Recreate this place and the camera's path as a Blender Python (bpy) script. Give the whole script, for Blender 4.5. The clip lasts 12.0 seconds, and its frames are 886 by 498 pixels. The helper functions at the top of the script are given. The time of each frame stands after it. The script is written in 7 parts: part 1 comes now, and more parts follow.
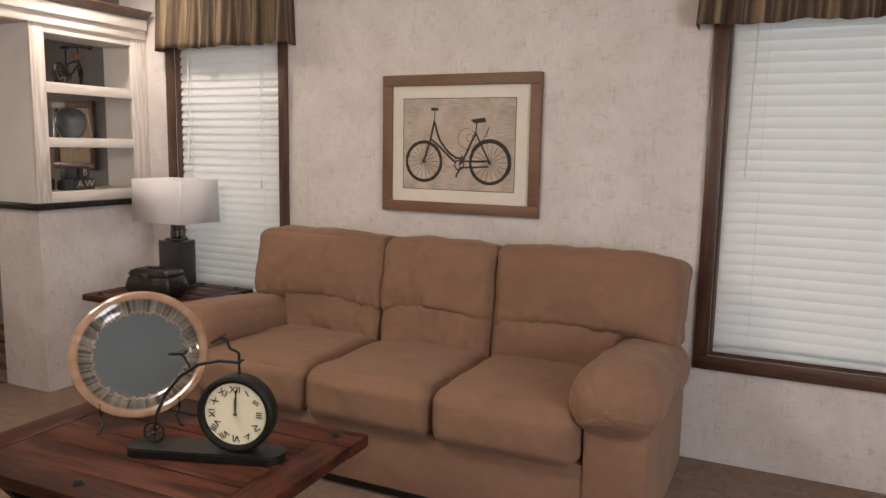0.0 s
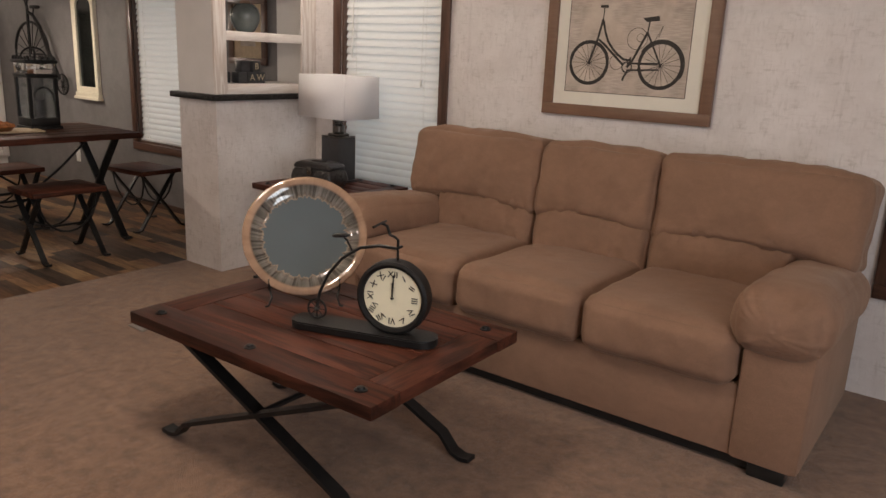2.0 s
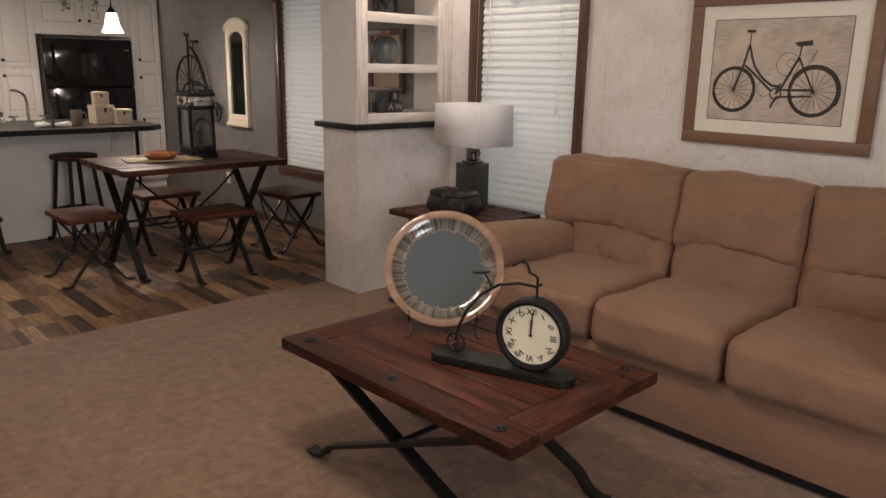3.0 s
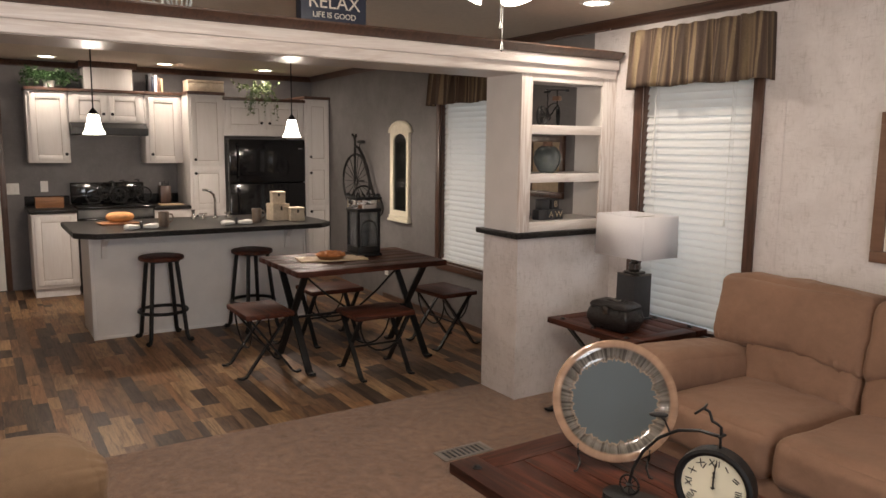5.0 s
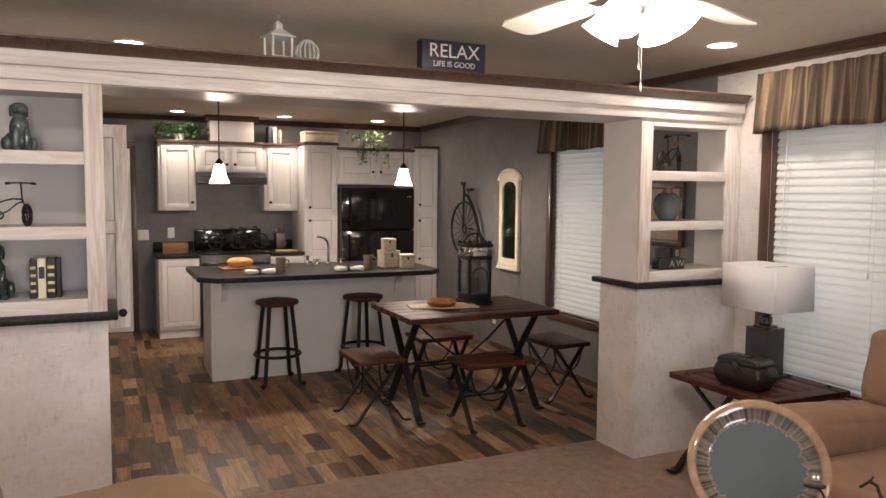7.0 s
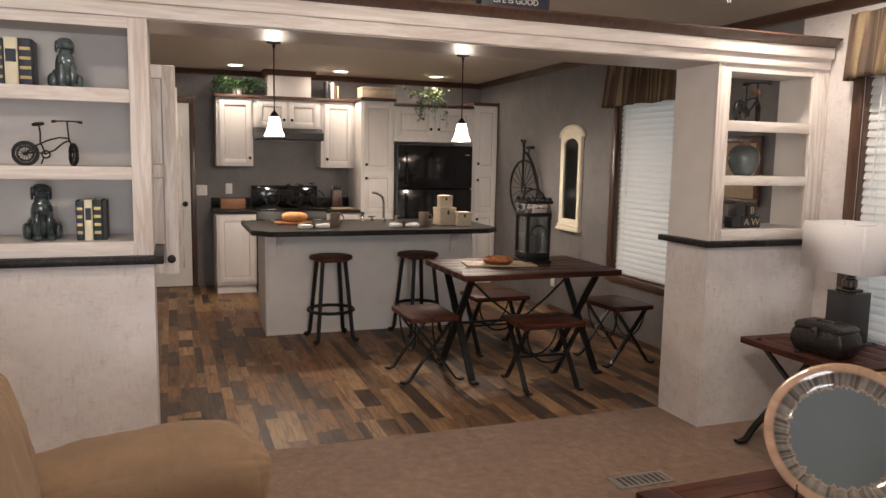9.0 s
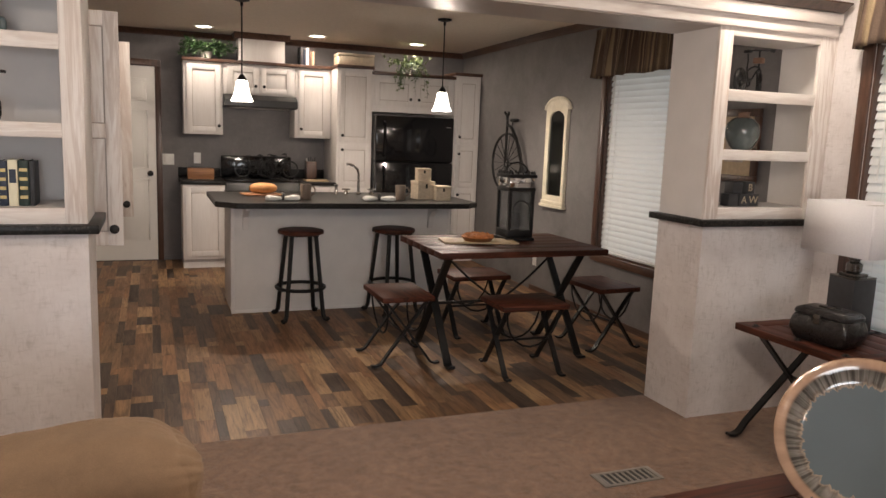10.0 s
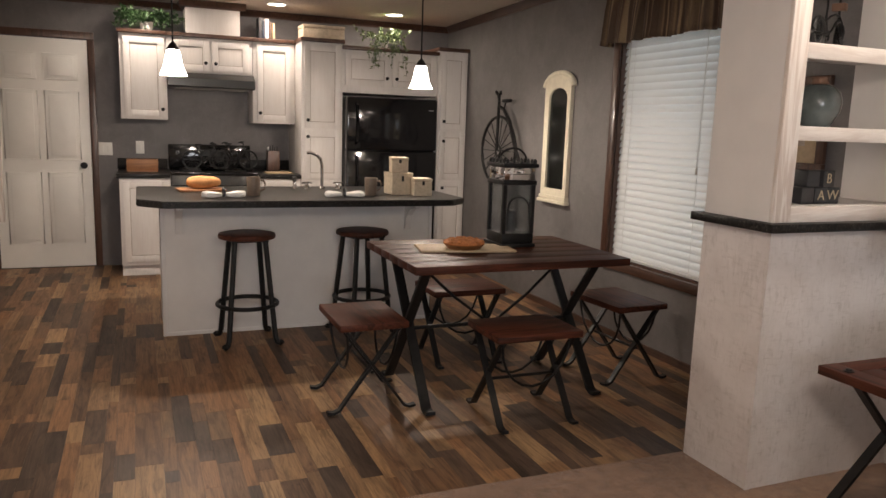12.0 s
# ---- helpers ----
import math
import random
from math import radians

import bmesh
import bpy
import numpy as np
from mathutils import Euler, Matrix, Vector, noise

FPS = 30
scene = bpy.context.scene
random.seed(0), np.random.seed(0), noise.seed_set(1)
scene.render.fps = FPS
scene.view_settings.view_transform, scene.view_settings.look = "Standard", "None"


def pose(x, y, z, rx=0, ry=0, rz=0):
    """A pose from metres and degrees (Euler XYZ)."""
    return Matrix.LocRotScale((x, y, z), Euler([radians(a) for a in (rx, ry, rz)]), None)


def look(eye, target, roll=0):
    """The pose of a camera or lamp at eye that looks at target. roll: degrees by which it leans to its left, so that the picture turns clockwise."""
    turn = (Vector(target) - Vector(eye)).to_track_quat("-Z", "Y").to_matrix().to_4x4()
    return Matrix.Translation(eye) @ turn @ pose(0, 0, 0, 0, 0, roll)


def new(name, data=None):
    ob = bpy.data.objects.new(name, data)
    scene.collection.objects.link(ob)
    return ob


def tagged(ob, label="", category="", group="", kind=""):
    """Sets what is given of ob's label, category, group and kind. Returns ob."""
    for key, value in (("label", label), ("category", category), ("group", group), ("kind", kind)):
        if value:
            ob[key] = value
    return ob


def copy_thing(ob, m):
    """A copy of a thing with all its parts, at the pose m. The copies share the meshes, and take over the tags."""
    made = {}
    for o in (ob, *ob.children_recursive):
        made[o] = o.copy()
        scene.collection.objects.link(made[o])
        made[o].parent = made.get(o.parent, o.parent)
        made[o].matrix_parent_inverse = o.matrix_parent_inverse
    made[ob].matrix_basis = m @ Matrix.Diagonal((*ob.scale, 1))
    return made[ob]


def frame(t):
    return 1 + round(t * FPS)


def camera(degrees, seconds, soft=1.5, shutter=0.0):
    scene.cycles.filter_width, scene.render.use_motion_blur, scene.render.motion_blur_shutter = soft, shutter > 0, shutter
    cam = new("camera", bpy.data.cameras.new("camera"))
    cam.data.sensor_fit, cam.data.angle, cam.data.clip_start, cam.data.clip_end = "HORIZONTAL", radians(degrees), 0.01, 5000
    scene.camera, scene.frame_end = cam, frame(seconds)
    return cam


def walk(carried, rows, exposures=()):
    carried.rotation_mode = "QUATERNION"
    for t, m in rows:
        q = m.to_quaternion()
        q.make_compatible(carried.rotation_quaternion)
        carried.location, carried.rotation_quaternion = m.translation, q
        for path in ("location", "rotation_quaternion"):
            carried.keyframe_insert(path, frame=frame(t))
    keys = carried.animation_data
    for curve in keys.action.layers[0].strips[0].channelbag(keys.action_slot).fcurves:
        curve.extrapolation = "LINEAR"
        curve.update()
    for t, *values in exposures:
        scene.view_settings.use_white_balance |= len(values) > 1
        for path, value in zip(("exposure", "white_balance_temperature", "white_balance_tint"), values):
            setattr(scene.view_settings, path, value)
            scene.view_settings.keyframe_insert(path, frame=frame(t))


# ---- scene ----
cam = camera(61.7, 12.0)
PATH = [
    (0, (0.222, -0.194, 1.405), (-0.635, 1.593, 1.135), 1.0),
    (0.5, (0.21, -0.185, 1.376), (-0.701, 1.563, 1.039), 1.3),
    (1, (0.199, -0.19, 1.362), (-0.786, 1.502, 0.955), 2.0),
    (1.5, (0.188, -0.192, 1.337), (-0.872, 1.44, 0.875), 2.7),
    (2, (0.174, -0.197, 1.336), (-0.983, 1.354, 0.833), 2.5),
    (2.5, (0.157, -0.219, 1.375), (-1.12, 1.233, 0.865), 2.0),
    (3, (0.14, -0.241, 1.411), (-1.27, 1.096, 0.935), 1.1),
    (3.5, (0.125, -0.244, 1.436), (-1.387, 0.996, 1.017), 0.0),
    (3.7, (0.119, -0.255, 1.443), (-1.418, 0.963, 1.048), -0.0),
    (5.3, (0.046, -0.334, 1.617), (-1.648, 0.701, 1.372), 0.9),
    (5.5, (0.03, -0.334, 1.613), (-1.676, 0.687, 1.395), 1.0),
    (6, (0.005, -0.345, 1.613), (-1.736, 0.621, 1.431), 0.7),
    (6.5, (-0.019, -0.36, 1.613), (-1.802, 0.531, 1.445), 0.4),
    (7, (-0.032, -0.372, 1.593), (-1.845, 0.458, 1.438), 0.5),
    (8.8, (-0.137, -0.276, 1.516), (-2.008, 0.393, 1.285), 0.8),
    (9, (-0.191, -0.286, 1.495), (-2.055, 0.396, 1.25), 1.1),
    (9.5, (-0.317, -0.236, 1.477), (-2.165, 0.474, 1.194), 1.4),
    (10, (-0.477, -0.141, 1.441), (-2.316, 0.586, 1.138), 2.2),
    (10.5, (-0.674, -0.019, 1.427), (-2.51, 0.709, 1.11), 2.7),
    (11, (-0.902, 0.11, 1.406), (-2.733, 0.846, 1.079), 2.6),
    (11.5, (-1.157, 0.212, 1.396), (-2.982, 0.959, 1.067), 2.2),
    (12, (-1.429, 0.306, 1.379), (-3.254, 1.057, 1.054), 1.9),
]
walk(cam, [(t, look(eye, target, roll)) for t, eye, target, roll in PATH],
     [(0, -0.02), (1.0, -0.04), (2.5, -0.18), (3.2, -0.18), (5.5, 0.0), (7.0, 0.08), (9.0, 0.04), (10.5, 0.05), (12, 0.10)])

# world and lamps
world = bpy.data.worlds.new("sky")
scene.world = world
world.use_nodes = True
wn = world.node_tree
sky = wn.nodes.new("ShaderNodeTexSky")
sky.sky_type = "NISHITA"
sky.sun_disc = False
sky.sun_elevation = radians(40)
sky.sun_rotation = radians(180)
wn.links.new(sky.outputs[0], wn.nodes["Background"].inputs[0])
wn.nodes["Background"].inputs[1].default_value = 0.12
sun = new("sun", bpy.data.lights.new("sun", "SUN"))
sun.data.energy, sun.data.angle, sun.data.color = 2.0, radians(0.5), (1.0, 0.94, 0.86)
sun.matrix_world = look((0, -20, 20), (0, 0, 0))

WARM = (1.0, 0.855, 0.72)
KITCHEN_WARM = (1.0, 0.83, 0.69)
CAN_W, FAN_W, PEND_W, WIN_W, KCAN_W = 9.0, 52.0, 42.0, 7.0, 6.5


def lamp(name, kind, place, watts, color=WARM, size=0.05, aim=None, size_y=None):
    d = bpy.data.lights.new(name, kind)
    d.energy, d.color = watts, color
    if kind == "AREA":
        d.shape, d.size = ("RECTANGLE", size) if size_y else ("DISK", size)
        if size_y:
            d.size_y = size_y
    else:
        d.shadow_soft_size = size
    ob = new(name, d)
    ob.matrix_world = look(place, aim) if aim else pose(*place)
    return ob


CEIL = 2.41
# first can is in view; the other two are added to brighten dim areas
LIVING_CANS = [(-3.17, 2.74), (0.75, 0.95), (-2.35, -0.95)]
KITCHEN_CANS = [(-4.60, -0.22), (-8.35, 0.36), (-8.37, 1.485), (-8.36, 2.58)]
for x, y in LIVING_CANS:
    lamp("can_lamp", "AREA", (x, y, CEIL - 0.014), CAN_W, WARM, 0.13, (x, y + 0.0001, 0))
for x, y in KITCHEN_CANS:
    lamp("can_lamp", "AREA", (x, y, CEIL - 0.014), KCAN_W, KITCHEN_WARM, 0.13, (x, y + 0.0001, 0))
FAN = (-1.64, 0.93)
PENDANTS = [(-6.53, 0.523), (-6.53, 2.19)]
for x, y in PENDANTS:
    lamp("pendant_lamp", "POINT", (x, y, 1.648), PEND_W, KITCHEN_WARM, 0.035)
for k in range(4):
    a = radians(25 + 90 * k)
    lamp("fan_lamp", "POINT", (FAN[0] + 0.15 * math.cos(a), FAN[1] + 0.15 * math.sin(a), 1.955), FAN_W / 4, size=0.045)
# daylight in the window openings, outside the blinds
for x, w, zc, h in ((-2.87, 0.78, 1.22, 1.4), (0.44, 1.06, 1.22, 1.4), (-5.16, 0.92, 1.22, 1.4)):
    lamp("window_daylight", "AREA", (x, 3.52, zc), WIN_W * w, (0.84, 0.965, 1.0), w + 0.5, (x, 3.0, zc), h + 0.3)

# daylight from an unseen front window, added behind the walker
FRONT_W = 70.0
lamp("window_daylight", "AREA", (2.66, -0.3, 1.3), FRONT_W, (0.93, 0.95, 1.0), 1.5, (0.0, -0.3, 1.3), 1.2)

# ---- materials ----


def nodes_of(name):
    m = bpy.data.materials.new(name)
    m.use_nodes = True
    return m, m.node_tree, m.node_tree.nodes["Principled BSDF"]


def link(nt, a, b):
    nt.links.new(a, b)


def ramp(nt, src, stops):
    r = nt.nodes.new("ShaderNodeValToRGB")
    e = r.color_ramp.elements
    while len(e) < len(stops):
        e.new(0.5)
    for el, (p, c) in zip(e, stops):
        el.position, el.color = p, (*c, 1)
    link(nt, src, r.inputs[0])
    return r


def coords(nt, scale=(1, 1, 1), rot=(0, 0, 0)):
    t = nt.nodes.new("ShaderNodeTexCoord")
    m = nt.nodes.new("ShaderNodeMapping")
    m.inputs["Scale"].default_value = scale
    m.inputs["Rotation"].default_value = rot
    link(nt, t.outputs["Object"], m.inputs[0])
    return m.outputs[0]


def noise_tex(nt, vec, scale, detail=4, rough=0.6, dist=0.0):
    n = nt.nodes.new("ShaderNodeTexNoise")
    n.inputs["Scale"].default_value, n.inputs["Detail"].default_value = scale, detail
    n.inputs["Roughness"].default_value, n.inputs["Distortion"].default_value = rough, dist
    link(nt, vec, n.inputs["Vector"])
    return n


def mixrgb(nt, mode, fac, a, b):
    n = nt.nodes.new("ShaderNodeMix")
    n.data_type, n.blend_type = "RGBA", mode
    for sock, v in ((n.inputs[0], fac), (n.inputs[6], a), (n.inputs[7], b)):
        if isinstance(v, (int, float)):
            sock.default_value = v
        elif isinstance(v, tuple):
            sock.default_value = (*v, 1)
        else:
            link(nt, v, sock)
    return n.outputs[2]


def bump(nt, bsdf, height, strength, dist=0.01):
    b = nt.nodes.new("ShaderNodeBump")
    b.inputs["Strength"].default_value, b.inputs["Distance"].default_value = strength, dist
    link(nt, height, b.inputs["Height"])
    link(nt, b.outputs[0], bsdf.inputs["Normal"])


def plain(name, color, rough=0.6, metal=0.0, vary=0.12, scale=14.0, bumps=0.0, coat=0.0, spec=0.5):
    m, nt, p = nodes_of(name)
    n = noise_tex(nt, coords(nt), scale, 5)
    lo = tuple(c * (1 - vary) for c in color)
    hi = tuple(min(1, c * (1 + vary)) for c in color)
    r = ramp(nt, n.outputs["Fac"], [(0.3, lo), (0.7, hi)])
    link(nt, r.outputs[0], p.inputs["Base Color"])
    p.inputs["Roughness"].default_value, p.inputs["Metallic"].default_value = rough, metal
    p.inputs["Coat Weight"].default_value = coat
    p.inputs["Specular IOR Level"].default_value = spec
    n2 = noise_tex(nt, coords(nt), scale * 9, 3)
    rr = nt.nodes.new("ShaderNodeMapRange")
    rr.inputs[3].default_value, rr.inputs[4].default_value = max(0.02, rough - 0.06), min(1, rough + 0.06)
    link(nt, n2.outputs["Fac"], rr.inputs[0])
    link(nt, rr.outputs[0], p.inputs["Roughness"])
    if bumps:
        bump(nt, p, n2.outputs["Fac"], bumps, 0.004)
    return m


def wallpaper(name, base, blot, dash, dash_amt):
    """Printed vinyl board: soft blotches and short woven flecks."""
    m, nt, p = nodes_of(name)
    big = noise_tex(nt, coords(nt, (1, 1, 1)), 4.0, 7, 0.7, 0.4)
    r = ramp(nt, big.outputs["Fac"], [(0.34, blot), (0.62, base)])
    col = r.outputs[0]
    for sc, amt in (((70, 70, 17), 1.0), ((20, 20, 85), 1.0), ((150, 150, 40), 0.6)):
        n = noise_tex(nt, coords(nt, sc), 1.0, 2, 0.5, 0.3)
        k = ramp(nt, n.outputs["Fac"], [(0.52, (0, 0, 0)), (0.70, (1, 1, 1))])
        mask = noise_tex(nt, coords(nt, (1, 1, 1)), 11.0, 4, 0.65)
        lvl = dash_amt * amt
        mk = ramp(nt, mask.outputs["Fac"], [(0.40, (0.12 * lvl,) * 3), (0.66, (lvl, lvl, lvl))])
        f = mixrgb(nt, "MULTIPLY", 1.0, k.outputs[0], mk.outputs[0])
        col = mixrgb(nt, "MIX", f, col, dash)
    link(nt, col, p.inputs["Base Color"])
    p.inputs["Roughness"].default_value = 0.62
    fine = noise_tex(nt, coords(nt, (220, 220, 60)), 1.0, 3)
    bump(nt, p, fine.outputs["Fac"], 0.12, 0.002)
    return m


def wood(name, light, dark, along="x", scale=1.0, rough=0.45, contrast=1.0, coat=0.0, rings=0.5, random_tone=0.0, pores=0.25, spec=0.5):
    m, nt, p = nodes_of(name)
    s = {"x": (1.2, 14, 14), "y": (14, 1.2, 14), "z": (14, 14, 1.2)}[along]
    s = tuple(v * scale for v in s)
    vec = coords(nt, s)
    oi = nt.nodes.new("ShaderNodeObjectInfo")
    addv = nt.nodes.new("ShaderNodeVectorMath")
    mul = nt.nodes.new("ShaderNodeMath")
    mul.operation = "MULTIPLY"
    mul.inputs[1].default_value = 40.0
    link(nt, oi.outputs["Random"], mul.inputs[0])
    link(nt, vec, addv.inputs[0])
    link(nt, mul.outputs[0], addv.inputs[1])
    n = noise_tex(nt, addv.outputs[0], 0.9, 6, 0.6, 0.9)
    w = nt.nodes.new("ShaderNodeMath")
    w.operation = "SINE"
    m2 = nt.nodes.new("ShaderNodeMath")
    m2.operation = "MULTIPLY"
    m2.inputs[1].default_value = 34.0 * rings
    link(nt, n.outputs["Fac"], m2.inputs[0])
    link(nt, m2.outputs[0], w.inputs[0])
    fine = noise_tex(nt, addv.outputs[0], 5.0, 4, 0.7)
    add = nt.nodes.new("ShaderNodeMath")
    add.operation = "MULTIPLY_ADD"
    add.inputs[1].default_value = 0.22 * contrast
    link(nt, w.outputs[0], add.inputs[0])
    link(nt, fine.outputs["Fac"], add.inputs[2])
    r = ramp(nt, add.outputs[0], [(0.25, dark), (0.72, light)])
    col = r.outputs[0]
    if random_tone:
        tone = ramp(nt, oi.outputs["Random"], [(0.0, (1 - random_tone,) * 3), (1.0, (1.0, 1.0, 1.0))])
        col = mixrgb(nt, "MULTIPLY", 1.0, col, tone.outputs[0])
    link(nt, col, p.inputs["Base Color"])
    p.inputs["Roughness"].default_value = rough
    p.inputs["Coat Weight"].default_value = coat
    p.inputs["Coat Roughness"].default_value = 0.25
    p.inputs["Specular IOR Level"].default_value = spec
    bump(nt, p, fine.outputs["Fac"], pores, 0.002)
    return m


def plank_material(name, source):
    """Printed vinyl planks in mixed tans, browns and greys; one tone a plank."""
    m, nt, p = nodes_of(name)
    if source == "object":
        rnd = nt.nodes.new("ShaderNodeObjectInfo").outputs["Random"]
    else:
        rnd = nt.nodes.new("ShaderNodeNewGeometry").outputs["Random Per Island"]
    tone = ramp(nt, rnd, [(0.0, (0.064, 0.045, 0.035)), (0.16, (0.088, 0.061, 0.046)), (0.26, (0.11, 0.068, 0.046)), (0.38, (0.20, 0.113, 0.062)), (0.52, (0.265, 0.143, 0.074)),
                          (0.62, (0.165, 0.104, 0.066)), (0.74, (0.28, 0.17, 0.09)), (0.86, (0.33, 0.213, 0.118)), (1.0, (0.235, 0.122, 0.063))])
    mul = nt.nodes.new("ShaderNodeMath")
    mul.operation = "MULTIPLY"
    mul.inputs[1].default_value = 90.0
    link(nt, rnd, mul.inputs[0])

    def shifted(scale):
        addv = nt.nodes.new("ShaderNodeVectorMath")
        link(nt, coords(nt, scale), addv.inputs[0])
        link(nt, mul.outputs[0], addv.inputs[1])
        return addv.outputs[0]

    g = noise_tex(nt, shifted((2.4, 46, 10)), 1.2, 6, 0.72, 1.4)
    gr = ramp(nt, g.outputs["Fac"], [(0.30, (0.46, 0.44, 0.43)), (0.48, (0.95, 0.94, 0.93)), (0.68, (1.34, 1.28, 1.2))])
    col = mixrgb(nt, "MULTIPLY", 1.0, tone.outputs[0], gr.outputs[0])
    b = noise_tex(nt, shifted((3.2, 15, 5)), 1.0, 5, 0.65, 1.0)
    br = ramp(nt, b.outputs["Fac"], [(0.34, (0.50, 0.48, 0.50)), (0.52, (0.98, 0.98, 0.98)), (0.7, (1.14, 1.12, 1.08))])
    col = mixrgb(nt, "MULTIPLY", 0.9, col, br.outputs[0])
    kn_ = noise_tex(nt, shifted((7, 26, 5)), 1.0, 3, 0.6, 2.2)
    kr = ramp(nt, kn_.outputs["Fac"], [(0.66, (1, 1, 1)), (0.74, (0.5, 0.46, 0.44))])
    col = mixrgb(nt, "MULTIPLY", 0.8, col, kr.outputs[0])
    link(nt, col, p.inputs["Base Color"])
    p.inputs["Roughness"].default_value = 0.45
    p.inputs["Specular IOR Level"].default_value = 0.2
    bump(nt, p, g.outputs["Fac"], 0.15, 0.002)
    return m


def carpet_material():
    m, nt, p = nodes_of("carpet_pile")
    a = noise_tex(nt, coords(nt), 2.6, 4, 0.6)
    b = noise_tex(nt, coords(nt), 17.0, 6, 0.75)
    c = noise_tex(nt, coords(nt), 260.0, 2, 0.6)
    r = ramp(nt, b.outputs["Fac"], [(0.36, (0.165, 0.088, 0.051)), (0.64, (0.32, 0.183, 0.11))])
    r2 = ramp(nt, a.outputs["Fac"], [(0.35, (0.86, 0.84, 0.82)), (0.65, (1.05, 1.05, 1.05))])
    r3 = ramp(nt, c.outputs["Fac"], [(0.3, (0.6, 0.6, 0.6)), (0.68, (1.15, 1.15, 1.15))])
    col = mixrgb(nt, "MULTIPLY", 1.0, r.outputs[0], r2.outputs[0])
    col = mixrgb(nt, "MULTIPLY", 1.0, col, r3.outputs[0])
    link(nt, col, p.inputs["Base Color"])
    p.inputs["Roughness"].default_value = 0.95
    p.inputs["Sheen Weight"].default_value = 0.25
    mx = mixrgb(nt, "ADD", 0.6, b.outputs["Fac"], c.outputs["Fac"])
    bump(nt, p, mx, 0.7, 0.012)
    return m


def fabric(name, color, sheen=0.5, scale=4.0, vary=0.13):
    m, nt, p = nodes_of(name)
    a = noise_tex(nt, coords(nt), scale, 5, 0.6, 0.5)
    b = noise_tex(nt, coords(nt), 420.0, 2)
    r = ramp(nt, a.outputs["Fac"], [(0.3, tuple(c * (1 - vary) for c in color)), (0.68, tuple(c * (1 + vary) for c in color))])
    r2 = ramp(nt, b.outputs["Fac"], [(0.3, (0.85, 0.85, 0.85)), (0.7, (1.08, 1.08, 1.08))])
    nap = noise_tex(nt, coords(nt, (1, 1, 1.6)), 17.0, 5, 0.7, 1.2)
    r3 = ramp(nt, nap.outputs["Fac"], [(0.32, (0.945, 0.94, 0.935)), (0.66, (1.045, 1.04, 1.04))])
    col = mixrgb(nt, "MULTIPLY", 1.0, r.outputs[0], r2.outputs[0])
    link(nt, mixrgb(nt, "MULTIPLY", 1.0, col, r3.outputs[0]), p.inputs["Base Color"])
    p.inputs["Roughness"].default_value = 0.9
    p.inputs["Sheen Weight"].default_value = sheen
    p.inputs["Sheen Roughness"].default_value = 0.4
    p.inputs["Sheen Tint"].default_value = (1.0, 0.85, 0.7, 1)
    wr = noise_tex(nt, coords(nt, (1, 1, 1)), 6.0, 4, 0.5, 0.6)
    mx = mixrgb(nt, "ADD", 0.08, wr.outputs["Fac"], b.outputs["Fac"])
    bump(nt, p, mx, 0.4, 0.018)
    return m


def glow(name, color, strength):
    m, nt, p = nodes_of(name)
    p.inputs["Base Color"].default_value = (0.85, 0.85, 0.83, 1)
    p.inputs["Roughness"].default_value = 0.4
    p.inputs["Emission Color"].default_value = (*color, 1)
    p.inputs["Emission Strength"].default_value = strength
    return m


def blind_material():
    m, nt, p = nodes_of("blind_vinyl")
    n = noise_tex(nt, coords(nt, (1, 1, 1)), 3.0, 3)
    r = ramp(nt, n.outputs["Fac"], [(0.3, (0.84, 0.84, 0.83)), (0.7, (0.87, 0.87, 0.86))])
    link(nt, r.outputs[0], p.inputs["Base Color"])
    p.inputs["Roughness"].default_value = 0.4
    tr = nt.nodes.new("ShaderNodeBsdfTranslucent")
    tr.inputs[0].default_value = (0.84, 0.84, 0.83, 1)
    mx = nt.nodes.new("ShaderNodeMixShader")
    mx.inputs[0].default_value = 0.2
    link(nt, p.outputs[0], mx.inputs[1])
    link(nt, tr.outputs[0], mx.inputs[2])
    link(nt, mx.outputs[0], nt.nodes["Material Output"].inputs[0])
    return m


def shade_material():
    m, nt, p = nodes_of("lamp_shade_linen")
    n = noise_tex(nt, coords(nt, (1, 1, 1)), 160.0, 2)
    r = ramp(nt, n.outputs["Fac"], [(0.3, (0.82, 0.80, 0.82)), (0.7, (0.88, 0.865, 0.88))])
    link(nt, r.outputs[0], p.inputs["Base Color"])
    p.inputs["Roughness"].default_value = 0.8
    tr = nt.nodes.new("ShaderNodeBsdfTranslucent")
    tr.inputs[0].default_value = (0.75, 0.73, 0.74, 1)
    mx = nt.nodes.new("ShaderNodeMixShader")
    mx.inputs[0].default_value = 0.12
    link(nt, p.outputs[0], mx.inputs[1])
    link(nt, tr.outputs[0], mx.inputs[2])
    link(nt, mx.outputs[0], nt.nodes["Material Output"].inputs[0])
    return m


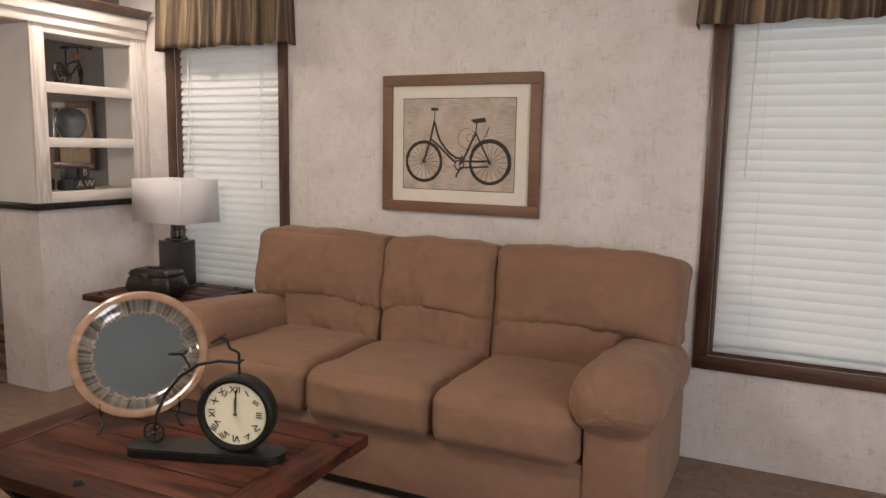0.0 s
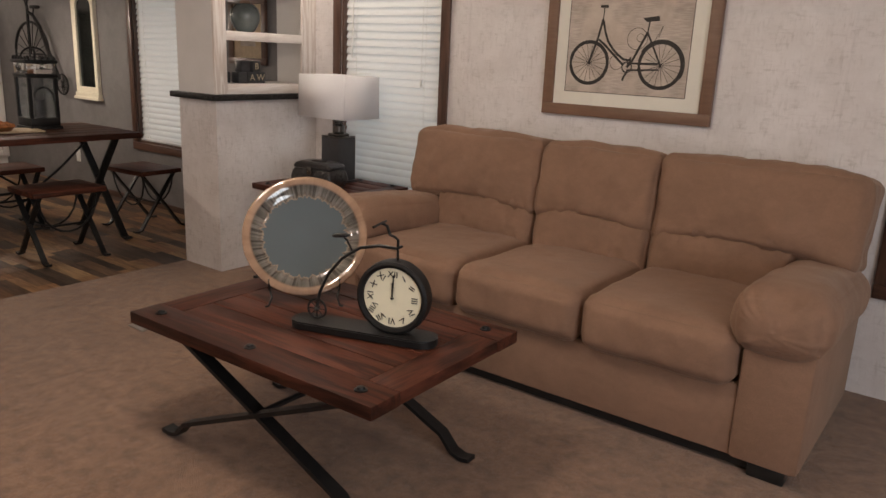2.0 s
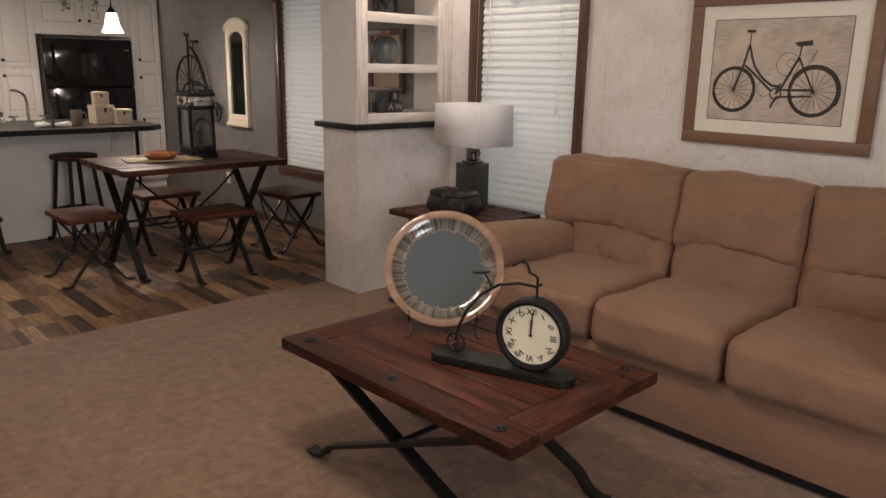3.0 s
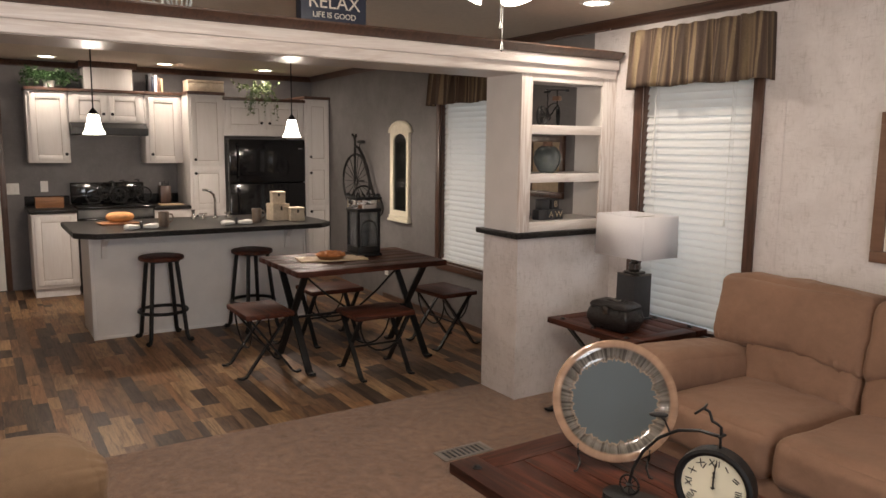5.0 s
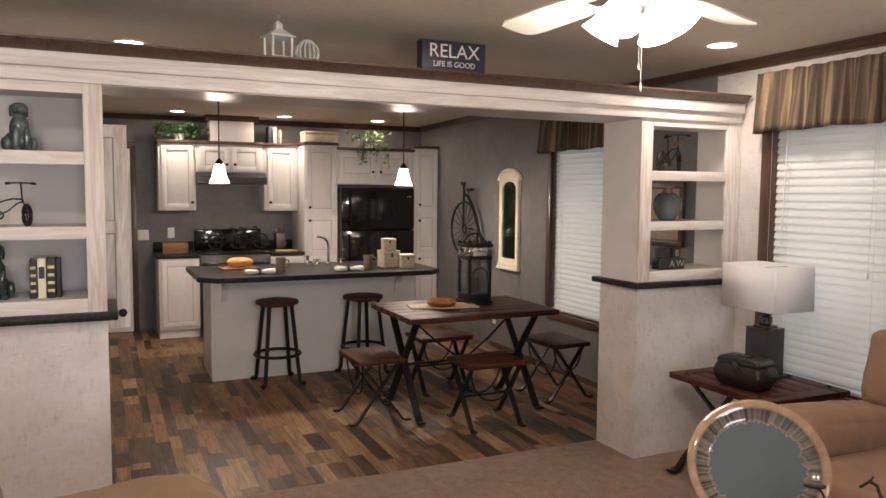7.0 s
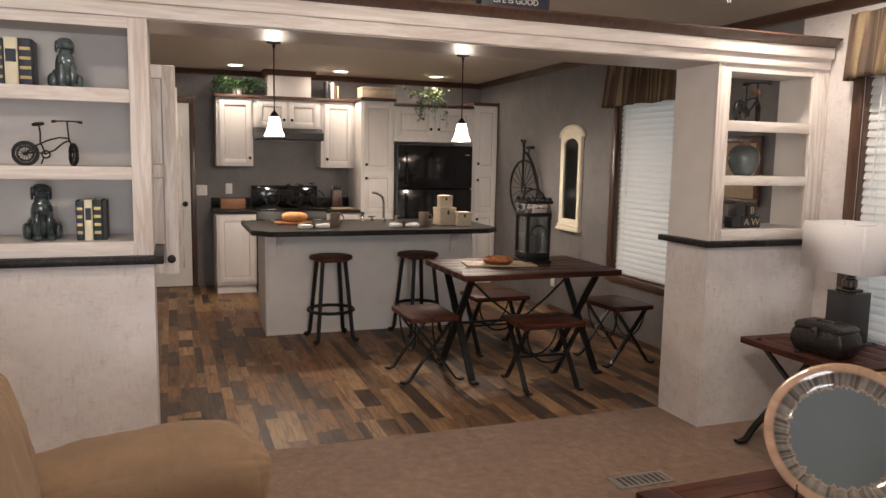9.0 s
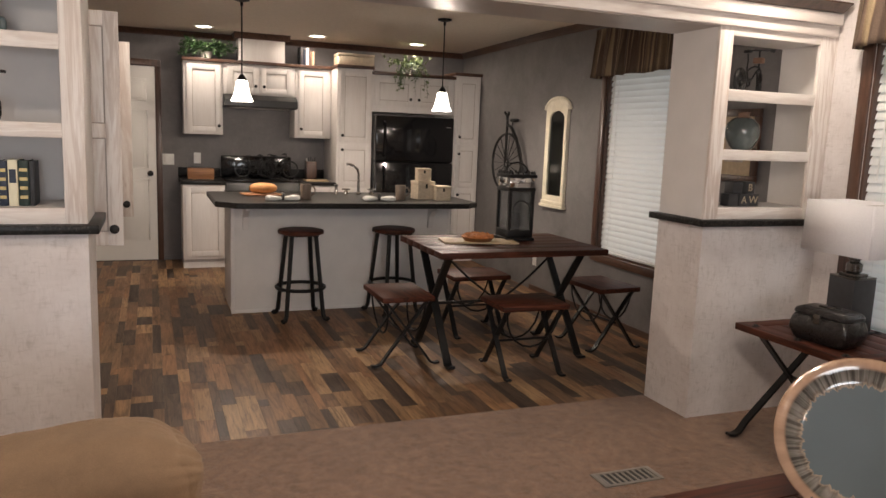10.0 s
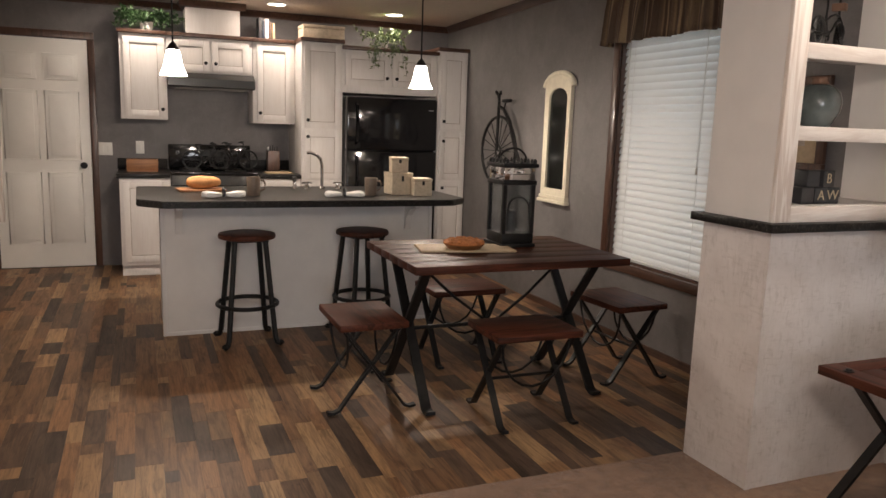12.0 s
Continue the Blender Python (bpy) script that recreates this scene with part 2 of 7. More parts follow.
def valance_material():
    m, nt, p = nodes_of("valance_stripe")
    t = nt.nodes.new("ShaderNodeUVMap")
    sep = nt.nodes.new("ShaderNodeSeparateXYZ")
    link(nt, t.outputs[0], sep.inputs[0])
    mul = nt.nodes.new("ShaderNodeMath")
    mul.operation = "MULTIPLY"
    mul.inputs[1].default_value = 7.5
    link(nt, sep.outputs[0], mul.inputs[0])
    fr = nt.nodes.new("ShaderNodeMath")
    fr.operation = "FRACT"
    link(nt, mul.outputs[0], fr.inputs[0])
    r = ramp(nt, fr.outputs[0], [(0.0, (0.20, 0.145, 0.085)), (0.10, (0.085, 0.052, 0.036)), (0.16, (0.05, 0.031, 0.023)), (0.28, (0.11, 0.068, 0.047)), (0.34, (0.25, 0.185, 0.11)),
                                 (0.44, (0.27, 0.20, 0.12)), (0.47, (0.10, 0.065, 0.045)), (0.56, (0.07, 0.044, 0.032)), (0.70, (0.10, 0.066, 0.047)), (0.74, (0.18, 0.13, 0.078)), (0.80, (0.06, 0.039, 0.028)), (0.92, (0.12, 0.082, 0.052)), (1.0, (0.20, 0.145, 0.085))])
    n = noise_tex(nt, coords(nt, (1, 1, 1)), 180.0, 3)
    r2 = ramp(nt, n.outputs["Fac"], [(0.3, (0.75, 0.75, 0.75)), (0.7, (1.15, 1.15, 1.15))])
    link(nt, mixrgb(nt, "MULTIPLY", 1.0, r.outputs[0], r2.outputs[0]), p.inputs["Base Color"])
    p.inputs["Roughness"].default_value = 0.85
    bump(nt, p, n.outputs["Fac"], 0.2, 0.002)
    return m


def counter_material():
    m, nt, p = nodes_of("dark_laminate")
    a = noise_tex(nt, coords(nt), 90.0, 4, 0.7)
    b = noise_tex(nt, coords(nt), 12.0, 3)
    r = ramp(nt, a.outputs["Fac"], [(0.35, (0.008, 0.008, 0.008)), (0.55, (0.023, 0.021, 0.02)), (0.74, (0.09, 0.082, 0.075))])
    r2 = ramp(nt, b.outputs["Fac"], [(0.35, (0.75, 0.75, 0.75)), (0.65, (1.1, 1.1, 1.1))])
    link(nt, mixrgb(nt, "MULTIPLY", 1.0, r.outputs[0], r2.outputs[0]), p.inputs["Base Color"])
    p.inputs["Roughness"].default_value = 0.34
    p.inputs["Specular IOR Level"].default_value = 0.16
    return m


def plate_material():
    """Glazed stoneware: teal centre, runny pale ring, brown rim."""
    m, nt, p = nodes_of("stoneware_glaze")
    t = nt.nodes.new("ShaderNodeTexCoord")
    sep = nt.nodes.new("ShaderNodeSeparateXYZ")
    link(nt, t.outputs["Object"], sep.inputs[0])
    flat = nt.nodes.new("ShaderNodeCombineXYZ")
    link(nt, sep.outputs[0], flat.inputs[0])
    link(nt, sep.outputs[1], flat.inputs[1])
    ln = nt.nodes.new("ShaderNodeVectorMath")
    ln.operation = "LENGTH"
    link(nt, flat.outputs[0], ln.inputs[0])
    nrm = nt.nodes.new("ShaderNodeVectorMath")
    nrm.operation = "NORMALIZE"
    link(nt, flat.outputs[0], nrm.inputs[0])
    n = noise_tex(nt, nrm.outputs[0], 9.0, 3, 0.6)
    ad = nt.nodes.new("ShaderNodeMath")
    ad.operation = "MULTIPLY_ADD"
    ad.inputs[1].default_value = 0.06
    link(nt, n.outputs["Fac"], ad.inputs[0])
    link(nt, ln.outputs["Value"], ad.inputs[2])
    sc = nt.nodes.new("ShaderNodeMath")
    sc.operation = "DIVIDE"
    sc.inputs[1].default_value = 0.27
    link(nt, ad.outputs[0], sc.inputs[0])
    r = ramp(nt, sc.outputs[0], [(0.0, (0.075, 0.096, 0.11)), (0.69, (0.066, 0.084, 0.095)), (0.70, (0.21, 0.165, 0.125)), (0.73, (0.12, 0.10, 0.085)),
                                 (0.77, (0.13, 0.12, 0.108)), (0.84, (0.09, 0.082, 0.072)), (0.90, (0.05, 0.038, 0.03)), (1.0, (0.05, 0.036, 0.028))])
    st = noise_tex(nt, nrm.outputs[0], 13.0, 4, 0.7)
    r2 = ramp(nt, st.outputs["Fac"], [(0.38, (0.32, 0.31, 0.30)), (0.58, (1.2, 1.2, 1.2))])
    ring = ramp(nt, sc.outputs[0], [(0.69, (0, 0, 0)), (0.72, (1, 1, 1)), (0.95, (1, 1, 1)), (1.0, (0, 0, 0))])
    inner = mixrgb(nt, "MULTIPLY", ring.outputs[0], r.outputs[0], r2.outputs[0])
    band = ramp(nt, ln.outputs["Value"], [(0.2, (0, 0, 0)), (0.208, (1, 1, 1))])
    tan = noise_tex(nt, nrm.outputs[0], 5.0, 4, 0.6)
    rim = ramp(nt, tan.outputs["Fac"], [(0.3, (0.20, 0.12, 0.08)), (0.7, (0.29, 0.185, 0.125))])
    link(nt, mixrgb(nt, "MIX", band.outputs[0], inner, rim.outputs[0]), p.inputs["Base Color"])
    p.inputs["Roughness"].default_value = 0.10
    p.inputs["Coat Weight"].default_value = 0.4
    return m


def newsprint_material():
    """Pinkish aged paper with faint unreadable lines of print in blocks."""
    m, nt, p = nodes_of("aged_newsprint")
    a = noise_tex(nt, coords(nt), 9.0, 4)
    base = ramp(nt, a.outputs["Fac"], [(0.3, (0.43, 0.36, 0.30)), (0.7, (0.60, 0.52, 0.445))])
    li = noise_tex(nt, coords(nt, (16, 1, 330)), 1.0, 2, 0.4)
    k = ramp(nt, li.outputs["Fac"], [(0.42, (0.80, 0.79, 0.81)), (0.58, (1, 1, 1))])
    bl = noise_tex(nt, coords(nt, (7, 1, 5)), 1.0, 1)
    bm_ = ramp(nt, bl.outputs["Fac"], [(0.42, (0, 0, 0)), (0.5, (1, 1, 1))])
    link(nt, mixrgb(nt, "MULTIPLY", bm_.outputs[0], base.outputs[0], k.outputs[0]), p.inputs["Base Color"])
    p.inputs["Roughness"].default_value = 0.8
    return m


def glass_material(name="clear_glass", color=(1, 1, 1), rough=0.0):
    m, nt, p = nodes_of(name)
    p.inputs["Base Color"].default_value = (*color, 1)
    p.inputs["Transmission Weight"].default_value = 1.0
    p.inputs["Roughness"].default_value = rough
    p.inputs["IOR"].default_value = 1.45
    return m


M = {
    "wall_white": wallpaper("printed_white_board", (0.74, 0.70, 0.69), (0.64, 0.595, 0.58), (0.42, 0.375, 0.35), 0.42),
    "wall_grey": wallpaper("printed_grey_board", (0.185, 0.175, 0.175), (0.145, 0.137, 0.137), (0.24, 0.225, 0.22), 0.3),
    "ceiling": plain("ceiling_texture", (0.70, 0.63, 0.54), 0.9, 0, 0.05, 30, 0.5),
    "carpet": carpet_material(),
    "trim": wood("dark_trim_wood", (0.105, 0.052, 0.034), (0.045, 0.022, 0.015), "x", 1.0, 0.38, 0.6, 0.25),
    "trim_z": wood("dark_casing_wood", (0.105, 0.052, 0.034), (0.045, 0.022, 0.015), "z", 1.0, 0.38, 0.6, 0.25),
    "pickled_z": wood("whitewashed_oak_upright", (0.78, 0.73, 0.69), (0.60, 0.52, 0.47), "z", 0.5, 0.45, 1.0, 0.1, 1.5),
    "pickled_y": wood("whitewashed_oak_lengthwise", (0.78, 0.73, 0.69), (0.64, 0.57, 0.525), "y", 0.5, 0.45, 0.8, 0.1, 1.4),
    "cab": wood("whitewashed_cabinet", (0.76, 0.73, 0.705), (0.70, 0.66, 0.63), "z", 1.0, 0.42, 0.4, 0.1, 0.5, 0.0, 0.1),
    "panel": plain("shelf_lining", (0.70, 0.67, 0.65), 0.6, 0, 0.04, 6, 0.05),
    "mahog_x": wood("mahogany_plank", (0.112, 0.036, 0.021), (0.036, 0.0135, 0.009), "x", 0.9, 0.48, 0.8, 0.0, 0.8, 0.4, 0.3, 0.14),
    "mahog_y": wood("mahogany_cross_plank", (0.112, 0.036, 0.021), (0.036, 0.0135, 0.009), "y", 0.9, 0.48, 0.8, 0.0, 0.8, 0.4, 0.3, 0.14),
    "iron": plain("black_iron", (0.0095, 0.009, 0.009), 0.45, 0.0, 0.3, 30, 0.15, 0.0, 0.32),
    "micro": fabric("tan_microfibre", (0.228, 0.13, 0.084), 0.15, 4.0, 0.10),
    "micro2": fabric("camel_microfibre", (0.205, 0.13, 0.076), 0.12),
    "blind": blind_material(),
    "shade": shade_material(),
    "valance": valance_material(),
    "counter": counter_material(),
    "glaze": plate_material(),
    "black_gloss": plain("black_appliance", (0.008, 0.008, 0.009), 0.1, 0, 0.1, 5),
    "black_lacquer": plain("black_lacquer", (0.016, 0.014, 0.014), 0.28, 0, 0.3, 25, 0.05),
    "black_satin": plain("black_satin", (0.012, 0.012, 0.012), 0.35, 0, 0.2, 20),
    "chrome": plain("chrome", (0.8, 0.8, 0.8), 0.08, 1.0, 0.03, 10),
    "steel": plain("brushed_steel", (0.5, 0.48, 0.45), 0.3, 1.0, 0.06, 40),
    "glass": glass_material(),
    "white_door": plain("white_door_paint", (0.84, 0.825, 0.79), 0.45, 0, 0.03, 5, 0.03),
    "white_plastic": plain("white_plastic", (0.78, 0.77, 0.74), 0.4, 0, 0.03),
    "cream": plain("cream_paint", (0.74, 0.69, 0.55), 0.5, 0, 0.08, 25, 0.1),
    "soffit": plain("glossy_darker_soffit", (0.45, 0.40, 0.36), 0.33, 0, 0.08, 6),
    # darker tone for the shade painted along door recesses
    "cab_shade_line": plain("groove_shade", (0.40, 0.34, 0.30), 0.6, 0, 0.1),
    "island": plain("island_panel", (0.74, 0.715, 0.695), 0.55, 0, 0.04, 7, 0.04),
    "vase": plain("blue_grey_glaze", (0.082, 0.10, 0.10), 0.14, 0, 0.35, 9, 0.0, 0.5),
    "dog": plain("dark_green_glaze", (0.03, 0.045, 0.046), 0.10, 0, 0.7, 16, 0.0, 0.5),
    "dog_pale": plain("blue_grey_figurine_glaze", (0.085, 0.11, 0.115), 0.12, 0, 0.6, 14, 0.0, 0.5),
    "frosted": glass_material("hazy_glass", (0.50, 0.52, 0.53), 0.25),
    "slate": plain("slate_block", (0.03, 0.03, 0.033), 0.5, 0, 0.2, 30, 0.1),
    "dial": plain("clock_paper", (0.80, 0.745, 0.56), 0.7, 0, 0.05, 9),
    "ink": plain("black_ink", (0.018, 0.014, 0.011), 0.6),
    "mat_board": plain("mat_board", (0.75, 0.72, 0.64), 0.8, 0, 0.03),
    "newsprint": newsprint_material(),
    "frame_wood": wood("brown_frame_wood", (0.20, 0.11, 0.07), (0.15, 0.08, 0.05), "x", 1.0, 0.5, 0.3),
    "pewter": plain("dark_pewter_wire", (0.14, 0.13, 0.12), 0.2, 0.9, 0.2, 40),
    "gilt": plain("gilt_band", (0.42, 0.32, 0.14), 0.35, 0.6, 0.2, 40),
    "book_green": plain("dark_green_cloth", (0.015, 0.03, 0.025), 0.6, 0, 0.2, 40),
    "plank": plank_material("vinyl_plank", "object"),
    "plank_rest": plank_material("vinyl_plank_far", "island"),
    "navy": plain("navy_paint", (0.018, 0.026, 0.05), 0.5, 0, 0.2, 30),
    "letter_gold": plain("aged_letter_paint", (0.42, 0.35, 0.24), 0.6, 0, 0.2, 60),
    "letter": plain("cream_letter_paint", (0.70, 0.66, 0.58), 0.6, 0, 0.1, 40),
    "leaf": plain("leaf_green", (0.035, 0.08, 0.025), 0.5, 0, 0.5, 18),
    "leaf_var": plain("pale_leaf", (0.15, 0.19, 0.085), 0.5, 0, 0.5, 25),
    "basket": plain("pale_woven_box", (0.56, 0.47, 0.35), 0.8, 0, 0.16, 45, 0.3),
    "crate": wood("orange_wood_tray", (0.30, 0.13, 0.045), (0.16, 0.06, 0.02), "y", 1.2, 0.5, 0.6),
    "bread": plain("bread_crust", (0.47, 0.225, 0.08), 0.7, 0, 0.25, 20, 0.3),
    "pie": plain("pie_crumble", (0.46, 0.17, 0.05), 0.75, 0, 0.45, 45, 0.6),
    "board": plain("pale_cutting_board", (0.50, 0.38, 0.24), 0.6, 0, 0.12, 30, 0.1),
    "napkin": plain("white_napkin", (0.78, 0.77, 0.74), 0.9, 0, 0.05, 20, 0.3),
    "mug": plain("taupe_mug", (0.17, 0.13, 0.10), 0.4, 0, 0.1),
    "chalk": plain("dark_mirror_panel", (0.008, 0.009, 0.008), 0.12, 0, 0.5, 14),
    "fan_white": plain("cream_fan_blade", (0.70, 0.67, 0.60), 0.5, 0, 0.05, 10),
    "grate": plain("grey_metal_vent", (0.30, 0.27, 0.24), 0.45, 0.4, 0.1),
    "white_metal": plain("white_lantern_paint", (0.66, 0.68, 0.66), 0.5, 0, 0.1),
    "lamp_glow": glow("fan_glass_shade", (1.0, 0.90, 0.78), 6.0),
    "pend_glow": glow("pendant_glass_shade", (1.0, 0.88, 0.75), 10.0),
    "can_glow": glow("can_lens", (1.0, 0.90, 0.76), 14.0),
}

# ---- mesh helpers ----


def box(bm, x0, x1, y0, y1, z0, z1, bev=0.0, segs=2):
    vs = [bm.verts.new((x, y, z)) for x in (x0, x1) for y in (y0, y1) for z in (z0, z1)]
    fs = [bm.faces.new([vs[i] for i in q]) for q in ((0, 1, 3, 2), (4, 6, 7, 5), (0, 4, 5, 1), (2, 3, 7, 6), (0, 2, 6, 4), (1, 5, 7, 3))]
    if bev:
        es = list({e for f in fs for e in f.edges})
        bmesh.ops.bevel(bm, geom=es, offset=bev, segments=segs, affect="EDGES", profile=0.5)
    return bm


def boxes(*rows, bev=0.0):
    bm = bmesh.new()
    for r in rows:
        b2 = bmesh.new()
        box(b2, *r, bev=bev)
        me = bpy.data.meshes.new("tmp")
        b2.to_mesh(me)
        b2.free()
        bm.from_mesh(me)
        bpy.data.meshes.remove(me)
    return bm


def tube(bm, pts, r, sides=8, flat=1.0, closed=False, taper=None):
    pts = [Vector(p) for p in pts]
    n = len(pts)
    rings = []
    up = Vector((0, 0, 1))
    for i, p in enumerate(pts):
        a = pts[(i - 1) % n] if closed or i else p
        b = pts[(i + 1) % n] if closed or i < n - 1 else p
        d = (b - a).normalized()
        s = d.cross(up)
        if s.length < 0.05:
            s = d.cross(Vector((0, 1, 0)))
        s.normalize()
        u = s.cross(d).normalized()
        rr = r * (taper[i] if taper else 1.0)
        rings.append([bm.verts.new(p + rr * (math.cos(2 * math.pi * (k + 0.5) / sides) * s + flat * math.sin(2 * math.pi * (k + 0.5) / sides) * u)) for k in range(sides)])
    for i in range(n if closed else n - 1):
        A, Bv = rings[i], rings[(i + 1) % n]
        for k in range(sides):
            bm.faces.new((A[k], A[(k + 1) % sides], Bv[(k + 1) % sides], Bv[k]))
    if not closed:
        bm.faces.new(rings[0][::-1])
        bm.faces.new(rings[-1])
    return bm


def circle_pts(c, r, axis="y", n=32, a0=0.0, a1=360.0):
    out = []
    full = abs(a1 - a0) >= 360
    for k in range(n if full else n + 1):
        a = radians(a0 + (a1 - a0) * k / n)
        u, v = r * math.cos(a), r * math.sin(a)
        out.append({"y": (c[0] + u, c[1], c[2] + v), "x": (c[0], c[1] + u, c[2] + v), "z": (c[0] + u, c[1] + v, c[2])}[axis])
    return out


def lathe(bm, prof, seg=32, c=(0, 0, 0)):
    rings = []
    for r, z in prof:
        rings.append([bm.verts.new((c[0] + max(r, 1e-4) * math.cos(2 * math.pi * k / seg), c[1] + max(r, 1e-4) * math.sin(2 * math.pi * k / seg), c[2] + z)) for k in range(seg)])
    for A, Bv in zip(rings, rings[1:]):
        for k in range(seg):
            bm.faces.new((A[k], A[(k + 1) % seg], Bv[(k + 1) % seg], Bv[k]))
    bm.faces.new(rings[0][::-1])
    bm.faces.new(rings[-1])
    return bm


def extrude_poly(bm, pts, z0, z1):
    """A flat outline in x and y, given thickness in z."""
    a = [bm.verts.new((x, y, z0)) for x, y in pts]
    b = [bm.verts.new((x, y, z1)) for x, y in pts]
    bm.faces.new(a[::-1])
    bm.faces.new(b)
    for i in range(len(pts)):
        j = (i + 1) % len(pts)
        bm.faces.new((a[i], a[j], b[j], b[i]))
    return bm


def turn(bm, m):
    bmesh.ops.transform(bm, matrix=m, verts=bm.verts)
    return bm


def cushion(size, n=14, e=4.0, puff=0.0, lump=0.006, seed=0, r=None):
    """A soft block about the origin: rounded edges of radius r, or a superellipsoid of exponent e; puff bulges its faces."""
    bm = bmesh.new()
    bmesh.ops.create_cube(bm, size=2.0)
    bmesh.ops.subdivide_edges(bm, edges=bm.edges[:], cuts=n, use_grid_fill=True)
    half = Vector(size) / 2
    for v in bm.verts:
        c = v.co.copy()
        x, y, z = c
        if r:
            # crowd the grid towards the edges, where the curve is
            g = Vector([math.copysign(1 - (1 - abs(t)) ** 1.35, t) for t in c])
            p = Vector((g.x * half.x, g.y * half.y, g.z * half.z))
            q0 = Vector([max(-h + r, min(h - r, t)) for t, h in zip(p, half)])
            d = p - q0
            q = q0 + d.normalized() * r if d.length > 1e-6 else p
            b = puff * (1 - x * x) * (1 - y * y) if abs(z) > 0.99 else 0
            q.z += math.copysign(b, z)
            b = puff * (1 - x * x) * (1 - z * z) if abs(y) > 0.99 else 0
            q.y += math.copysign(b, y)
        else:
            k = (abs(x) ** e + abs(y) ** e + abs(z) ** e) ** (1 / e)
            q = Vector((x / k * half.x, y / k * half.y, z / k * half.z))
        d = noise.noise(q * 6 + Vector((seed * 7.3, 0, 0))) * lump + noise.noise(q * 19 + Vector((0, seed * 3.1, 0))) * lump * 0.35
        v.co = q * (1 + d / max(0.1, q.length))
    return bm


def mesh_of(name, bm, material, smooth=None):
    bmesh.ops.recalc_face_normals(bm, faces=bm.faces)
    me = bpy.data.meshes.new(name)
    bm.to_mesh(me)
    bm.free()
    if material:
        me.materials.append(M[material])
    if smooth:
        me.shade_smooth()
        if smooth != "all":
            me.set_sharp_from_angle(angle=radians(40))
    return me


def part(name, bm, material, parent=None, label="", smooth=True):
    ob = new(name, mesh_of(name, bm, material, smooth))
    ob.parent = parent
    if label:
        ob["label"] = label
    return ob


def thing(name, label, category, at=None, group=""):
    e = new(name)
    e.empty_display_size = 0.1
    e.matrix_basis = at or Matrix()
    return tagged(e, label, category, group, "thing")


def structure(name, bm, material, label="", smooth=None):
    return tagged(part(name, bm, material, None, label, smooth), label, kind="structure")


def solid(name, bm, material, label, category, smooth=True, at=None, group=""):
    ob = part(name, bm, material, None, label, smooth)
    if at:
        ob.matrix_basis = at
    return tagged(ob, label, category, group, "thing")


# ---- the large structure ----
XE, YS, YN, XW = 2.6, -2.6, 3.26, -8.92
FLOOR_EDGE = -3.87
SPLIT = -3.72
YC = 3.37
structure("subfloor", boxes((XW - 0.15, XE + 0.15, YS - 0.15, YC + 0.3, -0.2, -0.012)), "black_satin")
structure("carpet", boxes((FLOOR_EDGE, XE, YS, YN, -0.012, 0.004)), "carpet", "mottled brown cut-pile carpet on the living room floor")
structure("ceiling", boxes((XW - 0.12, XE + 0.12, YS - 0.12, YC + 0.15, CEIL, CEIL + 0.12)), "ceiling", "cream textured flat ceiling")


def wall_with_holes(a0, a1, z0, z1, holes):
    """Blocks of a wall along one axis, leaving openings (a, b, low, high)."""
    out = []
    at = a0
    for a, b, lo, hi in sorted(holes):
        if a > at:
            out.append((at, a, z0, z1))
        out.append((a, b, z0, lo))
        out.append((a, b, hi, z1))
        at = b
    out.append((at, a1, z0, z1))
    return out


WT = 0.12
LW = (-3.265, -2.475, 0.50, 2.02)
RW = (-0.10, 0.98, 0.50, 2.02)
DW = (-5.64, -4.69, 0.53, 2.02)
structure("wall_north", boxes(*[(a, b, YN, YN + WT, lo, hi) for a, b, lo, hi in wall_with_holes(SPLIT, XE, 0, CEIL, [LW, RW])]), "wall_white",
          "white printed wallboard behind the sofa")
KINK = -6.75
structure("wall_north_dining", boxes(*[(a, b, YN, YN + WT, lo, hi) for a, b, lo, hi in wall_with_holes(KINK, SPLIT, 0, CEIL, [DW])]), "wall_grey",
          "grey printed wallboard in the dining area")
bm = extrude_poly(bmesh.new(), [(XW, YC), (KINK, YN), (KINK, YN + WT), (XW, YC + WT)], 0, CEIL)
structure("wall_north_kitchen", bm, "wall_grey", "grey printed wallboard beside the pantry")
DOOR = (-0.86, -0.096)
structure("wall_west", boxes(*[(XW - WT, XW, a, b, lo, hi) for a, b, lo, hi in wall_with_holes(YS, YC + WT, 0, CEIL, [(DOOR[0] - 0.01, DOOR[1] + 0.01, 0, 2.045)])]), "wall_grey",
          "grey printed wallboard behind the kitchen")
structure("wall_behind_door", boxes((XW - 0.9, XW - 0.8, -1.6, 0.8, 0, CEIL)), "wall_grey")
structure("wall_east", boxes(*[(XE, XE + WT, a, b, lo, hi) for a, b, lo, hi in wall_with_holes(YS, YN, 0, CEIL, [(-1.1, 0.5, 0.65, 1.95)])]), "wall_white")
structure("wall_south", boxes((-3.5, XE, YS - WT, YS, 0, CEIL)), "wall_white")
structure("wall_south_kitchen", boxes((XW, -3.9, -1.1, -0.98, 0, CEIL)), "wall_grey")
# wallboard joint battens
for k, x in enumerate((-0.407, -1.637, -2.3, 1.45)):
    structure("wall_batten", boxes((x - 0.014, x + 0.014, YN - 0.0025, YN, 0.0, CEIL - 0.05), bev=0.001), "wall_white")
structure("baseboard_dining", boxes((KINK, -3.86, YN - 0.012, YN, 0, 0.05), bev=0.002), "trim")
structure("baseboard_kitchen_left", boxes((XW, XW + 0.012, -0.03, 0.14, 0, 0.05), bev=0.002), "wall_grey")


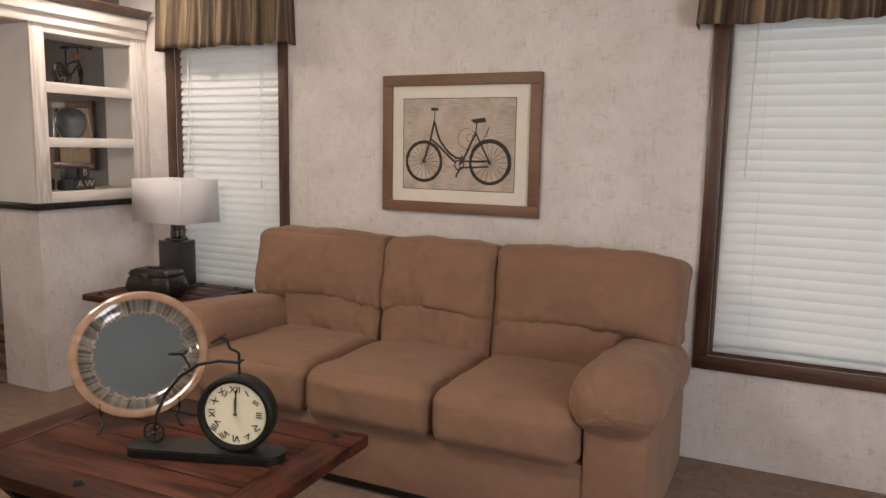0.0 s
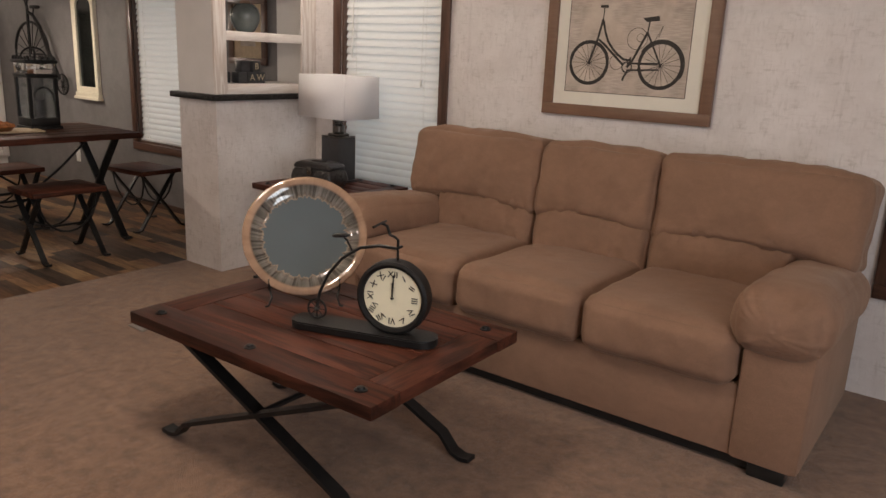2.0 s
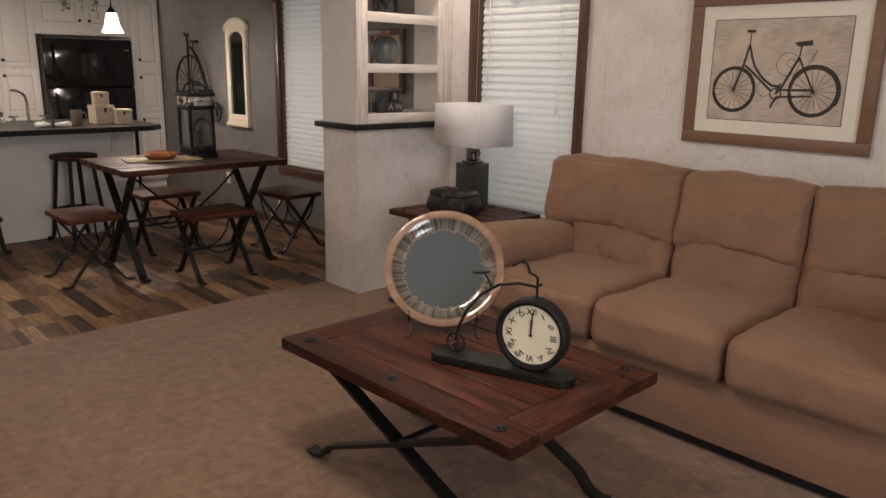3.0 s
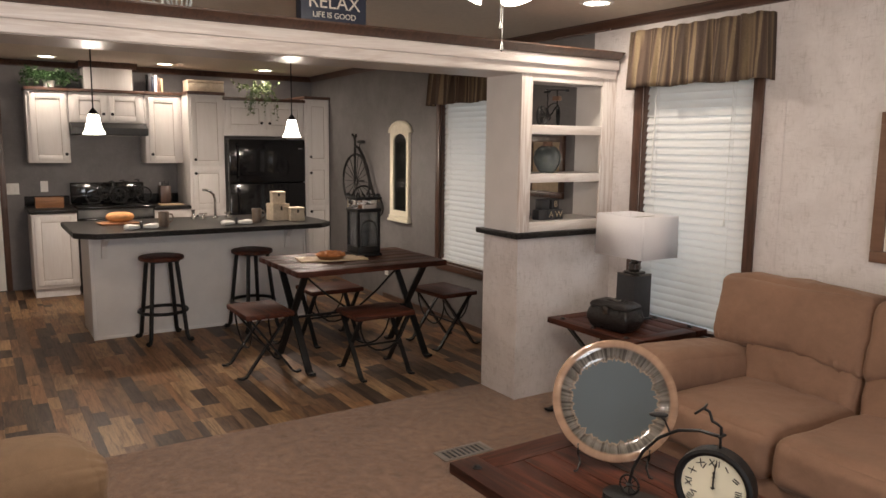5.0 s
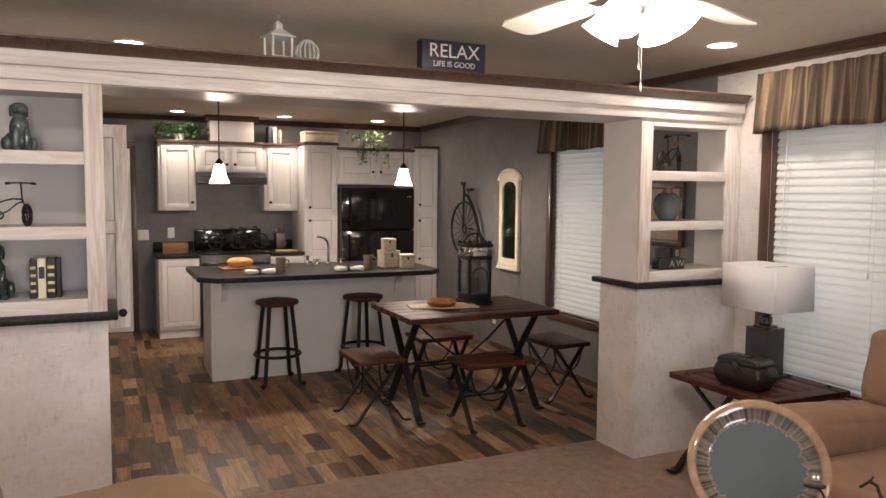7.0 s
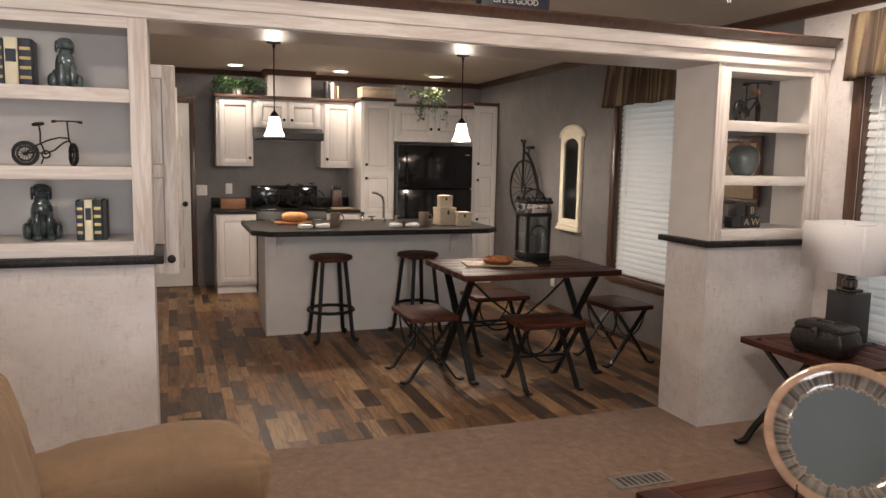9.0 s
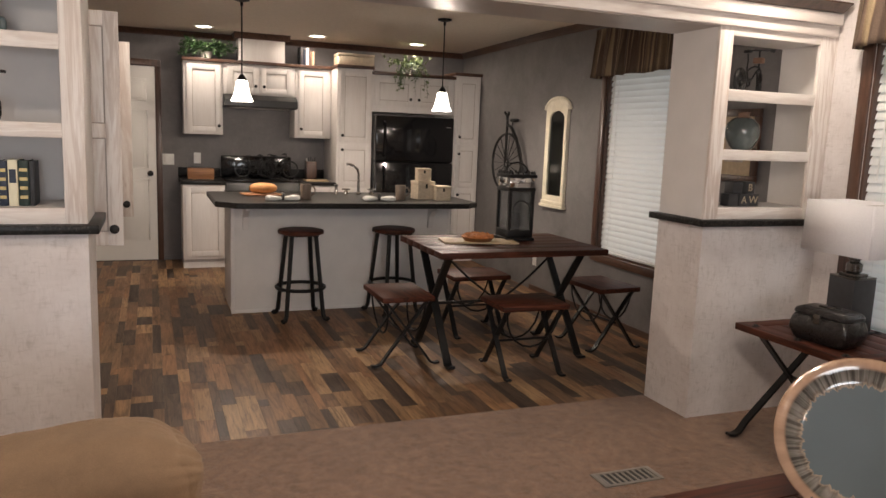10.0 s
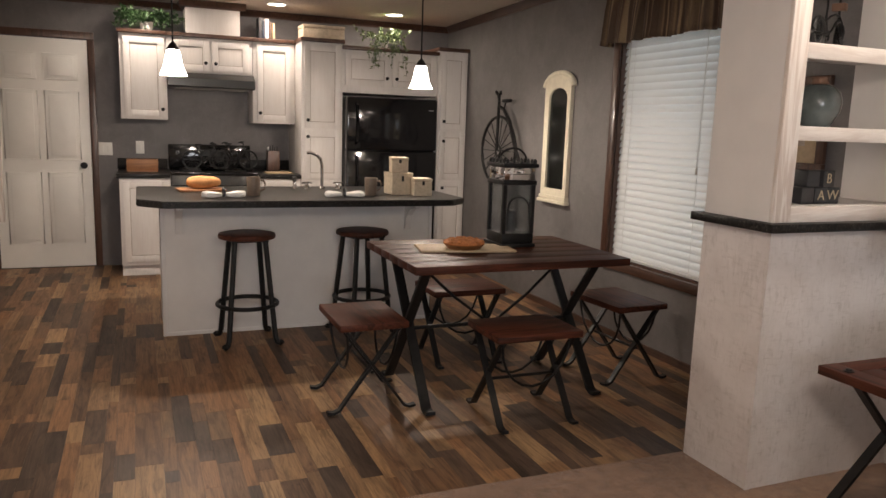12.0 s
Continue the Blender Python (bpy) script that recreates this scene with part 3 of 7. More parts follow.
def crown(bm, a, b, inward):
    """Crown moulding between two points below the ceiling; inward is the room side."""
    a, b, n = Vector((*a, 0)), Vector((*b, 0)), Vector((*inward, 0))
    prof = [(0, -0.062), (0.01, -0.06), (0.012, -0.05), (0.018, -0.046), (0.030, -0.026), (0.042, -0.013), (0.044, -0.009), (0.05, -0.007), (0.05, -0.001), (0, -0.001)]
    ra = [bm.verts.new(a + n * d + Vector((0, 0, CEIL + z))) for d, z in prof]
    rb = [bm.verts.new(b + n * d + Vector((0, 0, CEIL + z))) for d, z in prof]
    k = len(prof)
    for i in range(k):
        bm.faces.new((ra[i], ra[(i + 1) % k], rb[(i + 1) % k], rb[i]))
    bm.faces.new(ra)
    bm.faces.new(rb[::-1])
    return bm


structure("crown_north", crown(bmesh.new(), (XE, YN), (KINK, YN), (0, -1)), "trim", "dark stained crown moulding", True)
structure("crown_north_kitchen", crown(bmesh.new(), (KINK, YN), (XW, YC), (0, -1)), "trim", "dark stained crown moulding", True)
structure("crown_west", crown(bmesh.new(), (XW, -1.0), (XW, YC), (1, 0)), "trim", "dark stained crown moulding", True)

# ---- windows with casings, blinds and valances ----


def casing(name, a0, a1, z0, z1, y, w=0.062, d=0.022):
    """Dark stained window casing with sill, on the north wall."""
    root = thing(name, "dark stained wood window casing on the wall", "window frame")
    root["kind"] = "structure"
    prof = boxes((a0 - w, a0, y - d, y - 0.001, z0, z1), bev=0.006)
    part("side_casing", prof, "trim_z", root)
    part("side_casing", boxes((a1, a1 + w, y - d, y - 0.001, z0, z1), bev=0.006), "trim_z", root)
    part("bottom_casing", boxes((a0 - w, a1 + w, y - d - 0.002, y - 0.001, z0 - w, z0), bev=0.006), "trim", root)
    part("top_casing", boxes((a0 - w, a1 + w, y - d - 0.002, y - 0.001, z1, z1 + w), bev=0.006), "trim", root)
    part("jamb", boxes((a0 - 0.0, a0 + 0.012, y, y + WT, z0, z1), (a1 - 0.012, a1, y, y + WT, z0, z1), (a0 + 0.012, a1 - 0.012, y, y + WT, z0, z0 + 0.012)), "trim_z", root)
    fr = boxes((a0 + 0.012, a0 + 0.05, y + 0.085, y + 0.115, z0 + 0.012, z1), (a1 - 0.05, a1 - 0.012, y + 0.085, y + 0.115, z0 + 0.012, z1),
               (a0 + 0.05, a1 - 0.05, y + 0.085, y + 0.115, z0 + 0.012, z0 + 0.05), (a0 + 0.05, a1 - 0.05, y + 0.085, y + 0.115, z1 - 0.04, z1))
    part("sash", fr, "white_plastic", root)
    g = part("pane", boxes((a0 + 0.05, a1 - 0.05, y + 0.098, y + 0.102, z0 + 0.05, z1 - 0.04)), "glass", root, smooth=False)
    g.visible_shadow = False
    return root


def blind(a0, a1, z0, z1, y, wand_left):
    root = thing("venetian_blind", "closed white venetian blind with wide slats", "blind", pose(a0, y, 0), "window blinds")
    w = a1 - a0
    part("headrail", boxes((0, w, -0.028, 0.028, z1 - 0.05, z1), bev=0.003), "blind", root)
    part("bottom_rail", boxes((0.002, w - 0.002, -0.026, 0.026, z0 + 0.004, z0 + 0.022), bev=0.004), "blind", root)
    pitch, half = 0.0455, 0.0265
    bm = bmesh.new()
    prev = None
    for k in range(7):
        u = -1 + 2 * k / 6
        row = [bm.verts.new((x, u * half, 0.006 * (1 - u * u))) for x in (0.003, w - 0.003)]
        if prev:
            bm.faces.new((prev[0], prev[1], row[1], row[0]))
        prev = row
    slat = mesh_of("slat", bm, "blind", True)
    n = int((z1 - 0.075 - z0 - 0.035) / pitch) + 1
    rnd = random.Random(int(w * 1000))
    for k in range(n):
        ob = new("slat", slat)
        ob.parent = root
        ob.matrix_basis = pose(0, 0, z1 - 0.075 - k * pitch, 67.5 + rnd.uniform(-0.3, 0.3), rnd.uniform(-0.03, 0.03), 0)
    for fx in (0.14, 0.86):
        part("ladder_cord", tube(bmesh.new(), [(w * fx, -0.029, z0 + 0.02), (w * fx, -0.029, z1 - 0.05)], 0.0014, 5), "white_plastic", root)
    part("tilt_wand", tube(bmesh.new(), [(wand_left, -0.045, z1 - 0.06), (wand_left - 0.012, -0.05, z1 - 0.72)], 0.0042, 8), "white_plastic", root)
    c = tube(bmesh.new(), [(w - 0.12, -0.04, z1 - 0.06), (w - 0.125, -0.042, z1 - 0.82)], 0.0016, 5)
    lathe(c, [(0.002, 0), (0.006, -0.01), (0.007, -0.04), (0.003, -0.045)], 8, (w - 0.125, -0.042, z1 - 0.82))
    part("pull_cord", c, "white_plastic", root)
    return root


def valance(a0, a1, z0, z1, y, seed):
    """Gathered fabric valance with returns to the wall."""
    rnd = random.Random(seed)
    depth = YN - y - 0.004
    w = a1 - a0
    path = [(0, depth * (1 - k / 4)) for k in range(4)] + [(w * k / 260, 0) for k in range(261)] + [(w, depth * k / 4) for k in range(1, 5)]
    ph = [rnd.uniform(0, 6) for _ in range(4)]
    bm = bmesh.new()
    uv = bm.loops.layers.uv.new("UVMap")
    cols = []
    s = 0.0
    last = path[0]
    for x, d in path:
        s += math.hypot(x - last[0], d - last[1])
        last = (x, d)
        q = math.sin(s * 62 + ph[0] + 2.2 * math.sin(s * 11 + ph[1]))
        fold = 0.75 * math.copysign(abs(q) ** 0.6, q) + 0.5 * math.sin(s * 31 + ph[2]) + 0.35 * math.sin(s * 118 + ph[3])
        col = []
        for j in range(11):
            v = j / 10
            amp = 0.006 + 0.014 * (1 - v)
            flare = 0.02 * (1 - v)
            sx = flare * (x / w - 0.5) * 2
            drop = 0.005 * math.sin(s * 17 + ph[3]) * (1 - v) + 0.003 * math.sin(s * 62 + ph[1]) * v
            sag = 0.006 * noise.noise((s * 8, v * 3, seed))
            col.append((bm.verts.new((a0 + x + sx, y + d - (amp * fold + flare + sag) * (1 if 0 < x < w else 0.3), z0 + (z1 - z0) * v + drop)), s, v))
        cols.append(col)
    for A, Bc in zip(cols, cols[1:]):
        for j in range(10):
            f = bm.faces.new((A[j][0], Bc[j][0], Bc[j + 1][0], A[j + 1][0]))
            for lp, (vert, us, vv) in zip(f.loops, (A[j], Bc[j], Bc[j + 1], A[j + 1])):
                lp[uv].uv = (us + 0.02 * math.sin(us * 17) + 0.016 * math.sin(us * 43 + 1) + 0.012 * (1 - vv) * math.sin(us * 70), vv)
    me = mesh_of("valance", bm, "valance", "all")
    root = thing("valance", "gathered striped valance in gold, brown and olive", "valance", group="window valances")
    fab = new("fabric", me)
    fab.parent = root
    mod = fab.modifiers.new("cloth", "SOLIDIFY")
    mod.thickness = 0.003
    part("rod_board", boxes((a0 + 0.02, a1 - 0.02, y + 0.02, YN - 0.004, z1 - 0.03, z1 - 0.012)), "white_plastic", root)


# unseen window, added round the opening of the front daylight lamp
w4 = thing("window_4", "white front window, unseen and added in the end wall", "window")
w4["kind"] = "structure"
part("window_frame", boxes((XE + 0.08, XE + 0.11, -1.1, -1.06, 0.65, 1.95), (XE + 0.08, XE + 0.11, 0.46, 0.5, 0.65, 1.95), (XE + 0.08, XE + 0.11, -1.06, 0.46, 0.65, 0.69), (XE + 0.08, XE + 0.11, -1.06, 0.46, 1.91, 1.95)), "white_plastic", w4)
g = part("pane", boxes((XE + 0.093, XE + 0.097, -1.06, 0.46, 0.69, 1.91)), "glass", w4, smooth=False)
g.visible_shadow = False
casing("window_1", *LW, YN)
casing("window_2", *RW, YN)
casing("window_3", *DW, YN)
blind(LW[0] + 0.014, LW[1] - 0.014, LW[2] + 0.012, LW[3], YN + 0.035, 0.10)
blind(RW[0] + 0.014, RW[1] - 0.014, RW[2] + 0.012, RW[3], YN + 0.035, 0.10)
blind(DW[0] + 0.014, DW[1] - 0.014, DW[2] + 0.012, DW[3], YN + 0.035, 0.10)
valance(-3.31, -2.375, 1.955, 2.30, 3.165, 3)
valance(-0.205, 1.09, 1.93, 2.30, 3.165, 5)
valance(-5.70, -4.62, 1.94, 2.31, 3.165, 8)

# ---- room divider: two shelf piers and the header between them ----
X0, X1 = -3.86, -3.5


def pier(name, y0, y1, side, back, low_x0, mid=(1.372, 1.425), high=(1.668, 1.725)):
    """Half wall with a dark ledge and an open shelf unit above; the shelf opens towards the living room."""
    structure(name + "_half_wall", boxes((low_x0, X1, y0, y1, 0, 1.032)), "wall_white", "white printed wallboard half wall")
    oy0, oy1 = (y0 - 0.04, y1) if side == "n" else (y0, y1 + 0.04)
    structure(name + "_ledge", boxes((low_x0 - 0.04, X1 + 0.04, oy0, oy1, 1.032, 1.066), bev=0.004), "counter", "dark speckled laminate ledge", True)
    root = thing("shelf_unit", "whitewashed oak open shelf unit above a half wall", "shelf", group="divider shelf units")
    st = 0.085 if side == "n" else 0.075
    part("side_panel", boxes((X0, X1 - 0.02, y0, y0 + 0.018, 1.066, 2.03)), "panel" if side == "n" else "pickled_z", root)
    part("side_panel", boxes((X0, X1 - 0.02, y1 - 0.018, y1, 1.066, 2.03)), "panel", root)
    part("stile", boxes((X1 - 0.02, X1, y0, y0 + st, 1.066, 2.03), bev=0.002), "pickled_z", root)
    part("stile", boxes((X1 - 0.02, X1, y1 - (st + 0.035 if side == "n" else st), y1, 1.066, 2.03), bev=0.002), "pickled_z", root)
    a, b = y0 + st, y1 - (st + 0.035 if side == "n" else st)
    for lo, hi in ((1.066, 1.125), mid, high, (1.985, 2.03)):
        part("rail", boxes((X1 - 0.02, X1 - 0.001, a, b, lo, hi), bev=0.002), "pickled_y", root)
    for z in (1.125, mid[1], high[1]):
        part("shelf_board", boxes((X0, X1 - 0.02, y0 + 0.018, y1 - 0.018, z - 0.02, z - 0.002)), "panel", root)
    part("shelf_top", boxes((X0, X1 - 0.02, y0 + 0.018, y1 - 0.018, 2.0, 2.03)), "panel", root)
    if back:
        part("back_panel", boxes((X0, X0 + 0.012, y0 + 0.018, y1 - 0.018, 1.066, 2.03)), "panel", root)
    return root


pier("pier_north", 2.478, YN, "n", False, X0)
pier("pier_south", -1.75, -0.366, "s", True, X0, (1.379, 1.432), (1.690, 1.745))
structure("corner_bead", boxes((X1 - 0.002, X1 + 0.004, 2.474, 2.5, 0, 1.03), (X1 - 0.002, X1 + 0.004, -0.394, -0.368, 0, 1.03)), "wall_white")
structure("pier_end_wall", boxes((X0, X1, YS, -1.75, 0, 2.03)), "wall_white")
# header: stacked boards under a dark cap
structure("header_core", boxes((X0, X1 - 0.002, YS, YN, 2.03, 2.155)), "pickled_y", "whitewashed oak header over the opening")
# soffit material is darker and glossier than the header boards
structure("header_soffit", boxes((X0 + 0.005, X1 - 0.005, -0.372, 2.478, 2.024, 2.0295)), "soffit", "glossy soffit of the header, darker than its boards", True)
structure("header_lower_board", boxes((X1 - 0.002, X1 + 0.018, YS, 3.235, 2.028, 2.10), (X0 - 0.018, X0, YS, 3.235, 2.028, 2.10), bev=0.003), "pickled_y", "", True)
structure("header_upper_board", boxes((X1 - 0.002, X1 + 0.042, YS, 3.235, 2.083, 2.145), (X0 - 0.042, X0, YS, 3.235, 2.083, 2.145), bev=0.006), "pickled_y", "", True)
bm = bmesh.new()
prof = [(X1 + 0.042, 2.145), (X1 + 0.052, 2.148), (X1 + 0.085, 2.176), (X1 + 0.098, 2.182), (X1 + 0.098, 2.19), (X0 - 0.098, 2.19), (X0 - 0.098, 2.182), (X0 - 0.042, 2.145)]
ra = [bm.verts.new((x, YS, z)) for x, z in prof]
rb = [bm.verts.new((x, 3.225, z)) for x, z in prof]
for i in range(len(prof)):
    j = (i + 1) % len(prof)
    bm.faces.new((ra[i], ra[j], rb[j], rb[i]))
bm.faces.new(ra)
bm.faces.new(rb[::-1])
structure("header_cap", bm, "trim", "dark stained cap moulding along the header", True)

# ---- kitchen: back door, cabinets, appliances, island ----
door = thing("back_door", "closed white six-panel door with a dark knob", "door")
door["kind"] = "structure"
dy0, dy1 = DOOR
xf = XW + 0.012
rows = [(XW - 0.03, xf, dy0, dy1, 0.006, 2.03)]
part("leaf", boxes(*rows), "white_door", door)
wd = dy1 - dy0
for a, b in ((0.11, 0.46), (0.54, 0.89)):
    for lo, hi in ((0.22, 0.86), (0.98, 1.58), (1.68, 1.90)):
        bm = boxes((xf + 0.001, xf + 0.004, dy0 + wd * a, dy0 + wd * b, lo, hi), bev=0.001)
        box(bm, xf + 0.002, xf + 0.010, dy0 + wd * a + 0.03, dy0 + wd * b - 0.03, lo + 0.03, hi - 0.03, bev=0.004)
        part("door_panel", bm, "white_door", door)
        bead = bmesh.new()
        y0_, y1_ = dy0 + wd * a, dy0 + wd * b
        tube(bead, [(xf + 0.001, y0_, lo), (xf + 0.001, y1_, lo), (xf + 0.001, y1_, hi), (xf + 0.001, y0_, hi)], 0.007, 6, closed=True)
        part("panel_bead_or_shade", bead, "white_door", door)
kn = turn(lathe(bmesh.new(), [(0.012, 0), (0.012, 0.025), (0.027, 0.035), (0.030, 0.05), (0.022, 0.062), (0.0, 0.066)], 20), pose(xf, dy1 - 0.06, 0.93, 0, 90, 0))
part("door_knob", kn, "iron", door, "dark bronze knob")
structure("door_casing", boxes((XW, XW + 0.02, dy0 - 0.07, dy0 - 0.004, 0, 2.035), (XW, XW + 0.02, dy1 + 0.004, dy1 + 0.06, 0, 2.035), (XW, XW + 0.022, dy0 - 0.07, dy1 + 0.06, 2.035, 2.10), bev=0.004), "trim_z", "dark stained door casing", True)
structure("door_threshold", boxes((XW - 0.1, XW + 0.03, dy0, dy1, 0.0, 0.005)), "black_satin")


def knob(parent, x, y, z, r=0.016):
    part("knob", turn(lathe(bmesh.new(), [(0.006, 0), (0.006, 0.012), (r, 0.018), (r, 0.026), (r * 0.5, 0.031)], 14), pose(x, y, z, 0, 90, 0)), "iron", parent, "dark round knob")


def cab_door(parent, x, y0, y1, z0, z1, knob_at=None, mid=None):
    """A framed door with a recessed panel, facing +x."""
    d = part("door", boxes((x, x + 0.018, y0, y0 + 0.055, z0, z1), (x, x + 0.018, y1 - 0.055, y1, z0, z1),
                           (x, x + 0.0175, y0 + 0.055, y1 - 0.055, z0, z0 + 0.055), (x, x + 0.0175, y0 + 0.055, y1 - 0.055, z1 - 0.055, z1),
                           (x + 0.001, x + 0.008, y0 + 0.05, y1 - 0.05, z0 + 0.05, z1 - 0.05), bev=0.0025), "cab", parent)
    # thin dark strips put the recess's shade into colour
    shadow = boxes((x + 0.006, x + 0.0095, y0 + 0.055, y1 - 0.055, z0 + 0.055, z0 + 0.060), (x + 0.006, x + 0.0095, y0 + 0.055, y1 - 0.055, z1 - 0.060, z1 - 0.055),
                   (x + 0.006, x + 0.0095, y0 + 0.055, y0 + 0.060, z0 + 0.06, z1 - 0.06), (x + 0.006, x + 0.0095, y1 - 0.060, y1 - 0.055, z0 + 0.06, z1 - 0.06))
    part("panel_bead_or_shade", shadow, "cab_shade_line", d)
    if knob_at:
        knob(d, x + 0.018, *knob_at)
    return d


def cabinet(label, x0, x1, y0, y1, z0, z1, doors, cap=True, toe=False):
    root = thing("cabinet", label, "cabinet", group="kitchen cabinets")
    zb = z0 + (0.1 if toe else 0)
    part("body", boxes((x0, x1, y0 + 0.001, y1 - 0.001, zb, z1), bev=0.002), "cab", root)
    if toe:
        part("toe_kick", boxes((x0, x1 - 0.05, y0 + 0.004, y1 - 0.004, z0, zb)), "cab", root)
    for d in doors:
        cab_door(root, x1 + 0.001, *d)
    if cap:
        part("cap_moulding", boxes((x0, x1 + 0.035, y0 - 0.012, y1 + 0.012, z1 + 0.001, z1 + 0.034), bev=0.006), "trim", root, "dark stained cap moulding")
    return root


UX = -8.58
cabinet("whitewashed upper cabinet with one framed door", XW, UX, 0.17, 0.555, 1.36, 2.09, [(0.20, 0.535, 1.385, 2.065, (0.515, 1.45))])
cabinet("short whitewashed cabinet above the range hood", XW, UX, 0.557, 1.295, 1.78, 2.09, [(0.60, 0.915, 1.80, 2.065, (0.885, 1.87)), (0.94, 1.26, 1.80, 2.065, (0.97, 1.87))])
cabinet("whitewashed upper cabinet with one framed door", XW, UX, 1.297, 1.685, 1.355, 2.09, [(1.335, 1.65, 1.38, 2.065, (1.36, 1.45))])
PX = -8.30
cabinet("tall whitewashed pantry cabinet beside the refrigerator", XW, PX, 1.69, 2.075, 0, 2.10, [(1.715, 2.055, 1.33, 2.075, (1.745, 1.40)), (1.715, 2.055, 0.86, 1.305, (1.745, 1.25)), (1.715, 2.055, 0.12, 0.84, (1.745, 0.78))], toe=True)
cabinet("whitewashed cabinet above the refrigerator", XW, PX - 0.02, 2.078, 3.02, 1.665, 2.055, [(2.10, 2.535, 1.735, 2.03, (2.50, 1.81)), (2.56, 3.0, 1.735, 2.03, (2.595, 1.81))])
cabinet("tall whitewashed pantry cabinet in the corner", XW, PX, 3.023, 3.335, 0, 2.10, [(3.05, 3.32, 1.355, 2.075, (3.085, 1.43)), (3.05, 3.32, 0.865, 1.33, (3.085, 1.24)), (3.05, 3.32, 0.12, 0.845, (3.085, 0.78))], toe=True)
cabinet("whitewashed base cabinet beside the grey wall", XW, -8.32, 0.14, 0.553, 0, 0.86, [(0.165, 0.535, 0.13, 0.83, None)], cap=False, toe=True)
cabinet("whitewashed base cabinet between stove and pantry", XW, -8.32, 1.31, 1.688, 0, 0.86, [(1.33, 1.67, 0.13, 0.83, None)], cap=False, toe=True)
for a, b in ((0.12, 0.552), (1.309, 1.689)):
    w_ = thing("worktop", "dark laminate worktop with a low backsplash", "worktop", group="kitchen worktops")
    part("top", boxes((XW + 0.002, -8.28, a, b, 0.861, 0.90), bev=0.006), "counter", w_)
    part("backsplash", boxes((XW + 0.002, XW + 0.022, a, b, 0.901, 1.0), bev=0.003), "counter", w_)

# stove
stove = thing("stove", "black electric stove with a control backguard", "stove")
part("body", boxes((XW + 0.01, -8.31, 0.557, 1.305, 0.02, 0.895), bev=0.006), "black_satin", stove)
part("cooktop", boxes((XW + 0.01, -8.27, 0.556, 1.306, 0.896, 0.915), bev=0.005), "black_gloss", stove)
part("oven_door", boxes((-8.309, -8.275, 0.57, 1.292, 0.2, 0.80), bev=0.008), "black_gloss", stove)
part("oven_handle", tube(bmesh.new(), [(-8.275, 0.62, 0.76), (-8.235, 0.64, 0.76), (-8.235, 1.22, 0.76), (-8.275, 1.24, 0.76)], 0.011), "black_satin", stove)
bg = part("backguard", boxes((XW + 0.01, XW + 0.075, 0.557, 1.305, 0.916, 1.137), bev=0.01), "black_gloss", stove)
for y in (0.64, 0.72, 1.14, 1.22):
    part("control_knob", turn(lathe(bmesh.new(), [(0.022, 0), (0.022, 0.004), (0.016, 0.006), (0.014, 0.024), (0.0, 0.025)], 16), pose(XW + 0.076, y, 1.06, 0, 90, 0)), "black_satin", bg)
part("display", boxes((XW + 0.0755, XW + 0.078, 0.83, 1.03, 1.03, 1.09)), "black_satin", bg)
for x, y, r in ((-8.72, 0.74, 0.09), (-8.72, 1.12, 0.075), (-8.45, 0.74, 0.075), (-8.45, 1.12, 0.09)):
    bm = bmesh.new()
    for q in range(3):
        tube(bm, circle_pts((x, y, 0.92), r * (1 - 0.3 * q), "z", 20), 0.005, 5, closed=True)
    part("burner_coil", bm, "iron", stove)
hood = thing("range_hood", "black metal range hood under the short cabinet", "range hood")
bm = bmesh.new()
prof = [(XW + 0.002, 1.778), (-8.50, 1.778), (-8.40, 1.725), (-8.40, 1.66), (-8.43, 1.648), (XW + 0.002, 1.648)]
a_ = [bm.verts.new((x, 0.558, z)) for x, z in prof]
b_ = [bm.verts.new((x, 1.294, z)) for x, z in prof]
for i in range(6):
    bm.faces.new((a_[i], a_[(i + 1) % 6], b_[(i + 1) % 6], b_[i]))
bm.faces.new(a_)
bm.faces.new(b_[::-1])
part("shell", bm, "black_satin", hood, smooth=False)
part("filter", boxes((-8.85, -8.47, 0.62, 1.23, 1.642, 1.647)), "grate", hood)

# refrigerator
fr = thing("refrigerator", "glossy black refrigerator with a side handle", "refrigerator")
part("body", boxes((XW + 0.03, -8.24, 2.082, 2.975, 0.03, 1.625), bev=0.008), "black_satin", fr)
part("freezer_door", boxes((-8.238, -8.165, 2.082, 2.975, 1.142, 1.63), bev=0.018), "black_gloss", fr)
part("fridge_door", boxes((-8.238, -8.165, 2.082, 2.975, 0.08, 1.136), bev=0.018), "black_gloss", fr)
for lo, hi in ((1.20, 1.57), (0.62, 1.09)):
    part("handle", tube(bmesh.new(), [(-8.165, 2.17, lo), (-8.13, 2.175, lo + 0.02), (-8.118, 2.18, (lo + hi) / 2), (-8.13, 2.175, hi - 0.02), (-8.165, 2.17, hi)], 0.013, 8), "black_gloss", fr)
part("badge", boxes((-8.1648, -8.163, 2.885, 2.935, 1.52, 1.53)), "steel", fr)

# island with overhanging counter
IX0, IX1 = -6.92, -6.33
isl = thing("kitchen_island", "white panelled kitchen island", "kitchen island")
part("body", boxes((IX0, IX1, 0.42, 2.222, 0.0, 0.862), bev=0.003), "island", isl)
part("corner_trim", boxes((IX1 - 0.002, IX1 + 0.006, 0.414, 0.44, 0, 0.862), (IX1 - 0.002, IX1 + 0.006, 2.202, 2.228, 0, 0.862), (IX1 - 0.002, IX1 + 0.006, 0.44, 2.202, 0, 0.025), bev=0.002), "island", isl)
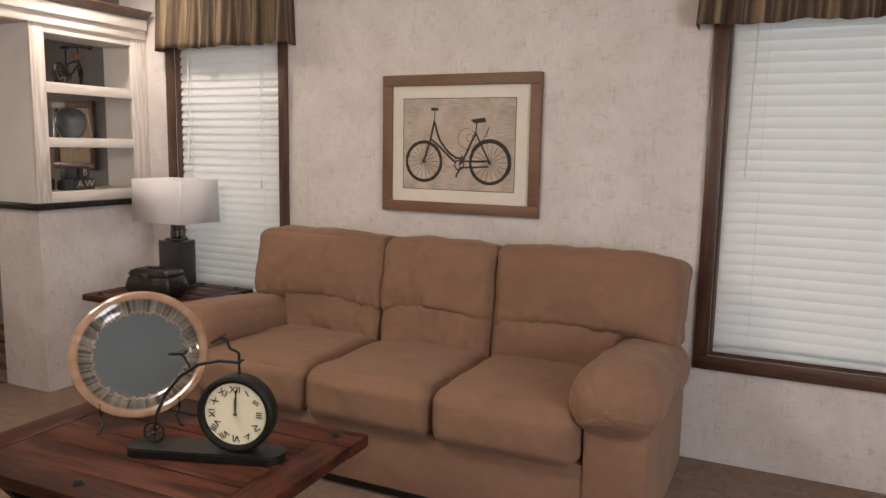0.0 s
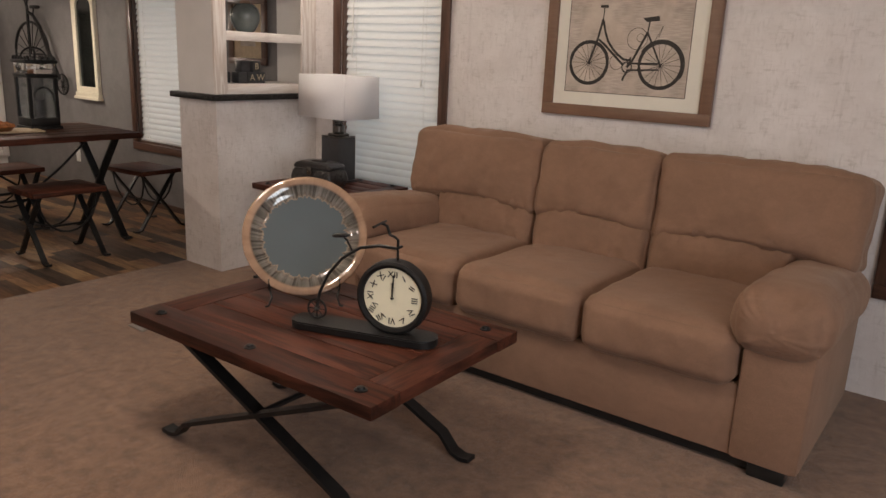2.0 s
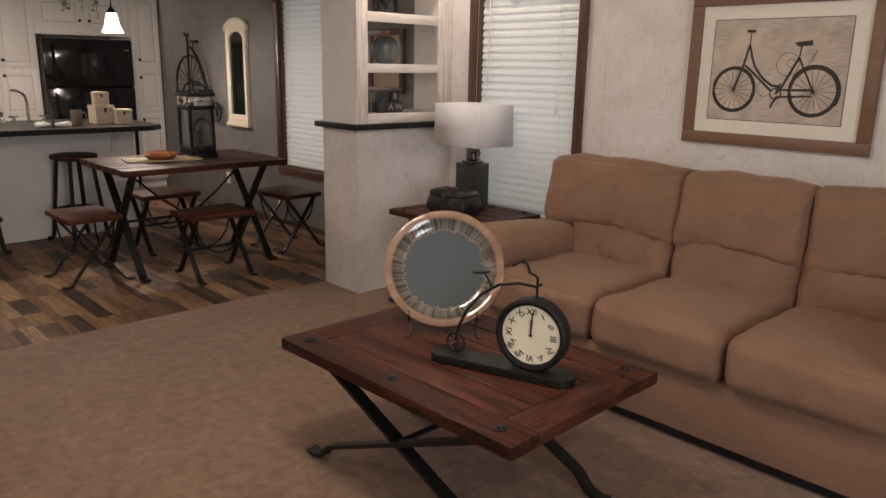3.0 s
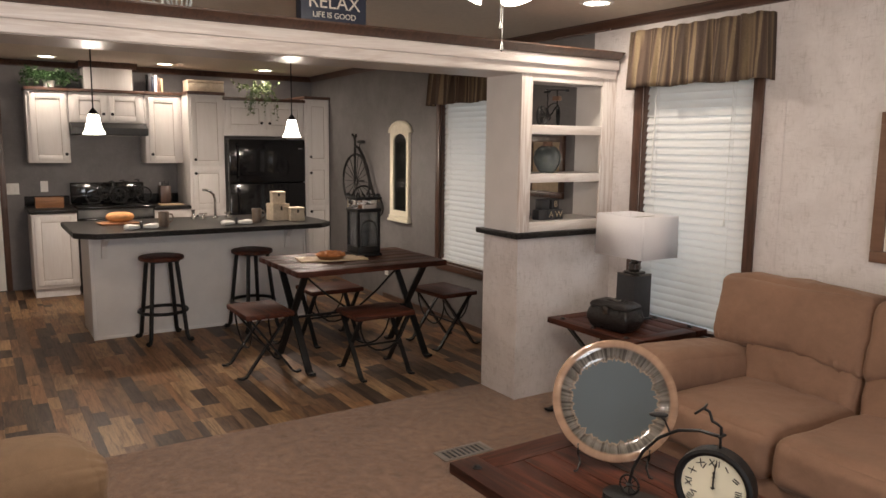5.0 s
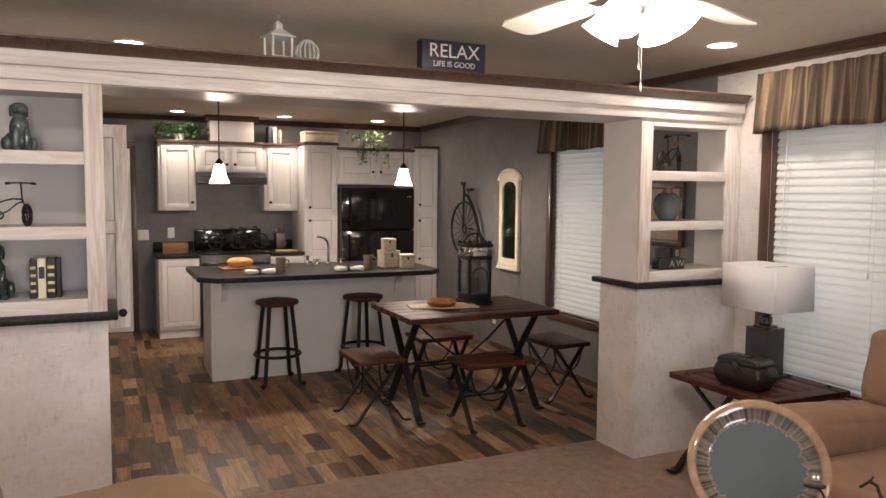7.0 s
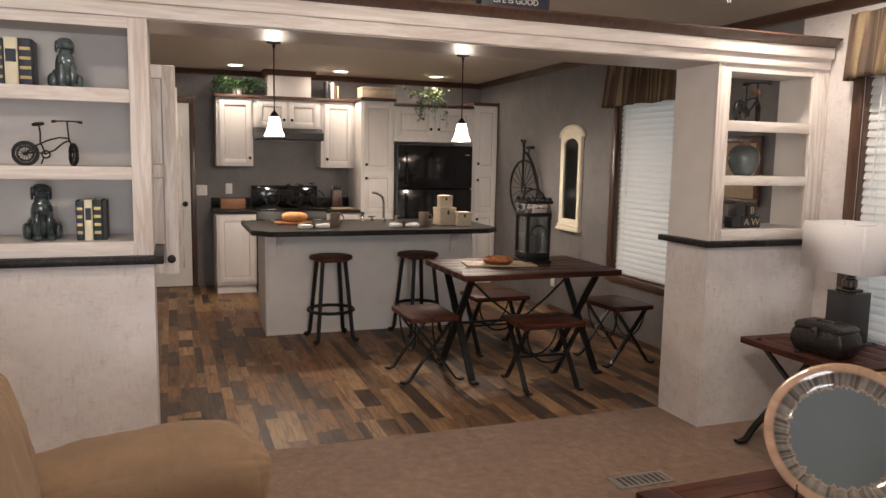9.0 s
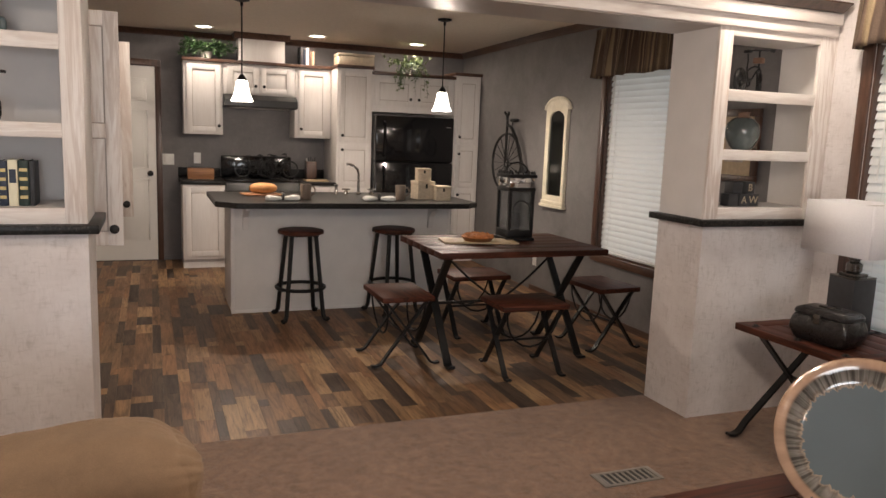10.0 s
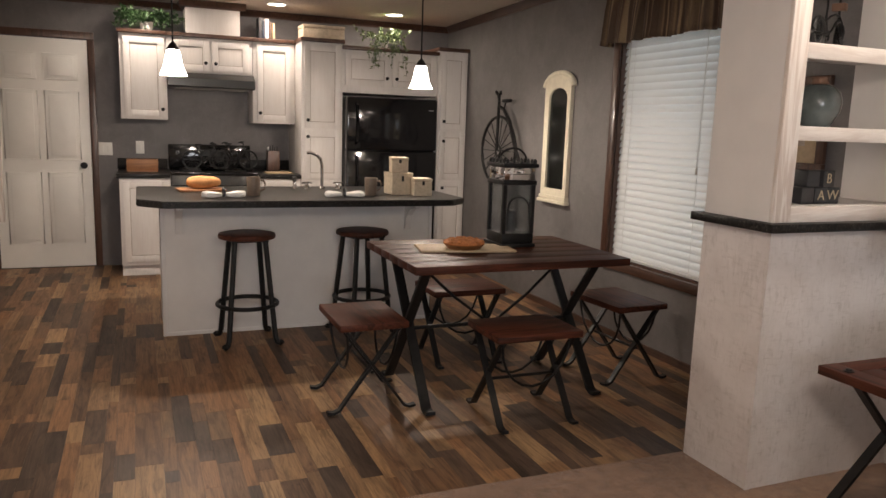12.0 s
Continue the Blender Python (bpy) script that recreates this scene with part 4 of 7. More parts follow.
# added black strip; the dark edge here is the refrigerator beyond
part("end_panel", boxes((IX0 + 0.0, IX1, 2.2225, 2.232, 0, 0.862)), "black_satin", isl, "thin black strip added on the island end")
for y in (0.52, 2.04):
    bm = bmesh.new()
    extrude_poly(bm, [(0, 0), (0.22, 0), (0.22, -0.03), (0.12, -0.05), (0.05, -0.10), (0.025, -0.20), (0, -0.20)], -0.02, 0.02)
    turn(bm, Matrix.Translation((IX1, y, 0.862)) @ pose(0, 0, 0, 90, 0, 0))
    part("bracket", bm, "island", isl)
top = thing("island_worktop", "dark speckled laminate worktop with clipped corners", "worktop")
bm = extrude_poly(bmesh.new(), [(-5.93, 0.42), (-5.93, 2.22), (-6.05, 2.35), (-6.97, 2.35), (-6.97, 0.28), (-6.08, 0.28)], 0.864, 0.905)
bmesh.ops.bevel(bm, geom=bm.edges[:], offset=0.005, segments=2, affect="EDGES")
part("top", bm, "counter", top)

# ---- seating ----


def text_mesh(body, size, depth=0.001):
    c = bpy.data.curves.new("lettering", "FONT")
    c.body, c.size, c.extrude, c.align_x, c.align_y = body, size, depth, "CENTER", "CENTER"
    ob = bpy.data.objects.new("lettering", c)
    scene.collection.objects.link(ob)
    me = bpy.data.meshes.new_from_object(ob.evaluated_get(bpy.context.evaluated_depsgraph_get()))
    bpy.data.objects.remove(ob)
    bpy.data.curves.remove(c)
    return me


def lettering(name, body, size, material, parent, at):
    me = text_mesh(body, size)
    me.materials.append(M[material])
    ob = new(name, me)
    ob.parent = parent
    ob.matrix_basis = at
    return ob


def gathers(bm, h, seed, top, bottom, amt=0.017, reach=0.075):
    """Short folds running away from a seam on the front face."""
    for v in bm.verts:
        if v.co.y > 0:
            continue
        for on, d in ((top, h / 2 - v.co.z), (bottom, h / 2 + v.co.z)):
            if on and d < reach * 1.6:
                k = noise.noise(Vector((v.co.x * 27 + d * 9, seed * 3.7, d * 6)))
                where = max(0.0, 0.35 + noise.noise(Vector((v.co.x * 5, seed * 1.9, 2.0))) * 1.3)
                f = math.exp(-(d / reach) ** 2) * where
                v.co.y += amt * on * f * (1 - 2.2 * abs(k))
    return bm


def pucker(bm, seed, amt=0.008, z_edge=None, y_front=True):
    """Pulls small gathers into the upholstery."""
    for v in bm.verts:
        k = noise.noise(Vector((v.co.x * 22, v.co.y * 5 + seed, v.co.z * 9)))
        v.co += v.co.normalized() * amt * k * abs(k)
    return bm


def seat_cushion(w, d, h, seed):
    bm = cushion((w, d, h), 34, 5.0, 0.022, 0.012, seed, 0.058)
    for v in bm.verts:
        t = -v.co.y / (d / 2)
        if v.co.z > 0 and t > 0:
            v.co.z += 0.012 * t
    return pucker(gathers(bm, h, seed, 0.4, 0.0), seed, 0.007)


def back_cushion(w, d, h, seed, arch=0.02):
    """Upper or lumbar pillow; its lower edge arches upwards in the middle and is gathered."""
    bm = cushion((w, d, h), 44, 4.2, 0.03, 0.013, seed, 0.048)
    for v in bm.verts:
        u, s = v.co.x / (w / 2), v.co.z / (h / 2)
        if s < 0:
            g = noise.noise(Vector((v.co.x * 26, seed, 0)))
            v.co.y += (0.02 * g) * s * s * (1 if v.co.y < 0 else 0)
            v.co.z += arch * (1 - u * u) * s * s
        if s > 0.5:
            v.co.z += 0.008 * noise.noise(Vector((v.co.x * 7, seed, 3)))
    return pucker(gathers(bm, h, seed, 1.6 if arch == 0 else 0.5, 2.6 if arch == 0 else 2.2), seed + 5, 0.014)


def arm_pad(w, d, h, seed):
    bm = cushion((w, d, h), 40, 2.7, 0.014, 0.014, seed, min(w, h) / 2 - 0.008)
    for v in bm.verts:
        s = v.co.y / (d / 2)
        if s < -0.6:
            a = math.atan2(v.co.z + 0.02, v.co.x)
            g = 1 - 2 * abs(noise.noise(Vector((math.cos(a) * 4, math.sin(a) * 4, seed))))
            v.co -= Vector((v.co.x, 0, v.co.z)).normalized() * 0.008 * g * (-s - 0.6) if abs(v.co.x) + abs(v.co.z) > 0.01 else Vector()
            v.co.y += 0.010 * g * (-s - 0.6)
            v.co.z -= 0.05 * (-s - 0.6)
    return bm


def sofa(at, label, name, category, mat, seats, seat_w, arm_out=0.23):
    root = thing(name, label, category, at)
    half = seats * seat_w / 2
    out = half + arm_out
    part("base", boxes((-half - 0.02, half + 0.02, -0.455, 0.40, 0.055, 0.315), bev=0.012), mat, root)
    # black block fills the gap under the base, where only shade lies
    part("gap_shade_block", boxes((-out + 0.05, out - 0.05, -0.42, 0.36, 0.012, 0.054)), "black_satin", root)
    for sx in (-1, 1):
        for y in (-0.435, 0.34):
            part("foot", boxes((sx * (out - 0.10) - 0.06, sx * (out - 0.10) + 0.06, y - 0.012, y + 0.05, 0.0, 0.052), bev=0.006), "black_satin", root)
        a = part("arm", boxes((min(sx * (half + 0.005), sx * out), max(sx * (half + 0.005), sx * out), -0.47, 0.36, 0.053, 0.53), bev=0.02), mat, root)
        part("arm_pad", turn(arm_pad(0.32, 0.84 if seats > 1 else 0.90, 0.222 if seats > 1 else 0.245, 3 + sx), Matrix.Translation((sx * (half + arm_out * 0.46), -0.105 if seats > 1 else -0.06, 0.538 if seats > 1 else 0.572)) @ pose(0, 0, 0, -5, 0, 0)), mat, a)
        part("welt", tube(bmesh.new(), [(sx * (half + 0.01), -0.472, 0.475), (sx * (half + arm_out * 0.5), -0.475, 0.487), (sx * out, -0.472, 0.483), (sx * (out + 0.002), 0.3, 0.49)], 0.005, 6), mat, a)
    inset = 0.05 if seats > 1 else arm_out + 0.03
    part("back_frame", boxes((-out + inset, out - inset, 0.27, 0.46, 0.30, 0.86), bev=0.04), mat, root)
    for k in range(seats):
        c = -half + seat_w * (k + 0.5)
        part("seat_cushion", turn(seat_cushion(seat_w * 0.995, 0.79, 0.195, k + 1), Matrix.Translation((c, -0.115, 0.40))), mat, root)
        part("lumbar_cushion", turn(back_cushion(seat_w * 1.0, 0.30, 0.30, k + 11, 0.0), Matrix.Translation((c, 0.25 if seats > 1 else 0.19, 0.55)) @ pose(0, 0, 0, -13, 0, 0)), mat, root)
        lo, hi = c - seat_w / 2, c + seat_w / 2
        if k == 0:
            lo -= arm_out - 0.045 if seats > 1 else 0
        if k == seats - 1:
            hi += arm_out - 0.01 if seats > 1 else 0
        part("back_cushion", turn(back_cushion((hi - lo) * 1.005, 0.33, 0.37 if seats > 1 else 0.39, k + 21, 0.045), Matrix.Translation(((lo + hi) / 2, 0.285 if seats > 1 else 0.25, 0.766 if seats > 1 else 0.77)) @ pose(0, 0, 0, -11, 0, 0)), mat, root)
    return root


sofa(pose(-1.26, 2.69, 0.004), "tan microfibre three-seat sofa with rounded pillow arms", "sofa", "sofa", "micro", 3, 0.575)
sofa(pose(-1.88, -0.52, 0.004, 0, 0, 186), "camel microfibre armchair with rounded pillow arms", "armchair", "armchair", "micro2", 1, 0.56, 0.25)

# ---- iron and mahogany tables and stools ----


def leg_pts(top, foot, flare=0.05, n=5):
    """From the top down to the floor, with a toe curling outwards."""
    top, foot = Vector(top), Vector(foot)
    d = (foot - top)
    out = Vector((d.x, d.y, 0)).normalized()
    ankle = foot - out * flare * 1.7 + Vector((0, 0, 0.075))
    pts = [top, top.lerp(ankle, 0.5), ankle, foot - out * flare * 0.9 + Vector((0, 0, 0.024)), foot - out * flare * 0.25 + Vector((0, 0, 0.0125)), foot + out * 0.02 + Vector((0, 0, 0.018))]
    return pts


def bar(pts, w, t):
    return tube(bmesh.new(), pts, w * 0.707, 4, t / w)


def bolt(parent, x, y, z):
    bm = lathe(bmesh.new(), [(0.019, 0), (0.019, 0.003), (0.012, 0.004), (0.010, 0.010), (0.0, 0.012)], 14, (x, y, z))
    part("bolt", bm, "iron", parent, "hammered iron bolt")


def plank_top(root, x0, x1, y0, y1, z0, z1, border, planks, bolts=True):
    g = 0.0015
    for a, b in ((y0, y0 + border), (y1 - border, y1)):
        part("border_plank", boxes((x0, x1, a, b, z0, z1), bev=0.003), "mahog_x", root)
    for a, b in ((x0, x0 + border), (x1 - border, x1)):
        part("end_plank", boxes((a + (0.002 if a == x0 else 0), b - (0.002 if b == x1 else 0), y0 + border + g, y1 - border - g, z0 + 0.001, z1 - 0.0006), bev=0.003), "mahog_y", root)
    w = (y1 - y0 - 2 * border) / planks
    for k in range(planks):
        a = y0 + border + w * k
        part("plank", boxes((x0 + border + g, x1 - border - g, a + g, a + w - g, z0 + 0.001, z1 - 0.002), bev=0.003), "mahog_x", root)
    if bolts:
        for x in (x0 + 0.09, (x0 + x1) / 2, x1 - 0.09):
            for y in (y0 + border / 2, y1 - border / 2):
                bolt(root, x, y, z1)


ct = thing("coffee_table", "mahogany plank coffee table on crossed black iron legs", "coffee table", pose(-1.54, 1.445, 0.004, 0, 0, 1.3))
plank_top(ct, -0.54, 0.54, -0.368, 0.368, 0.415, 0.456, 0.12, 4)
part("apron", boxes((-0.5, 0.5, -0.305, -0.265, 0.395, 0.4145), (-0.5, 0.5, 0.20, 0.24, 0.395, 0.4145)), "iron", ct)
for y in (-0.285, 0.22):
    for s in (-1, 1):
        part("leg", bar(leg_pts((-s * 0.44, y + 0.007 * s, 0.414), (s * 0.455, y + 0.007 * s, 0), 0.06), 0.045, 0.014), "iron", ct)
part("stretcher", tube(bmesh.new(), [(0, -0.28, 0.225), (0, 0.22, 0.225)], 0.010, 8), "iron", ct)

et = thing("end_table", "mahogany plank end table on crossed black iron legs", "end table", pose(-2.945, 2.87, 0.004))
plank_top(et, -0.365, 0.33, -0.30, 0.30, 0.532, 0.566, 0.09, 4)
for x in (-0.27, 0.24):
    for s in (-1, 1):
        part("leg", bar(leg_pts((x + 0.007 * s, -s * 0.235, 0.531), (x + 0.007 * s, s * 0.34 if s < 0 else 0.28, 0), 0.05), 0.036, 0.013), "iron", et)
part("stretcher", tube(bmesh.new(), [(-0.27, 0, 0.29), (0.24, 0, 0.29)], 0.008, 8), "iron", et)

dt = thing("dining_table", "mahogany plank dining table on crossed black iron legs", "dining table", pose(-4.90, 2.025, 0))
for k in range(6):
    part("plank", boxes((-0.395 + 0.1317 * k + 0.0004, -0.395 + 0.1317 * (k + 1) - 0.0004, -0.58, 0.58, 0.712, 0.75 - 0.0004 * (k % 2)), bev=0.0012), "mahog_y", dt)
for y in (-0.47, 0.47):
    for s in (-1, 1):
        part("leg", bar(leg_pts((-s * 0.27, y + 0.008 * s, 0.711), (s * 0.31, y + 0.008 * s, 0), 0.05), 0.048, 0.017), "iron", dt)
    part("brace", tube(bmesh.new(), [(0, y * 0.92, 0.70), (0, y * 0.45, 0.50), (0, y * 0.06, 0.365)], 0.008, 8), "iron", dt)
part("stretcher", tube(bmesh.new(), [(0, -0.47, 0.355), (0, 0.47, 0.355)], 0.010, 8), "iron", dt)


def dining_stool():
    root = thing("dining_stool", "low stool with a mahogany seat on crossed iron legs", "stool", group="stools round the dining table")
    bm = boxes((-0.225, 0.225, -0.17, 0.17, 0.418, 0.452), bev=0.006)
    part("seat", bm, "mahog_x", root)
    for x in (-0.185, 0.185):
        for s in (-1, 1):
            part("leg", bar(leg_pts((x + 0.006 * s, -s * 0.135, 0.417), (x + 0.006 * s, s * 0.20, 0), 0.045), 0.031, 0.013), "iron", root)
    part("stretcher", tube(bmesh.new(), [(-0.185, 0, 0.20), (0.185, 0, 0.20)], 0.008, 8), "iron", root)
    for sy in (-1, 1):
        bm = bmesh.new()
        pts = [(0.178 * math.cos(radians(180 + 18 * k)), sy * (0.125 - 0.02 * math.sin(radians(18 * k))), 0.40 - 0.22 * math.sin(radians(18 * k))) for k in range(11)]
        tube(bm, pts, 0.0065, 8)
        part("curved_brace", bm, "iron", root)
    return root


st = dining_stool()
st.matrix_basis = pose(-4.91, 1.315, 0)
copy_thing(st, pose(-4.48, 2.0, 0, 0, 0, 90))
copy_thing(st, pose(-5.41, 2.06, 0, 0, 0, 90))
copy_thing(st, pose(-4.885, 2.82, 0, 0, 0, 4))


def bar_stool():
    root = thing("bar_stool", "round mahogany bar stool on four black iron legs", "bar stool", group="stools at the island")
    part("seat", lathe(bmesh.new(), [(0.0, 0.655), (0.155, 0.655), (0.172, 0.662), (0.175, 0.675), (0.170, 0.688), (0.14, 0.694), (0.0, 0.688)], 36), "mahog_x", root)
    for k in range(4):
        a = radians(45 + 90 * k)
        c, s = math.cos(a), math.sin(a)
        part("leg", tube(bmesh.new(), [(0.13 * c, 0.13 * s, 0.654), (0.20 * c, 0.20 * s, 0.05), (0.215 * c, 0.215 * s, 0.018), (0.235 * c, 0.235 * s, 0.012), (0.248 * c, 0.248 * s, 0.026)], 0.0165, 8), "iron", root)
    part("foot_ring", tube(bmesh.new(), circle_pts((0, 0, 0.245), 0.183, "z", 36), 0.0135, 8, closed=True), "iron", root)
    part("seat_plate", boxes((-0.11, 0.11, -0.11, 0.11, 0.645, 0.6545)), "iron", root)
    return root


bs = bar_stool()
bs.matrix_basis = pose(-6.10, 0.91, 0, 0, 0, 4)
copy_thing(bs, pose(-6.13, 1.66, 0, 0, 0, 14))

# ---- things on the coffee table ----
TOP = 0.4605


def bicycle(L, r_tube, root, mat="iron", spokes=8):
    """A small metal bicycle along local x, wheels on z = 0."""
    r = 0.21 * L
    a, b = (-0.29 * L, 0, r), (0.29 * L, 0, r)
    for nm, c, ax in (("rear_wheel", a, "y"), ("front_wheel", b, "y")):
        bm = tube(bmesh.new(), circle_pts(c, r * 0.93, ax, 28), r_tube * 1.5, 6, closed=True)
        for k in range(spokes):
            t = math.pi * k / spokes
            tube(bm, [(c[0] - r * 0.9 * math.cos(t), 0, c[2] - r * 0.9 * math.sin(t)), (c[0] + r * 0.9 * math.cos(t), 0, c[2] + r * 0.9 * math.sin(t))], r_tube * 0.35, 4)
        part(nm, bm, mat, root)
    crank, head, seat = (-0.03 * L, 0, 0.2 * L), (0.2 * L, 0, 0.46 * L), (-0.13 * L, 0, 0.46 * L)
    bm = bmesh.new()
    tube(bm, [a, crank, seat, a], r_tube, 6)
    tube(bm, [seat, (-0.135 * L, 0, 0.54 * L)], r_tube, 6)
    tube(bm, [crank, (0.05 * L, 0, 0.26 * L), (0.14 * L, 0, 0.38 * L), head], r_tube, 6)
    tube(bm, [(-0.11 * L, 0, 0.36 * L), (0.02 * L, 0, 0.41 * L), (0.12 * L, 0, 0.45 * L), head], r_tube, 6)
    tube(bm, [b, (0.235 * L, 0, 0.36 * L), (0.19 * L, 0, 0.50 * L), (0.175 * L, 0, 0.60 * L)], r_tube, 6)
    tube(bm, circle_pts(crank, 0.06 * L, "y", 14), r_tube, 5, closed=True)
    part("frame", bm, mat, root)
    part("saddle", turn(cushion((0.16 * L, 0.07 * L, 0.035 * L), 4, 3, 0, 0), Matrix.Translation((-0.14 * L, 0, 0.555 * L))), mat, root)
    part("handlebar", tube(bmesh.new(), [(0.11 * L, -0.12 * L, 0.58 * L), (0.17 * L, -0.07 * L, 0.605 * L), (0.175 * L, 0, 0.605 * L), (0.17 * L, 0.07 * L, 0.605 * L), (0.11 * L, 0.12 * L, 0.58 * L)], r_tube * 1.1, 6), mat, root)
    return root


clock = thing("table_clock", "black penny-farthing table clock with roman numerals", "clock", pose(-1.36, 1.45, TOP, 0, 0, 19))
bm = extrude_poly(bmesh.new(), [(0.25 * 1.0 * (math.cos(t) * 0.2 + (0.8 if math.cos(t) > 0 else -0.8)), 0.055 * math.sin(t)) for t in [radians(10 * k + 5) for k in range(36)]], 0.0, 0.026)
bmesh.ops.bevel(bm, geom=bm.edges[:], offset=0.004, segments=2, affect="EDGES")
part("base", bm, "iron", clock)
CC = (0.105, 0, 0.026 + 0.117)
bm = turn(lathe(bmesh.new(), [(0.0, -0.028), (0.108, -0.028), (0.117, -0.022), (0.119, 0.0), (0.117, 0.026), (0.108, 0.030), (0.098, 0.026), (0.096, 0.018), (0.0, 0.018)], 56), Matrix.Translation(CC) @ pose(0, 0, 0, 90, 0, 0))
cw = part("clock_case", bm, "iron", clock)
FY = -0.0195
part("dial", turn(lathe(bmesh.new(), [(0.0, 0.0), (0.0955, 0.0), (0.0955, 0.0012), (0.0, 0.0012)], 48), Matrix.Translation((CC[0], FY + 0.0014, CC[2])) @ pose(0, 0, 0, 90, 0, 0)), "dial", clock, "cream paper dial")
for k, num in enumerate(("XII", "I", "II", "III", "IV", "V", "VI", "VII", "VIII", "IX", "X", "XI")):
    a = radians(90 - 30 * k)
    at = Matrix.Translation((CC[0] + 0.075 * math.cos(a), FY - 0.0004, CC[2] + 0.075 * math.sin(a))) @ Matrix.Rotation(-radians(30 * k), 4, "Y") @ pose(0, 0, 0, 90, 0, 0)
    lettering("numeral", num, 0.0285, "ink", clock, at)
bm = bmesh.new()
for ang, ln, wd in ((3, 0.075, 0.0022), (1, 0.05, 0.003)):
    a = radians(90 - ang)
    tube(bm, [(CC[0], FY - 0.0025, CC[2]), (CC[0] + ln * math.cos(a), FY - 0.0025, CC[2] + ln * math.sin(a))], wd, 4)
for ln in (0.034, 0.046):
    lathe(bm, [(0.0, -0.0035), (0.0055, 0), (0.0, 0.0035)], 8, (CC[0] + ln * 0.03, FY - 0.003, CC[2] + ln))
lathe(bm, [(0.0, -0.006), (0.0065, 0), (0.0, 0.006)], 10, (CC[0], FY - 0.003, CC[2]))
part("pointers", bm, "ink", clock)
sw = (-0.165, 0, 0.026 + 0.036)
bm = tube(bmesh.new(), circle_pts(sw, 0.032, "y", 24), 0.004, 6, closed=True)
for k in range(4):
    t = math.pi * k / 4
    tube(bm, [(sw[0] - 0.03 * math.cos(t), 0, sw[2] - 0.03 * math.sin(t)), (sw[0] + 0.03 * math.cos(t), 0, sw[2] + 0.03 * math.sin(t))], 0.0018, 5)
lathe(bm, [(0.0, -0.012), (0.013, 0), (0.0, 0.012)], 10, sw)
part("small_wheel", bm, "iron", clock)
bm = bmesh.new()
tube(bm, [(-0.165, 0, 0.07), (-0.155, 0, 0.12), (-0.125, 0, 0.185), (-0.075, 0, 0.245), (-0.015, 0, 0.285), (0.05, 0, 0.30), (0.115, 0, 0.297)], 0.0052, 8)
tube(bm, [(0.112, 0, 0.262), (0.112, 0, 0.325), (0.10, 0, 0.333), (0.085, 0, 0.338), (0.075, 0, 0.365), (0.055, 0, 0.372)], 0.0045, 8)
tube(bm, [(0.112, -0.02, 0.30), (0.125, 0, 0.306), (0.112, 0.02, 0.30)], 0.004, 6)
tube(bm, [(0.05, -0.05, 0.368), (0.058, 0, 0.373), (0.05, 0.05, 0.368)], 0.004, 6)
tube(bm, [(-0.04, 0, 0.268), (-0.06, 0, 0.305), (-0.075, 0, 0.316)], 0.0035, 6)
part("backbone", bm, "iron", clock)
part("saddle", turn(cushion((0.06, 0.03, 0.012), 4, 3, 0, 0), Matrix.Translation((-0.08, 0, 0.318)) @ pose(0, 0, 0, 0, -8, 0)), "iron", clock)

# plate leaning on an easel; its face looks along local +z
pl = thing("decor_plate", "large glazed plate, teal centre and brown rim, on an easel", "plate", pose(-1.70, 1.51, TOP, 0, 0, 46) @ Matrix.Diagonal((0.96, 0.96, 0.96, 1)))
R = 0.233
prof = [(0.0, 0.0), (0.155, 0.0), (0.172, 0.004), (0.188, 0.016), (0.205, 0.024), (0.214, 0.027), (0.228, 0.029), (R, 0.026), (R + 0.001, 0.020), (0.23, 0.014), (0.19, 0.004), (0.15, -0.012), (0.0, -0.012)]
plate = part("dish", lathe(bmesh.new(), prof, 96), "glaze", pl)
plate.matrix_basis = pose(0, 0.155, 0.022 + R * math.cos(radians(30)), 90 - 30, 0, 0)
bm = bmesh.new()
for sx in (-1, 1):
    tube(bm, [(sx * 0.128, 0.012, 0.098), (sx * 0.128, 0.008, 0.078), (sx * 0.128, 0.02, 0.056), (sx * 0.126, 0.06, 0.047), (sx * 0.10, 0.14, 0.10), (sx * 0.05, 0.215, 0.22), (0, 0.265, 0.32)], 0.004, 8)
    tube(bm, [(sx * 0.127, 0.03, 0.052), (sx * 0.118, 0.006, 0.03), (sx * 0.128, -0.016, 0.005), (sx * 0.14, -0.022, 0.004)], 0.004, 8)
    tube(bm, [(sx * 0.126, 0.06, 0.047), (sx * 0.08, 0.17, 0.03), (0, 0.31, 0.12)], 0.0035, 8)
tube(bm, [(0, 0.265, 0.32), (0, 0.34, 0.005)], 0.004, 8)
part("easel", bm, "iron", pl, "black wire easel")

# ---- things on the end table ----
ETOP = 0.571
lampb = thing("table_lamp", "table lamp with rectangular white shade and dark square base", "lamp", pose(-3.03, 3.0, ETOP))
part("plinth", boxes((-0.081, 0.081, -0.081, 0.081, 0.0, 0.012), bev=0.003), "slate", lampb)
part("column", boxes((-0.072, 0.072, -0.072, 0.072, 0.0125, 0.268), bev=0.004), "slate", lampb)
part("cap", boxes((-0.072, 0.072, -0.072, 0.072, 0.2685, 0.277), (-0.045, 0.045, -0.045, 0.045, 0.2775, 0.29), bev=0.002), "pewter", lampb)
